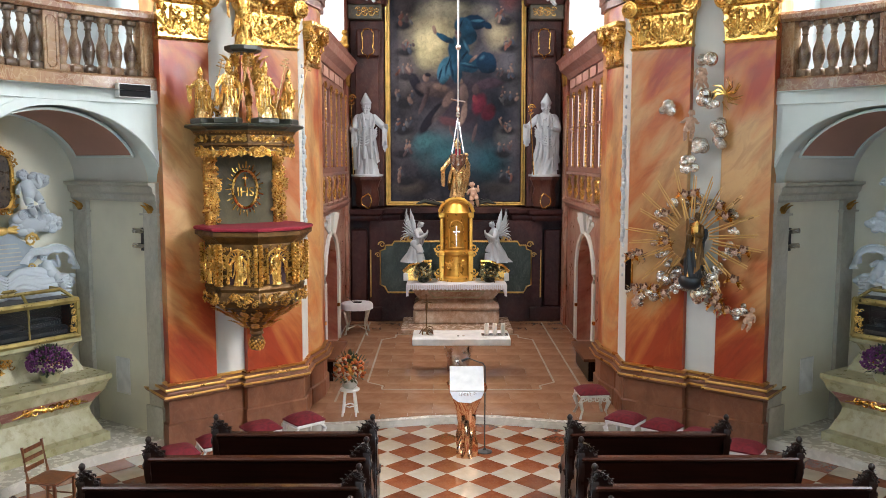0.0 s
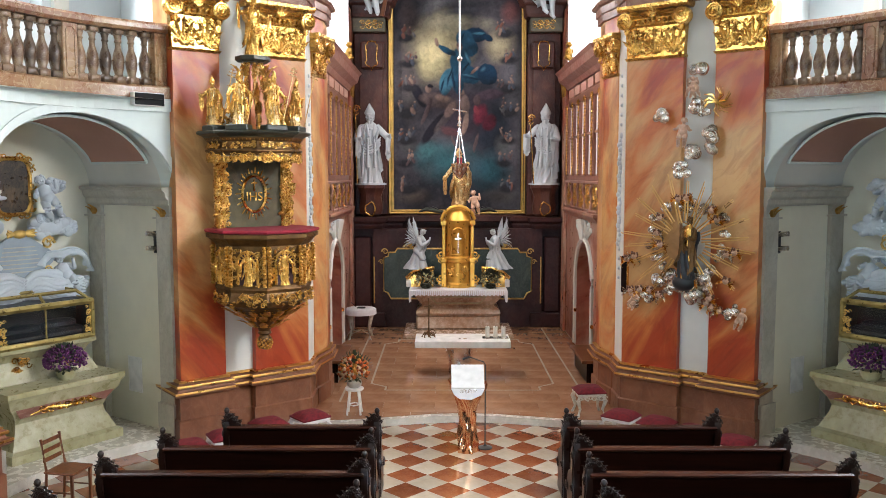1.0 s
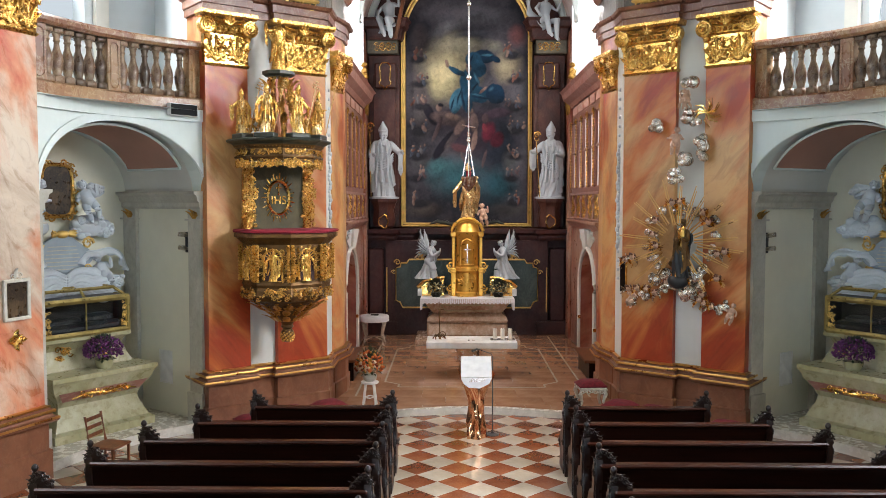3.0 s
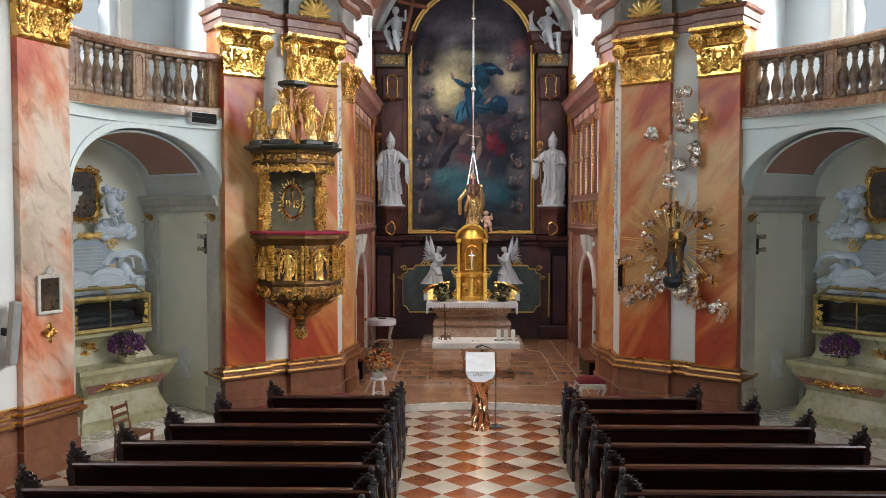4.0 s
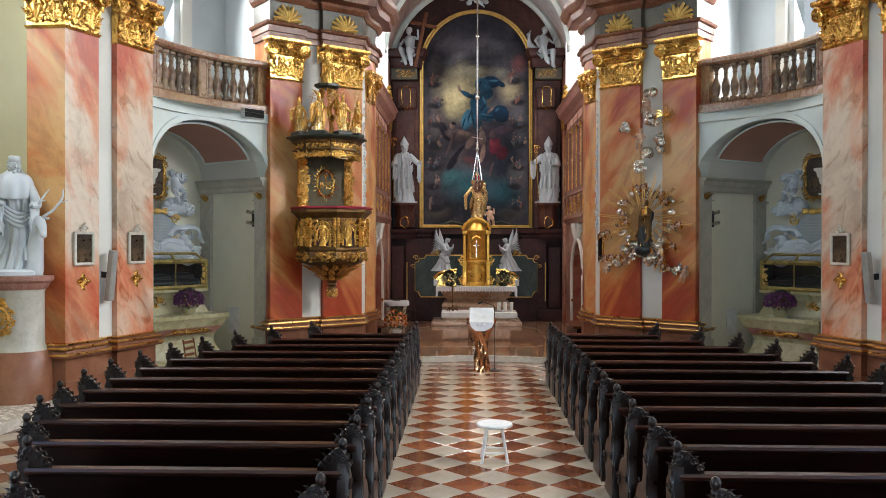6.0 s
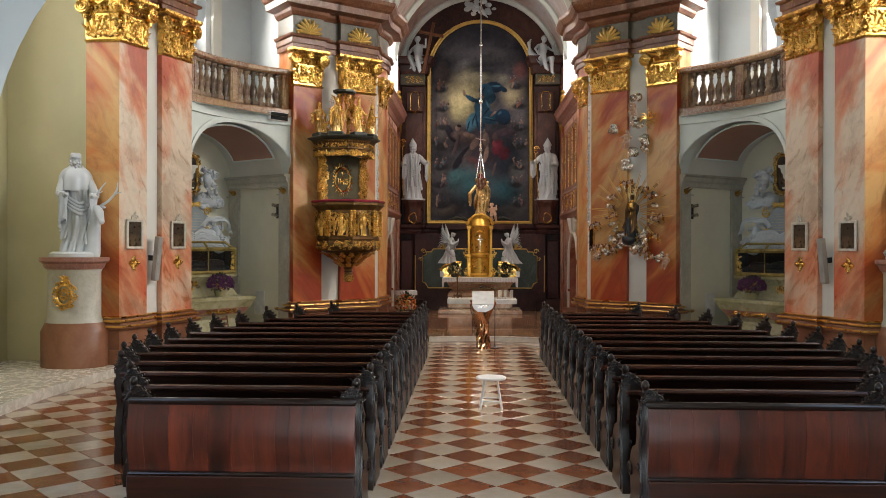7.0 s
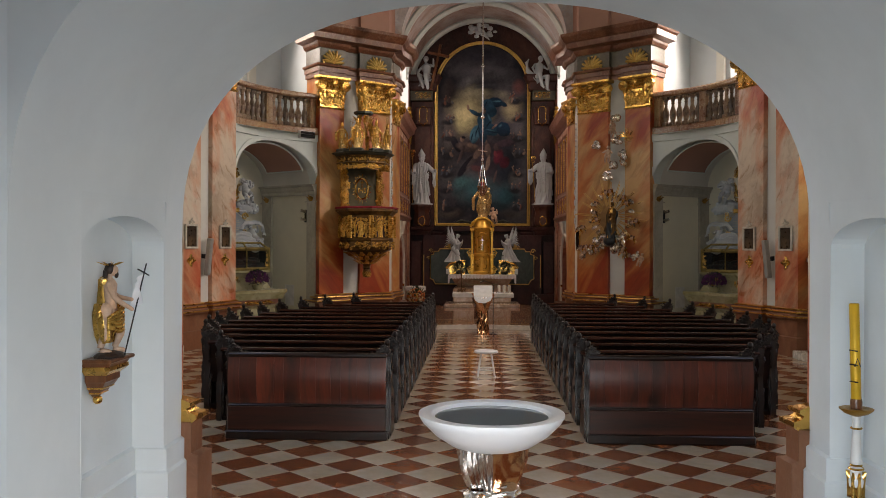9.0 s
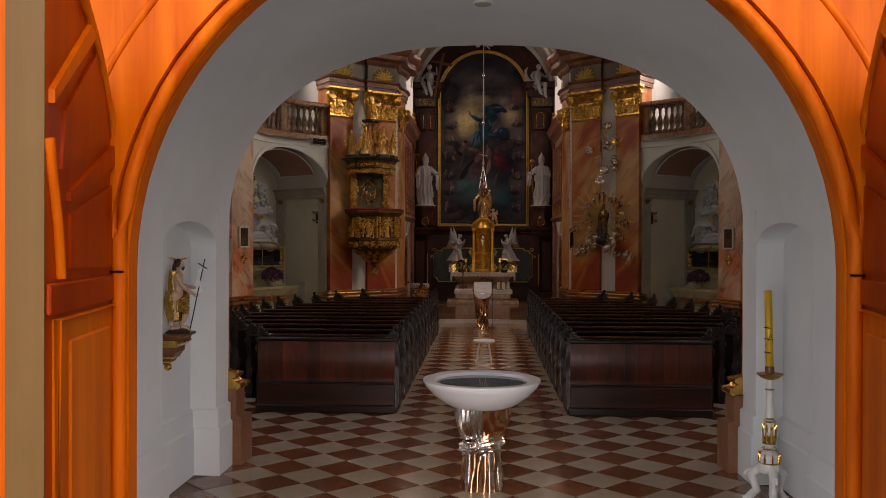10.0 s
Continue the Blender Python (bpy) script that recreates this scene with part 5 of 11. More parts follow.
def shell(b, c, u, n, r):
    u3, n3, up = Vector((u.x, u.y, 0)), Vector((n.x, n.y, 0)), Vector((0, 0, 1))
    c = Vector(c)
    for i in range(9):
        a = math.pi * (0.04 + 0.92 * i / 8)
        d = u3 * math.cos(a) + up * math.sin(a)
        b.tube([c + n3 * 0.02, c + d * r * 0.6 + n3 * 0.06, c + d * r * (1.0 if i % 2 else 0.94) + n3 * 0.02], [0.02, r * 0.12, r * 0.09], 6)
    for s in (-1, 1):
        curl(b, c + u3 * s * r * 0.55 - up * 0.03 + n3 * 0.03, u3, up, r * 0.3, 1.3, s, 0.22)
    b.ball(c + n3 * 0.03, 0.035, 8)


for sx in (-1, 1):
    f_pier = bpy.data.objects["wall_pier_chancel_" + side_word(sx)]
    m_pier = bpy.data.objects["wall_pier_nave_" + side_word(sx)]
    jobs = [(f_pier, FRONT0, FU, FN, 0.0, 0.95), (f_pier, FRONT0, FU, FN, 1.46, 0.725), (m_pier, MID0, MU, MN, 0.0, 0.88), (m_pier, MID0, MU, MN, 1.29, 0.71)]
    cu = (Vector((2.6, 14.05)) - Vector((2.47, 14.6))).normalized()
    jobs.append((f_pier, Vector((2.47, 14.6)), cu, Vector((cu.y, -cu.x)), 0.0, 0.56))
    jobs.append((m_pier, MID1 + Vector((0.0, 0.0)), Vector((1, 0.05)).normalized(), Vector((0.05, -1)).normalized(), 0.0, 0.62))
    for pier, p0, u, n, s, w in jobs:
        b, c = Shape(), Shape()
        zz = (5.8, 6.5) if pier is f_pier and w < 0.65 else (5.95, 6.8)
        capital(b, c, p0 + u * s, u, n, w, *zz)
        core = part("capital", mirror(c, sx), M_GOLDP, pier, "gilded capital core", 30)
        part("carved_foliage", mirror(b, sx), M_GOLD, core, "gilded volutes and acanthus leaves", 50)
        if pier is f_pier and w < 0.65:
            continue
        b = Shape()
        c = p0 + u * (s + w / 2) + n * 0.04
        shell(b, (c.x, c.y, 7.17), u, n, 0.34)
        part("shell", mirror(b, sx), M_SHELL, pier, "gilded scallop shell on the frieze", 50)

# ---- balustrades ----
for sx in (-1, 1):
    bal = thing("balustrade", (0, 0, 5.22), "curved balustrade of brown and ochre marble on the gallery edge", "balustrade", "gallery balustrades")
    ws = np.linspace(-CH_H - 0.1, CH_H + 0.12, 21)
    line = [chapel_point(w, 0, 0.12)[:2] for w in ws]
    part("kerb", mirror(Shape().sweep(line, [(-0.13, 5.24), (0.16, 5.24), (0.16, 5.4), (0.13, 5.43), (-0.13, 5.43)]), sx), M_RAIL, bal, "veined brown marble kerb")
    part("rail", mirror(Shape().sweep(line, [(-0.14, 6.2), (0.12, 6.2), (0.16, 6.24), (0.16, 6.3), (0.12, 6.34), (-0.14, 6.34)]), sx), M_RAIL, bal, "moulded brown marble rail")
    prof = [(0.075, 5.43), (0.075, 5.53), (0.055, 5.56), (0.078, 5.66), (0.088, 5.74), (0.075, 5.83), (0.042, 5.93), (0.036, 6.0), (0.052, 6.02), (0.04, 6.05), (0.06, 6.12), (0.072, 6.14), (0.072, 6.2)]
    bs = Shape().lathe(prof[1:-2], 14)
    bs.box(-0.075, 0.075, -0.075, 0.075, 5.43, 5.535, 0.01).box(-0.07, 0.07, -0.07, 0.07, 6.125, 6.2, 0.01)
    me = bs.mesh("baluster", M_BALU, 50)
    total = 15
    for i in range(total):
        w = -CH_H + 0.06 + (2 * CH_H - 0.12) * i / (total - 1)
        x, y, _ = chapel_point(w, 0, 0.12)
        ang = math.degrees(math.atan2(CH_W.y, CH_W.x))
        if i in (0, 7, 14):
            po = Shape().box(-0.11, 0.11, -0.09, 0.09, 5.43, 6.2, 0.012)
            po.tube([(-0.065, -0.095, 5.52), (-0.065, -0.095, 6.1), (-0.03, -0.095, 6.14), (0.03, -0.095, 6.14), (0.065, -0.095, 6.1), (0.065, -0.095, 5.52), (0.03, -0.095, 5.48), (-0.03, -0.095, 5.48), (-0.065, -0.095, 5.52)], 0.009, 5)
            m = pose(x, y, 0, 0, 0, ang)
            part("post", mirror(Shape().join(po, m), sx), M_RAIL, bal, "square marble post with a framed panel")
        else:
            ob = new("baluster", me)
            ob.parent = bal
            ob.matrix_parent_inverse = bal.matrix_basis.inverted()
            ob.matrix_basis = pose(sx * x, y, 0, 0, 0, sx * ang)

# ---- pews ----
def outer(y):
    return 4.62 * math.sqrt(max(0.0, 1 - ((y - 5.0) / (6.75 if y > 5.0 else 6.3)) ** 2))


END_OUT = [(-0.08, 0.0), (0.5, 0.0), (0.5, 0.06), (0.44, 0.12), (0.46, 0.2), (0.5, 0.3), (0.5, 0.4), (0.44, 0.5), (0.36, 0.56), (0.24, 0.6), (0.15, 0.68), (0.12, 0.78),
           (0.14, 0.88), (0.11, 0.96), (0.05, 1.0), (0.02, 1.03), (-0.03, 1.03), (-0.06, 0.98), (-0.05, 0.9), (-0.08, 0.8), (-0.02, 0.66), (-0.05, 0.5), (-0.1, 0.34), (-0.06, 0.2), (-0.1, 0.1)]


def pew_end_mesh():
    b = Shape()
    turn = Matrix(((0, 1, 0, 0), (1, 0, 0, 0), (0, 0, 1, 0), (0, 0, 0, 1)))
    b.prism(END_OUT, -0.035, 0.035, turn)
    b.prism([(p[0] * 0.72 + 0.03, p[1] * 0.9 + 0.03) for p in END_OUT], -0.05, 0.05, turn)
    b.lathe([(0.024, 0.99), (0.036, 1.02), (0.038, 1.045), (0.022, 1.065), (0.032, 1.085), (0.03, 1.1), (0.018, 1.115), (0.03, 1.13), (0.036, 1.152), (0.028, 1.175), (0.01, 1.19)], 10)
    for q in ((0.36, 0.36, 0.07), (0.0, 0.85, 0.05), (0.02, 0.45, 0.045)):
        for sgn in (-1, 1):
            curl(b, (0.055 * sgn, q[0], q[1]), (0, 1, 0), (0, 0, 1), q[2], 1.4, 1, 0.2)
    return b.mesh("bench_end", M_PEWEND, 40)


def crest_mesh(sgn):
    """The leafy carved crest that steps down from the finial on to the top rail."""
    b = Shape()
    for way, k in ((sgn, 1.0), (-sgn, 0.55)):
        pts = [(0, 0.95), (0, 1.12), (0.028, 1.115), (0.042, 1.075), (0.07, 1.078), (0.082, 1.035), (0.108, 1.036), (0.12, 0.995), (0.148, 0.99), (0.155, 0.95)]
        b.prism([(way * k * x, z) for x, z in pts], -0.026, 0.026)
        for x, z, r in ((0.03, 1.08, 0.03), (0.075, 1.045, 0.03), (0.12, 1.0, 0.028)):
            for y in (-0.028, 0.028):
                curl(b, (way * k * x, y, z), (1, 0, 0), (0, 0, 1), r, 1.2, way, 0.24)
            leaf(b, (way * k * x, 0, z + 0.01), (0, 1, 0), (way * 0.5, 0, 0.86), (way, 0, 0), 0.03, 0.04)
    return b.mesh("crest", M_PEWEND, 40)


END_ME, CREST = pew_end_mesh(), {1: crest_mesh(1), -1: crest_mesh(-1)}
ROWS_PEW = 13
for sx in (-1, 1):
    for k in range(ROWS_PEW):
        y = 10.0 - 0.84 * min(k, 6) - 0.81 * max(0, min(k, 11) - 6) - (0.93 if k == 12 else 0)
        last = k == ROWS_PEW - 1
        x0, x1 = 1.2, 3.1 if last else outer(y)
        pew = thing("pew", (sx * (x0 + x1) / 2, y, 0), "long dark-stained church pew with carved ends and finials", "pew", "pews in the nave")
        h = (x1 - x0) / 2
        tilt = Matrix.Translation((0, 0.02, 0.42)) @ Matrix.Rotation(radians(6), 4, "X") @ Matrix.Translation((0, -0.02, -0.42))
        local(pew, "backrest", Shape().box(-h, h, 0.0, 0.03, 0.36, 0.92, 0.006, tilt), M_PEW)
        local(pew, "top_rail", Shape().box(-h, h, -0.075, 0.045, 0.915, 0.965, 0.018), M_PEWTOP, "brown top rail, paler than the backrest")
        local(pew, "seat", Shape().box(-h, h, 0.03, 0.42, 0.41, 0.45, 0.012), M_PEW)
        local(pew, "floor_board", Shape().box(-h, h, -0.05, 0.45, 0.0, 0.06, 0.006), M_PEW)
        for sgn in (-1, 1):
            e = local(pew, "bench_end", END_ME, M_PEWEND)
            e.matrix_basis = pose(sgn * h, 0, 0)
            c = local(pew, "crest", CREST[-sgn], M_PEWEND)
            c.matrix_basis = pose(sgn * (h - 0.03), -0.015, 0)
        if last:
            local(pew, "rear_moulding", Shape().box(-h - 0.01, h + 0.01, -0.125, -0.06, 0.972, 1.03, 0.02), M_PEWEND, "", 40)
            local(pew, "rear_ledge", Shape().box(-h, h, -0.15, -0.06, 0.385, 0.42, 0.014), M_PEWEND, "", 40)
            local(pew, "rear_plinth", Shape().box(-h - 0.02, h + 0.02, -0.19, -0.04, 0.0, 0.11, 0.014), M_PEWEND, "", 40)
            local(pew, "lower_board", Shape().box(-h, h, -0.155, -0.05, 0.105, 0.39, 0.008), M_LOWBOARD, "red-brown worn lower board")
            swap = Matrix(((0, 1, 0, 0), (1, 0, 0, 0), (0, 0, 1, 0), (0, 0, 0, 1)))
            swell = [(-0.1 - 0.045 * math.sin(math.pi * min(1.0, max(0.0, (z - 0.47) / 0.5))), z) for z in np.linspace(0.41, 0.98, 13)]
            n = 11
            cut = [0.0]
            rj = random.Random(60 + sx)
            for i in range(n):
                cut.append(cut[-1] + rj.uniform(0.7, 1.3))
            cut = [-h + q / cut[-1] * 2 * h for q in cut]
            for a, c in zip(cut, cut[1:]):
                d = rj.uniform(0, 0.002)
                local(pew, "rear_board", Shape().prism([(y - d, z) for y, z in swell] + [(-0.055, 0.98), (-0.055, 0.41)], a + 0.0006, c - 0.0006, swap), M_PANEL, "reddish worn upright board", 35)

# ---- retable ----
def paint(hx, hz):
    """An empty brown-blue ground for a painting: positions of a fine grid and its colours."""
    nx, nz = int(hx / 0.02), int(hz / 0.02)
    X, Z = np.meshgrid(np.linspace(-hx / 2, hx / 2, nx + 1), np.linspace(0, hz, nz + 1))
    rough = np.zeros_like(X)
    rg = random.Random(5)
    for k in range(60):
        fr = 1.2 * 1.075 ** k
        a = rg.uniform(0, 6.283)
        rough += np.sin(X * fr * math.cos(a) * 2 + Z * fr * math.sin(a) * 2 + rg.uniform(0, 6.283)) / fr ** 0.75
    rough /= rough.std()
    C = np.empty(X.shape + (3,))
    for i, (d, l) in enumerate(((0.02, 0.082), (0.021, 0.076), (0.028, 0.088))):
        C[..., i] = d + (l - d) * np.clip(0.4 + 0.33 * rough, 0, 1)
    return X, Z, rough, C


def dab(art, x, z, rx, rz, soft, turn, col):
    """One brushed patch with a broken edge."""
    X, Z, rough, C = art
    c, s = math.cos(radians(turn)), math.sin(radians(turn))
    dx, dz = X - x + 0.02 * rough, Z - z + 0.02 * np.roll(rough, 37, 0)
    d = np.sqrt(((dx * c + dz * s) / rx) ** 2 + ((dz * c - dx * s) / rz) ** 2) + 0.05 * rough
    k = np.clip((1 - d) / max(soft, 0.05), 0, 1)[..., None]
    shade = np.clip(1.0 + 0.28 * np.roll(rough, 11, 1) + 0.25 * (dz / rz - dx / rx).clip(-1, 1), 0.35, 1.7)[..., None]
    C[:] = C * (1 - k) + np.array(col) * shade * k


def canvas_mesh(art, inside, y):
    """The painted grid as one mesh, cut to the outline."""
    X, Z, _, C = art
    n, m = X.shape
    keep = inside(X, Z)
    idx = np.arange(n * m).reshape(n, m)
    ok = keep[:-1, :-1] & keep[1:, 1:] & keep[:-1, 1:] & keep[1:, :-1]
    q = np.stack([idx[:-1, :-1], idx[:-1, 1:], idx[1:, 1:], idx[1:, :-1]], -1)[ok]
    me = bpy.data.meshes.new("canvas")
    me.from_pydata(np.stack([X.ravel(), np.full(X.size, y), Z.ravel()], -1).tolist(), [], q.tolist())
    at = me.color_attributes.new("paint", "FLOAT_COLOR", "POINT")
    at.data.foreach_set("color", np.concatenate([C.reshape(-1, 3), np.ones((X.size, 1))], 1).ravel().astype(np.float32))
    return me


def canvas_material():
    m, t, p = mat("oil_canvas", 0.75)
    p.inputs["Specular IOR Level"].default_value = 0.2
    a = t.nodes.new("ShaderNodeVertexColor")
    a.layer_name = "paint"
    v = coords(t)
    fig = node(t, "ShaderNodeTexNoise", [("Vector", v)], Scale=9.0, Detail=7.0, Roughness=0.7, Distortion=1.0)
    col = mix(t, 0.4, a.outputs[0], ramp(t, fig.outputs[0], [(0.34, (0.35, 0.35, 0.38)), (0.52, (1, 1, 1)), (0.7, (1.3, 1.22, 1.1))]), "MULTIPLY")
    t.links.new(col, p.inputs["Base Color"])
    bump(t, p, fig.outputs[0], 0.1, 0.01)
    return m


M_CANVAS = canvas_material()
M_OLDPIC = marble("old_varnished_picture", [(0.006, 0.005, 0.004), (0.03, 0.02, 0.012), (0.11, 0.07, 0.035)], (0.16, 0.1, 0.06), 0.3, 5.0, 0.3)
art = paint(3.4, 6.9)
BL, BD, BH, SK, SD, NT = (0.009, 0.05, 0.088), (0.004, 0.02, 0.042), (0.034, 0.115, 0.165), (0.19, 0.125, 0.1), (0.075, 0.05, 0.052), (0.012, 0.011, 0.018)
Z3 = 3.2  # heights below are over the floor


def D(x, z, rx, rz, soft, turn, col):
    dab(art, x, z - Z3, rx, rz, soft, turn, col)


# upper clouds and the pale glow round the seated one
D(0.0, 9.6, 1.6, 0.5, 0.7, 0, (0.03, 0.03, 0.04))
D(0.2, 8.9, 1.3, 0.4, 0.8, 0, (0.09, 0.088, 0.1))
D(-0.6, 8.6, 0.5, 0.25, 0.8, 20, (0.13, 0.13, 0.14))
D(-0.5, 7.4, 1.1, 1.15, 0.85, 0, (0.38, 0.33, 0.19))
D(-0.75, 7.15, 0.5, 0.6, 0.8, 0, (0.5, 0.44, 0.24))
D(-0.25, 8.15, 0.8, 0.32, 0.8, 0, (0.25, 0.23, 0.16))
D(1.12, 7.55, 0.5, 0.65, 0.8, 0, (0.3, 0.255, 0.16))
D(0.75, 8.15, 0.45, 0.25, 0.8, 0, (0.2, 0.19, 0.15))
D(1.4, 8.4, 0.3, 0.4, 0.7, 15, (0.13, 0.055, 0.055))
D(-1.3, 8.3, 0.35, 0.45, 0.7, 0, (0.075, 0.06, 0.062))
D(-1.25, 6.6, 0.4, 1.3, 0.7, 0, (0.085, 0.075, 0.075))
D(1.42, 6.5, 0.35, 1.0, 0.7, 0, (0.075, 0.075, 0.085))
D(0.2, 8.45, 0.7, 0.12, 0.7, 6, (0.055, 0.06, 0.075))
# teal depths and low clouds
D(0.9, 5.4, 0.8, 1.0, 0.6, 0, (0.016, 0.022, 0.034))
D(-0.3, 4.5, 1.0, 0.75, 0.8, 0, (0.03, 0.098, 0.115))
D(-0.75, 4.75, 0.5, 0.35, 0.8, 10, (0.045, 0.13, 0.145))
D(0.9, 4.2, 0.8, 0.65, 0.8, 0, (0.02, 0.07, 0.09))
D(1.3, 4.9, 0.35, 0.4, 0.6, 0, (0.08, 0.085, 0.088))
D(-1.2, 3.55, 0.6, 0.25, 0.7, 0, (0.075, 0.062, 0.056))
D(1.2, 3.55, 0.6, 0.25, 0.7, 0, (0.062, 0.058, 0.056))
D(-1.3, 4.9, 0.3, 0.3, 0.7, 0, (0.06, 0.06, 0.064))
# dark cloud bank, shadowed wings, bodies and drapery under the seated one
D(-0.1, 6.05, 1.15, 0.55, 0.5, -6, (0.036, 0.03, 0.04))
D(0.1, 5.45, 0.75, 0.5, 0.5, 0, (0.028, 0.022, 0.03))
D(-1.05, 6.25, 0.13, 0.36, 0.2, 25, NT)
D(-0.52, 6.12, 0.55, 0.2, 0.3, -8, (0.085, 0.06, 0.058))
D(-0.4, 6.18, 0.24, 0.1, 0.4, -8, SK)
D(-0.78, 6.4, 0.1, 0.1, 0.25, 0, SK)
D(-0.72, 6.47, 0.1, 0.06, 0.3, 0, NT)
D(-0.85, 5.8, 0.07, 0.4, 0.3, -20, SD)
D(-0.62, 5.4, 0.15, 0.62, 0.25, -36, NT)
D(-0.35, 5.6, 0.12, 0.5, 0.3, -34, (0.06, 0.048, 0.05))
D(-0.15, 5.3, 0.36, 0.16, 0.4, -16, (0.07, 0.03, 0.034))
D(-0.2, 5.9, 0.13, 0.26, 0.3, -30, (0.12, 0.08, 0.07))
D(0.2, 6.0, 0.13, 0.3, 0.3, 8, (0.13, 0.09, 0.08))
D(0.12, 6.34, 0.08, 0.09, 0.25, 0, SK)
D(0.85, 6.25, 0.5, 0.14, 0.4, 8, (0.055, 0.036, 0.05))
D(0.52, 6.12, 0.12, 0.15, 0.3, 0, SD)
D(0.6, 5.72, 0.19, 0.32, 0.4, -10, (0.095, 0.012, 0.024))
D(0.85, 5.5, 0.2, 0.24, 0.35, -35, (0.06, 0.008, 0.016))
D(0.5, 5.85, 0.07, 0.16, 0.4, 20, (0.17, 0.03, 0.04))
D(0.22, 5.5, 0.085, 0.38, 0.3, -10, SK)
D(0.5, 4.98, 0.05, 0.3, 0.3, -12, SD)
D(-0.05, 5.0, 0.05, 0.26, 0.3, 20, SD)
# the blue seated one, the blown mantle, the raised arm and the globe
D(0.5, 7.85, 0.42, 0.19, 0.15, 6, BD)
D(0.86, 7.8, 0.16, 0.1, 0.2, -30, BD)
D(0.2, 7.72, 0.27, 0.25, 0.15, -25, BL)
D(0.33, 7.5, 0.25, 0.27, 0.15, 0, BL)
D(0.08, 7.08, 0.3, 0.4, 0.15, 15, BL)
D(0.25, 6.8, 0.5, 0.25, 0.15, -8, BL)
D(-0.3, 6.6, 0.18, 0.36, 0.15, -16, BH)
D(0.0, 6.55, 0.16, 0.3, 0.2, 12, BL)
D(-0.3, 7.42, 0.28, 0.08, 0.2, -32, BL)
D(-0.56, 7.64, 0.045, 0.13, 0.2, 15, SK)
D(0.02, 7.48, 0.08, 0.1, 0.2, 0, SK)
D(0.02, 7.56, 0.085, 0.055, 0.3, 0, SD)
D(0.5, 6.9, 0.2, 0.045, 0.3, 35, SK)
D(0.84, 6.8, 0.31, 0.31, 0.06, 0, BD)
D(0.74, 6.92, 0.13, 0.08, 0.8, 30, (0.03, 0.085, 0.12))
for x, z, rx, rz, turn, c in ((0.2, 6.95, 0.04, 0.3, -40, BD), (-0.12, 6.65, 0.04, 0.34, 8, BD), (0.4, 6.68, 0.3, 0.035, -8, BD), (0.28, 7.2, 0.04, 0.25, 30, BH), (0.6, 7.9, 0.25, 0.035, 10, BH),
                              (0.05, 7.1, 0.035, 0.3, 20, BH), (-0.22, 6.72, 0.03, 0.3, -14, BD), (0.12, 7.75, 0.03, 0.2, -30, BD), (0.3, 6.75, 0.2, 0.03, -12, BH), (-0.4, 6.5, 0.03, 0.25, -20, BD)):
    D(x, z, rx, rz, 0.5, turn, c)
rg = random.Random(77)
for side in (-1, 1):  # small groups on their clouds down both sides
    for k in range(7):
        x0, z0 = side * 1.34 + rg.uniform(-0.06, 0.06), 3.85 + 0.68 * k + rg.uniform(-0.08, 0.08)
        D(x0, z0 - 0.1, 0.3, 0.16, 0.5, 0, (0.02, 0.02, 0.024))
        for _ in range(6):
            hue = rg.choice((SK, (0.1, 0.1, 0.105), (0.14, 0.06, 0.045), (0.05, 0.06, 0.08), SD))
            px, pz = x0 + rg.uniform(-0.22, 0.22), z0 + rg.uniform(-0.1, 0.14)
            D(px, pz, rg.uniform(0.03, 0.06), rg.uniform(0.07, 0.14), 0.35, rg.uniform(-40, 40), hue)
            D(px, pz + 0.12, 0.03, 0.035, 0.3, 0, SK)
PX, PZ0, PZS, PY = 1.7, 3.2, 8.35, 22.42


def arch_outline(hx, z0, zs, n=24, r=None):
    r = r or hx
    return [(-hx, z0)] + [(-hx * math.cos(math.pi * i / n), zs + r * math.sin(math.pi * i / n)) for i in range(n + 1)] + [(hx, z0)]


painting = thing("altar_painting", (0, PY, PZ0), "tall round-arched dark oil painting in a gilded frame above the altar", "painting")
cm = canvas_mesh(art, lambda x, z: (z + PZ0 < PZS) | (x ** 2 + (z + PZ0 - PZS) ** 2 < PX ** 2), 0.0)
cm.materials.append(M_CANVAS)
cv_ = part("canvas", cm, None, None, "dark canvas with blue, red and golden areas")
cv_.parent = painting
cv_.matrix_basis = pose(0, -0.025, 0)
part("stretcher", Shape().prism(arch_outline(PX - 0.01, PZ0 + 0.01, PZS), PY - 0.018, PY), M_PEW, painting, "wooden stretcher behind the canvas")
frame_path = [(x, PY - 0.05, z) for x, z in arch_outline(PX + 0.05, PZ0 - 0.05, PZS)] + [(-PX - 0.05, PY - 0.05, PZ0 - 0.05)]
fr = Shape().tube(frame_path, 0.045, 8)
fr.tube([(x * 1.035, y - 0.03, z + (0.05 if z > 5 else -0.05)) for x, y, z in frame_path], 0.03, 6)
part("gilded_frame", fr, M_SHELL, painting, "gilded moulded frame", 50)

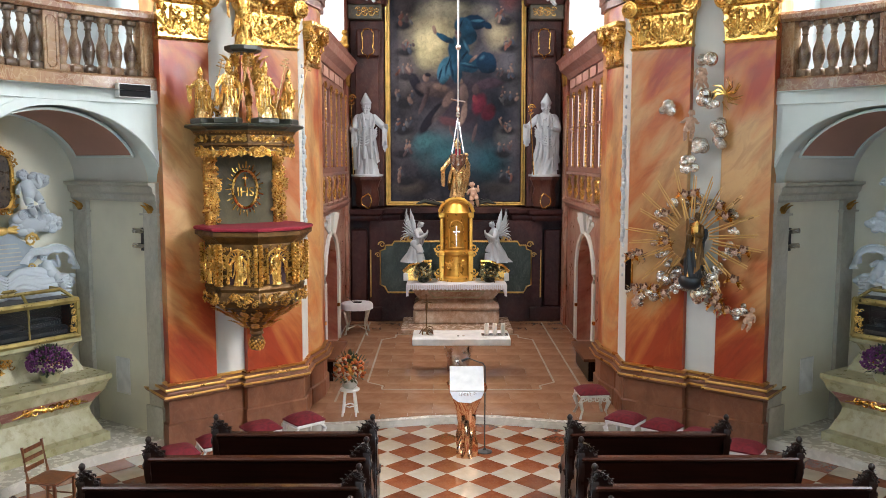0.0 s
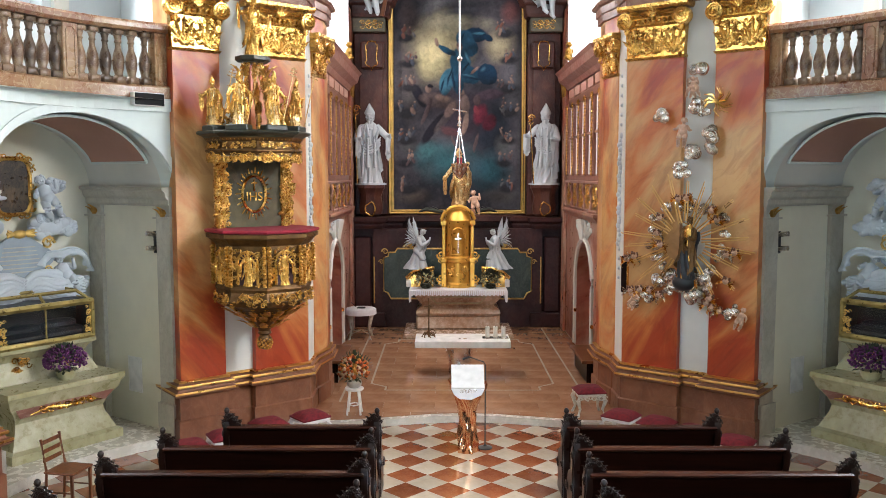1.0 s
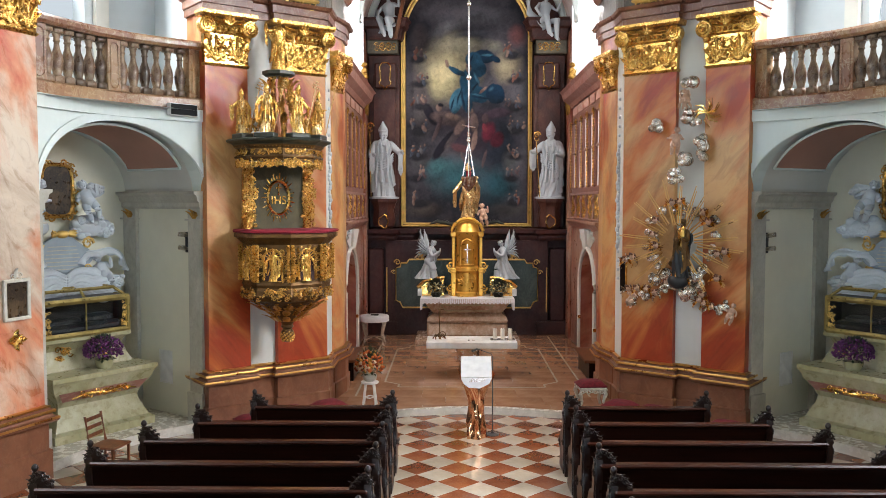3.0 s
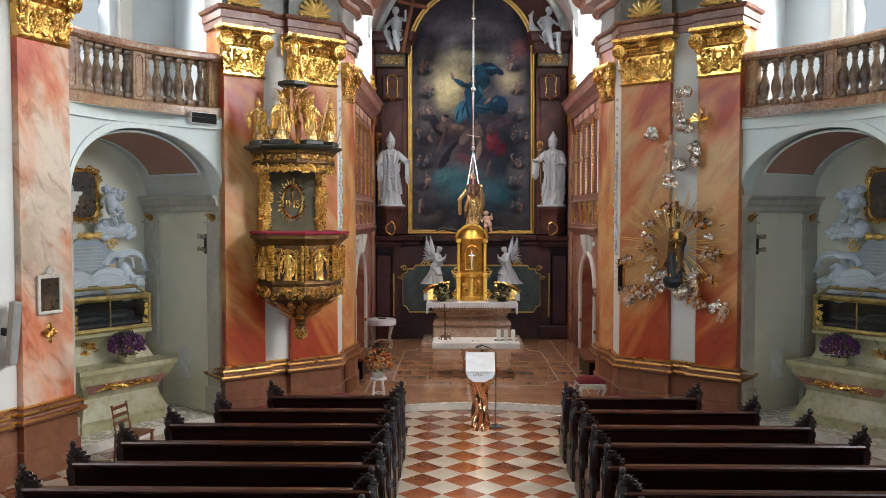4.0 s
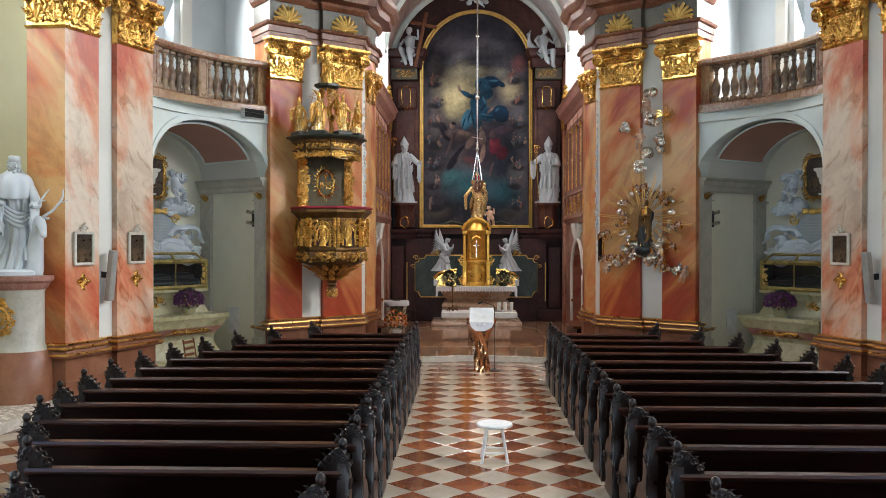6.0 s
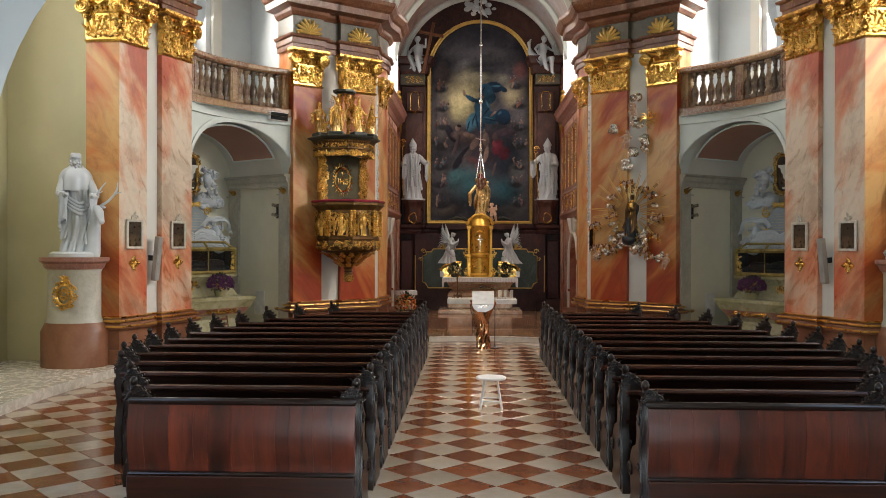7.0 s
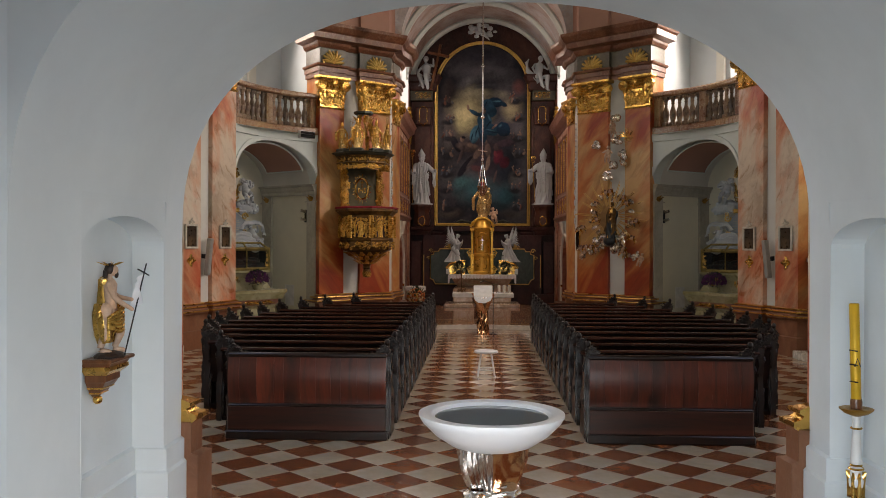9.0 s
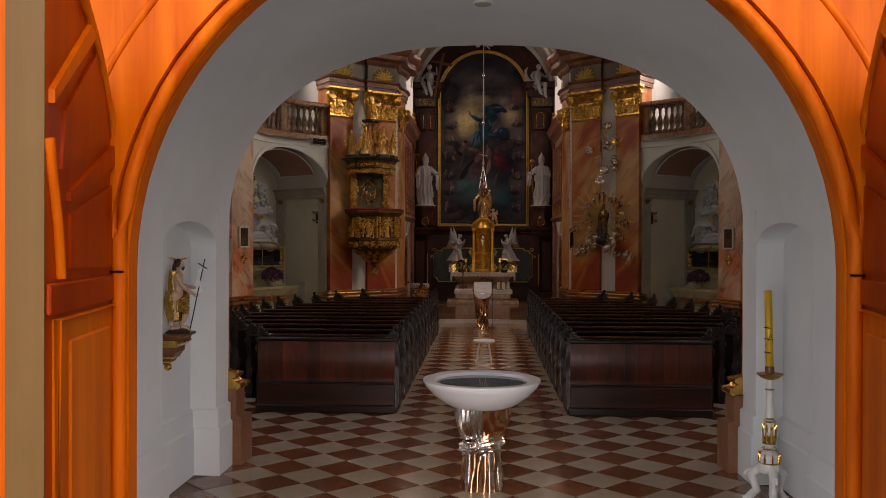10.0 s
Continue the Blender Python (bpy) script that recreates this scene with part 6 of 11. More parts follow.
ret = thing("high_altar_retable", (0, 22.4, CHANCEL_Z), "dark brown marble retable with pilasters and consoles behind the altar", "retable")
for sx in (-1, 1):
    base = Shape().box(1.55, 2.78, 21.9, 22.58, CHANCEL_Z, 2.75, 0.03).box(1.9, 2.76, 21.55, 22.0, CHANCEL_Z, 0.5, 0.03)
    base.box(2.28, 2.7, 21.62, 21.95, 0.5, 2.5, 0.04)
    part("lower_wall", mirror(base, sx), M_BROWND, ret)
    vol = Shape()
    for q in range(4):
        curl(vol, (1.62, 21.9 - 0.02 * q, 2.35), (1, 0, 0), (0, 0, 1), 0.22, 1.6, -1, 0.25, 0, 18)
    part("volute", mirror(vol, sx), M_BROWND, ret, "", 50)
    path = [(1.35, 22.5), (1.5, 21.85), (1.95, 21.75), (2.0, 21.5), (2.65, 21.5), (2.78, 21.7)]
    part("lower_cornice", mirror(Shape().sweep(path, [(-0.3, 2.72), (0.02, 2.72), (0.06, 2.8), (0.06, 2.86), (0.14, 2.92), (0.16, 3.02), (-0.3, 3.04)]), sx), M_BROWND, ret)
    part("console", mirror(Shape().lathe([(0.2, 3.04), (0.3, 3.1), (0.33, 3.3), (0.28, 3.55), (0.34, 3.72), (0.38, 3.78), (0.38, 3.86)], 8, Matrix.Translation((2.27, 21.75, 0)), 1, 1, math.pi / 8), sx), M_BROWN, ret, "dark marble statue console", 30)
    car = Shape().tube([(2.27 + 0.13 * math.cos(a), 21.42, 3.24 + 0.17 * math.sin(a) * (1 + 0.2 * math.cos(3 * a))) for a in np.linspace(0, 2 * math.pi, 17)], 0.018, 6)
    part("gilded_cartouche", mirror(car, sx), M_GOLDP, ret, "gilded outline on the console", 50)
    part("tall_pilaster", mirror(Shape().box(1.86, 2.74, 22.2, 22.56, 3.04, 7.85, 0.03).box(1.98, 2.6, 22.1, 22.2, 3.2, 7.3, 0.02), sx), M_BROWN, ret)
    blk = Shape().box(1.95, 2.55, 21.95, 22.2, 6.9, 7.6, 0.04)
    part("pilaster_block", mirror(blk, sx), M_BROWN, ret)
    rib = Shape().tube([(x, 21.93, z) for x, z in ((2.1, 7.5), (2.13, 7.52), (2.15, 7.58), (2.25, 7.6), (2.35, 7.58), (2.37, 7.52), (2.4, 7.5), (2.38, 7.1), (2.42, 7.06), (2.38, 6.98), (2.3, 6.95), (2.25, 6.84), (2.2, 6.95), (2.12, 6.98), (2.08, 7.06), (2.12, 7.1), (2.1, 7.5))], 0.016, 6)
    part("gilded_cartouche", mirror(rib, sx), M_GOLDP, ret, "gilded outline on the pilaster", 50)
    cap = Shape().box(1.9, 2.76, 22.0, 22.56, 7.85, 8.22, 0.02)
    part("frieze_block", mirror(cap, sx), M_FRIEZE, ret, "olive marble block with gilded scrolls")
    orn = Shape()
    for k, (x, z) in enumerate(((2.08, 8.04), (2.25, 8.04), (2.42, 8.04))):
        for sgn in (-1, 1):
            curl(orn, (x + sgn * 0.07, 21.985, z + 0.05), (1, 0, 0), (0, 0, 1), 0.07, 1.3, sgn, 0.14)
            curl(orn, (x + sgn * 0.06, 21.985, z - 0.06), (1, 0, 0), (0, 0, 1), 0.06, 1.3, -sgn, 0.14)
    part("gilded_scrolls", mirror(orn, sx), M_GOLDP, ret, "", 50)
    path = [(1.8, 22.5), (1.85, 21.95), (2.7, 21.95), (2.78, 22.1)]
    part("upper_cornice", mirror(Shape().sweep(path, [(-0.2, 8.22), (0.02, 8.22), (0.06, 8.3), (0.08, 8.5), (0.16, 8.56), (0.2, 8.7), (0.26, 8.78), (-0.2, 8.8)]), sx), M_BROWN, ret)
    part("shelf_rail", mirror(Shape().box(0.0, 1.6, 22.3, 22.55, 2.85, 3.05, 0.03), sx), M_BROWN, ret)
    gp = [(0.2, 0.88), (0.2, 2.2), (1.58, 2.2), (1.64, 2.1), (1.8, 2.1), (1.82, 2.0), (1.94, 1.96), (1.94, 1.08), (1.83, 1.03), (1.75, 0.88)]
    part("green_panel", mirror(Shape().prism(gp, 21.56, 21.6), sx), M_GREEN, ret, "dark green marble panel with a gilded border")
    part("panel_backing", mirror(Shape().box(0.0, 2.22, 21.6, 22.0, CHANCEL_Z, 2.72, 0.01), sx), M_BROWND, ret)
    ring = [(x, 21.55, z) for x, z in gp[1:] + gp[:1]]
    gb = Shape().tube(ring, 0.024, 6)
    for x, z, r in ((1.9, 2.12, 0.09), (2.0, 1.85, 0.07), (1.22, 2.26, 0.08), (1.36, 2.25, 0.06), (1.08, 2.25, 0.06)):
        curl(gb, (x, 21.54, z), (1, 0, 0), (0, 0, 1), r, 1.3, 1 if x > 1.2 else -1, 0.18)
    for a in (-0.7, -0.3, 0.1, 0.5):
        leaf(gb, (1.22, 21.55, 2.24), (1, 0, 0), (math.sin(a), 0, math.cos(a)), (0, -1, 0), 0.07, 0.22, 0.2)
    part("gilded_border", mirror(gb, sx), M_SHELL, ret, "gilded border with leaf scrolls", 50)
    part("gilded_line", mirror(Shape().tube([(2.19, 21.58, 0.75), (2.19, 21.58, 1.98)], 0.018, 6), sx), M_SHELL, ret)

# statues on the retable
for sx in (-1, 1):
    st = saint(1.86, 11 + sx, ((0.2, -0.16, 0.66), (-0.14, -0.16, 0.6)) if sx < 0 else ((0.1, -0.18, 0.6), (-0.21, -0.15, 0.66)), "mitre", sx, 18 * sx)
    st.lathe([(0.36, 0.0), (0.36, 0.05), (0.3, 0.06)], 6, Matrix.Translation((0, 0, -0.06)))
    ob = part("bishop_statue", st, M_STUCCO, None, "", 60)
    ob.matrix_basis = pose(sx * 2.27, 21.72, 3.92, 0, 0, -sx * 14) @ Matrix.Diagonal((1.15, 1.0, 1, 1))
    tagged(ob, "white stucco statue of a bishop on a dark console", "statue", "bishop statues")
    cro = thing("bishop_staff", (sx * 2.27 + (-0.36 if sx < 0 else -0.4), 21.45, 3.9), "thin gilded crozier leaning at the white bishop statue", "staff")
    b = Shape().tube([(0.1 if sx > 0 else 0.03, 0, 0), (0, 0, 1.75 if sx < 0 else 1.5)], 0.014, 6)
    local(cro, "shaft", b, M_GOLDP)
    c = Shape()
    curl(c, (0.02, 0, 1.92 if sx < 0 else 1.68), (1, 0, 0), (0, 0, 1), 0.1, 1.5, 1, 0.2)
    curl(c, (0.0, 0.01, 1.82 if sx < 0 else 1.58), (1, 0, 0), (0, 0, 1), 0.07, 1.2, -1, 0.2)
    local(cro, "crook", c, M_GOLDP, "", 50)
    an = Shape()  # seated, one leg hanging, drapery blown out behind
    an.tube([(0.1, -0.1, 0.55), (0.16, -0.42, 0.55), (0.2, -0.42, 0.1), (0.24, -0.5, 0.02)], [0.12, 0.1, 0.065, 0.04], 10)
    an.tube([(-0.1, -0.1, 0.55), (-0.14, -0.36, 0.62), (-0.02, -0.4, 0.2), (0.04, -0.48, 0.1)], [0.12, 0.1, 0.065, 0.04], 10)
    an.lathe([(0.16, 0.42), (0.19, 0.52), (0.17, 0.62), (0.14, 0.74), (0.17, 0.9), (0.19, 1.0), (0.14, 1.08), (0.055, 1.12), (0.05, 1.18)], 18, None, 1.0, 0.75, 0, 0.04, 7)
    an.ball((0.02, -0.04, 1.26), 0.1, 12, None, (0.85, 0.95, 1.15)).ball((0.02, 0.0, 1.3), 0.105, 12)
    an.tube([(0.17, 0, 1.02), (0.34, -0.06, 0.92), (0.4, -0.14, 1.2)], [0.06, 0.05, 0.03], 8)
    an.tube([(-0.17, 0, 1.02), (-0.32, -0.08, 0.86), (-0.26, -0.2, 0.66)], [0.06, 0.05, 0.03], 8)
    an.sheet(lambda u, v: (-0.25 + 0.5 * u + 0.05 * math.sin(9 * v), 0.1 - 0.45 * v + 0.04 * math.sin(14 * u), 0.7 - 0.42 * v + 0.05 * math.sin(11 * u + 4 * v)), 18, 10)
    an.tube([(-0.2, 0.05, 0.6), (-0.42, 0.1, 0.75), (-0.5, 0.1, 1.05), (-0.42, 0.1, 1.2)], [0.1, 0.1, 0.07, 0.02], 8)
    ob = part("angel_statue", an, M_STUCCO, None, "", 60)
    ob.matrix_basis = pose(sx * 2.05, 21.95, 8.14, 0, sx * 6, sx * 25)
    tagged(ob, "white stucco angel seated on the retable cornice", "statue", "angels on the retable")
cross = thing("wooden_cross", (-1.95, 21.7, 8.2), "plain brown wooden cross held by a white angel", "cross")
local(cross, "upright", Shape().box(-0.05, 0.05, -0.04, 0.04, 0, 1.75, 0.008, Matrix.Rotation(radians(12), 4, "Y")), M_CHAIR)
local(cross, "crossbar", Shape().box(-0.42, 0.42, -0.045, 0.035, 1.3, 1.4, 0.008, Matrix.Rotation(radians(12), 4, "Y")), M_CHAIR)
cl = Shape()
clouds(cl, [((-0.35, 0, 0.05), 0.2), ((0, 0, 0.15), 0.22), ((0.35, 0, 0.0), 0.2), ((0.15, 0, -0.15), 0.18), ((-0.15, 0, -0.1), 0.16)], random.Random(5), 6)
cl.tube([(0, -0.1, 0), (0.1, -0.2, -0.2), (0.25, -0.15, -0.35)], [0.06, 0.07, 0.01], 6)
ob = part("stucco_clouds", cl, M_STUCCO, None, "", 60)
ob.matrix_basis = pose(0, 21.6, 10.35)
tagged(ob, "white stucco clouds with a dove above the painting", "stucco")

# sanctuary lamp on its long cord
lamp = thing("sanctuary_lamp", (0, 19.0, 4.2), "silver hanging sanctuary lamp with red glass on a long cord", "lamp")
part("cord", Shape().tube([(0, 19.0, 5.25), (0, 19.0, 11.06)], 0.022, 6), M_STEEL, lamp, "bright silvery cord")
for k in range(3):
    a = 2 * math.pi * k / 3 + 0.5
    part("chain", Shape().tube([(0, 19.0, 5.25), (0.16 * math.cos(a), 19 + 0.16 * math.sin(a), 4.38)], 0.019, 6), M_STEEL, lamp)
part("bowl", Shape().lathe([(0.02, 4.02), (0.07, 4.08), (0.16, 4.2), (0.18, 4.32), (0.2, 4.38), (0.16, 4.38), (0.1, 4.3)], 14, Matrix.Translation((0, 19, 0))), M_STEEL, lamp, "", 50)
part("red_glass", Shape().lathe([(0.05, 4.36), (0.065, 4.45), (0.06, 4.52)], 12, Matrix.Translation((0, 19, 0))), M_RED, lamp, "small red glass", 50)
part("collar", Shape().lathe([(0.02, 5.2), (0.06, 5.24), (0.03, 5.34), (0.05, 5.4), (0.015, 5.5)], 10, Matrix.Translation((0, 19, 0))), M_STEEL, lamp, "", 50)
part("cross_piece", Shape().tube([(-0.16, 19, 5.62), (0.16, 19, 5.56)], 0.02, 6).ball((0, 19, 6.75), 0.07, 8).ball((0, 19, 8.5), 0.06, 8), M_STEEL, lamp, "", 50)

# ---- high altar ----
alt = thing("high_altar", (0, 20.9, CHANCEL_Z), "brown veined marble altar with stepped base and white cloth edge", "altar")
part("step", Shape().box(-1.35, 1.35, 19.9, 21.55, CHANCEL_Z, 0.24, 0.02), M_ALTAR, alt, "low marble altar step")
part("base", Shape().box(-1.06, 1.06, 20.5, 21.55, 0.24, 0.62, 0.05), M_ALTAR, alt)
st = Shape()
lv = [(1.02, 20.5, 0.6), (1.06, 20.46, 0.66), (1.04, 20.48, 0.74), (0.97, 20.55, 0.8), (0.9, 20.62, 0.85), (0.92, 20.6, 0.88), (1.0, 20.52, 0.98), (1.08, 20.46, 1.1), (1.1, 20.44, 1.14)]
for (h0, y0, z0), (h1, y1, z1) in zip(lv, lv[1:]):
    st.add([(-h0, y0, z0), (h0, y0, z0), (h0, 21.55, z0), (-h0, 21.55, z0), (-h1, y1, z1), (h1, y1, z1), (h1, 21.55, z1), (-h1, 21.55, z1)], [(0, 1, 5, 4), (1, 2, 6, 5), (3, 0, 4, 7), (2, 3, 7, 6)])
part("antependium", st, M_ALTAR, alt, "curved marble altar front", 40)
fp_ = Shape().tube([(-0.55, 20.5, 0.92), (0.55, 20.5, 0.92), (0.7, 20.46, 1.08), (-0.7, 20.46, 1.08), (-0.55, 20.5, 0.92)], 0.016, 6)
part("front_frame", fp_, M_TOMB, alt, "olive moulded frame on the altar front", 50)
part("table_slab", Shape().box(-1.2, 1.2, 20.36, 21.55, 1.14, 1.25, 0.03), M_ALTAR, alt)
cloth = Shape().box(-1.22, 1.22, 20.34, 21.5, 1.25, 1.265, 0.004)
for i in range(48):
    x = -1.2 + 2.4 * i / 47
    cloth.box(x - 0.022, x + 0.022, 20.335, 20.345, 1.14 - 0.02 * (i % 2), 1.262)
for sx in (-1, 1):
    cloth.box(sx * 1.215 - 0.01, sx * 1.215 + 0.01, 20.4, 21.4, 0.95, 1.26)
    cloth.box(sx * 1.2 - 0.03, sx * 1.2 + 0.03, 20.325, 20.34, 0.98, 1.26)
lc = part("altar_cloth", cloth, M_LINEN)
tagged(lc, "white lace-edged cloth lying on the high altar", "altar cloth")
tab = thing("tabernacle", (0, 21.1, 1.27), "tall gilded domed tabernacle with a cross on its door", "tabernacle")
part("drum", Shape().lathe([(0.42, 1.27), (0.42, 1.36), (0.36, 1.4), (0.36, 1.9), (0.41, 1.95), (0.41, 2.02), (0.35, 2.06), (0.35, 2.82), (0.4, 2.88), (0.42, 2.98), (0.38, 3.02), (0.34, 3.15), (0.2, 3.3), (0.05, 3.36)], 24, Matrix.Translation((0, 21.05, 0))), M_TABER, tab, "", 40)
for sx in (-1, 1):
    q = Shape().box(0.34, 0.48, 20.82, 21.1, 1.27, 1.95, 0.02).box(0.36, 0.46, 20.86, 21.05, 2.02, 2.85, 0.02).box(0.33, 0.5, 20.8, 21.1, 1.9, 2.02, 0.02).box(0.33, 0.5, 20.8, 21.1, 2.85, 2.98, 0.02)
    for z in (2.1, 1.5):
        curl(q, (0.5, 20.85, z), (1, 0, 0), (0, 0, 1), 0.12, 1.4, -1, 0.22)
        curl(q, (0.5, 20.85, z - 0.17), (1, 0, 0), (0, 0, 1), 0.07, 1.4, 1, 0.22)
    part("side_pillar", mirror(q, sx), M_TABER, tab, "", 40)
dr = Shape().tube([(x * 0.2, 20.7, z) for x, z in [(-1, 2.12), (-1, 2.6), (-0.7, 2.74), (0, 2.8), (0.7, 2.74), (1, 2.6), (1, 2.12), (-1, 2.12)]], 0.02, 6)
part("door_arch", dr, M_TABER, tab, "", 50)
part("door_cross", Shape().box(-0.018, 0.018, 20.67, 20.69, 2.15, 2.66, 0.004).box(-0.1, 0.1, 20.67, 20.69, 2.5, 2.535, 0.004), M_SILVER, tab, "shining cross on the tabernacle door")
part("pediment", Shape().tube([(-0.48, 20.78, 3.0), (-0.4, 20.76, 3.16), (-0.2, 20.74, 3.3), (0, 20.73, 3.34), (0.2, 20.74, 3.3), (0.4, 20.76, 3.16), (0.48, 20.78, 3.0)], 0.05, 8), M_TABER, tab, "", 50)
tab.matrix_basis = tab.matrix_basis @ Matrix.Diagonal((0.88, 0.88, 1.0, 1.0))
po = Shape()
scatter_curls(po, flat(-0.3, 0.3, 1.42, 1.88, 20.7), 10, 0.05, 0.09, random.Random(9))
part("panel_relief", po, M_TABER, tab, "", 50)
ma = saint(1.3, 31, ((0.2, -0.16, 0.62), (-0.3, -0.12, 0.5)), "hair", 1, -12)
ma.ball((0.2, -0.2, 0.92), 0.075, 10).ball((0.22, -0.22, 1.04), 0.055, 10).lathe([(0.09, 1.25), (0.1, 1.3), (0.06, 1.38), (0.02, 1.45)], 10)
ob = part("madonna_statue", ma, M_PALEGOLD, None, "", 60)
ob.matrix_basis = pose(0.02, 21.1, 3.36)
tagged(ob, "gilded standing Madonna statue on the tabernacle", "statue")
pu = putto(0.62, 4)
ob = part("putto", pu, M_SKIN, None, "", 60)
ob.matrix_basis = pose(0.48, 20.95, 3.12, 0, -10, -10)
tagged(ob, "flesh-coloured carved putto beside the tabernacle top", "statue")
wr = Shape()
for sx in (-1, 1):
    for k in range(9):
        leaf(wr, (sx * (0.42 + 0.07 * k), 21.25, 3.2 + 0.05 * math.sin(k)), (0, 1, 0), (sx * 0.8, -0.1, 0.5 - 0.12 * k), (0, -1, 0), 0.11, 0.22, 0.3)
    wr.tube([(sx * 0.3, 21.25, 3.15), (sx * 0.8, 21.2, 3.25), (sx * 1.0, 21.2, 3.18)], [0.05, 0.06, 0.02], 6)
ob = part("carved_scrollwork", wr, M_DARK, None, "", 60)
tagged(ob, "dark carved leaf scrollwork behind the tabernacle", "carving")
for sx in (-1, 1):
    an = kneeling_angel(1.08, 41 + sx)
    ob = part("angel_statue", an, M_STUCCO, None, "", 60)
    ob.matrix_basis = pose(sx * 0.98, 21.1, 1.72, 0, 0, -sx * 65)
    tagged(ob, "white kneeling angel with raised wings beside the tabernacle", "statue", "adoring angels")
    cs = thing("gilded_console", (sx * 0.95, 21.1, 1.27), "gilded curved console carrying a white angel", "console", "gilded consoles on the altar")
    c = Shape().prism([(sx * x, z) for x, z in [(0.62, 1.27), (1.28, 1.27), (1.28, 1.42), (1.22, 1.52), (1.05, 1.64), (0.8, 1.7), (0.62, 1.72)]], 20.95, 21.4)
    c.tube([(sx * 1.32, 20.92, 1.5), (sx * 1.15, 20.92, 1.65), (sx * 0.85, 20.92, 1.74), (sx * 0.6, 20.92, 1.76)], 0.05, 6)
    part("body", c, M_GOLDP, cs, "", 40)
    part("foot", Shape().box(sx * 1.2, sx * 1.32, 20.9, 21.1, 1.27, 1.46, 0.01), M_WPAINT, cs)
    fb = thing("flower_bowl", (sx * 0.82, 20.72, 1.27), "dark bowl with pale dried flowers on the altar", "flowers", "altar flower bowls")
    b = Shape()
    leaves(b, 0.24, 260, random.Random(50 + sx), 0.1, 0.85, 0.2)
    local(fb, "leaves", b, M_DARK)
    b = Shape()
    pot_plant(b, 0.23, 46, random.Random(60 + sx), 0.03, 0.85)
    fl = local(fb, "blossoms", b, M_TOMB, "small pale blossoms", 60)
    fl.location = (0, 0, 0.2)
    local(fb, "pot", Shape().lathe([(0.1, 0), (0.14, 0.06), (0.12, 0.12)], 12), M_DARK)

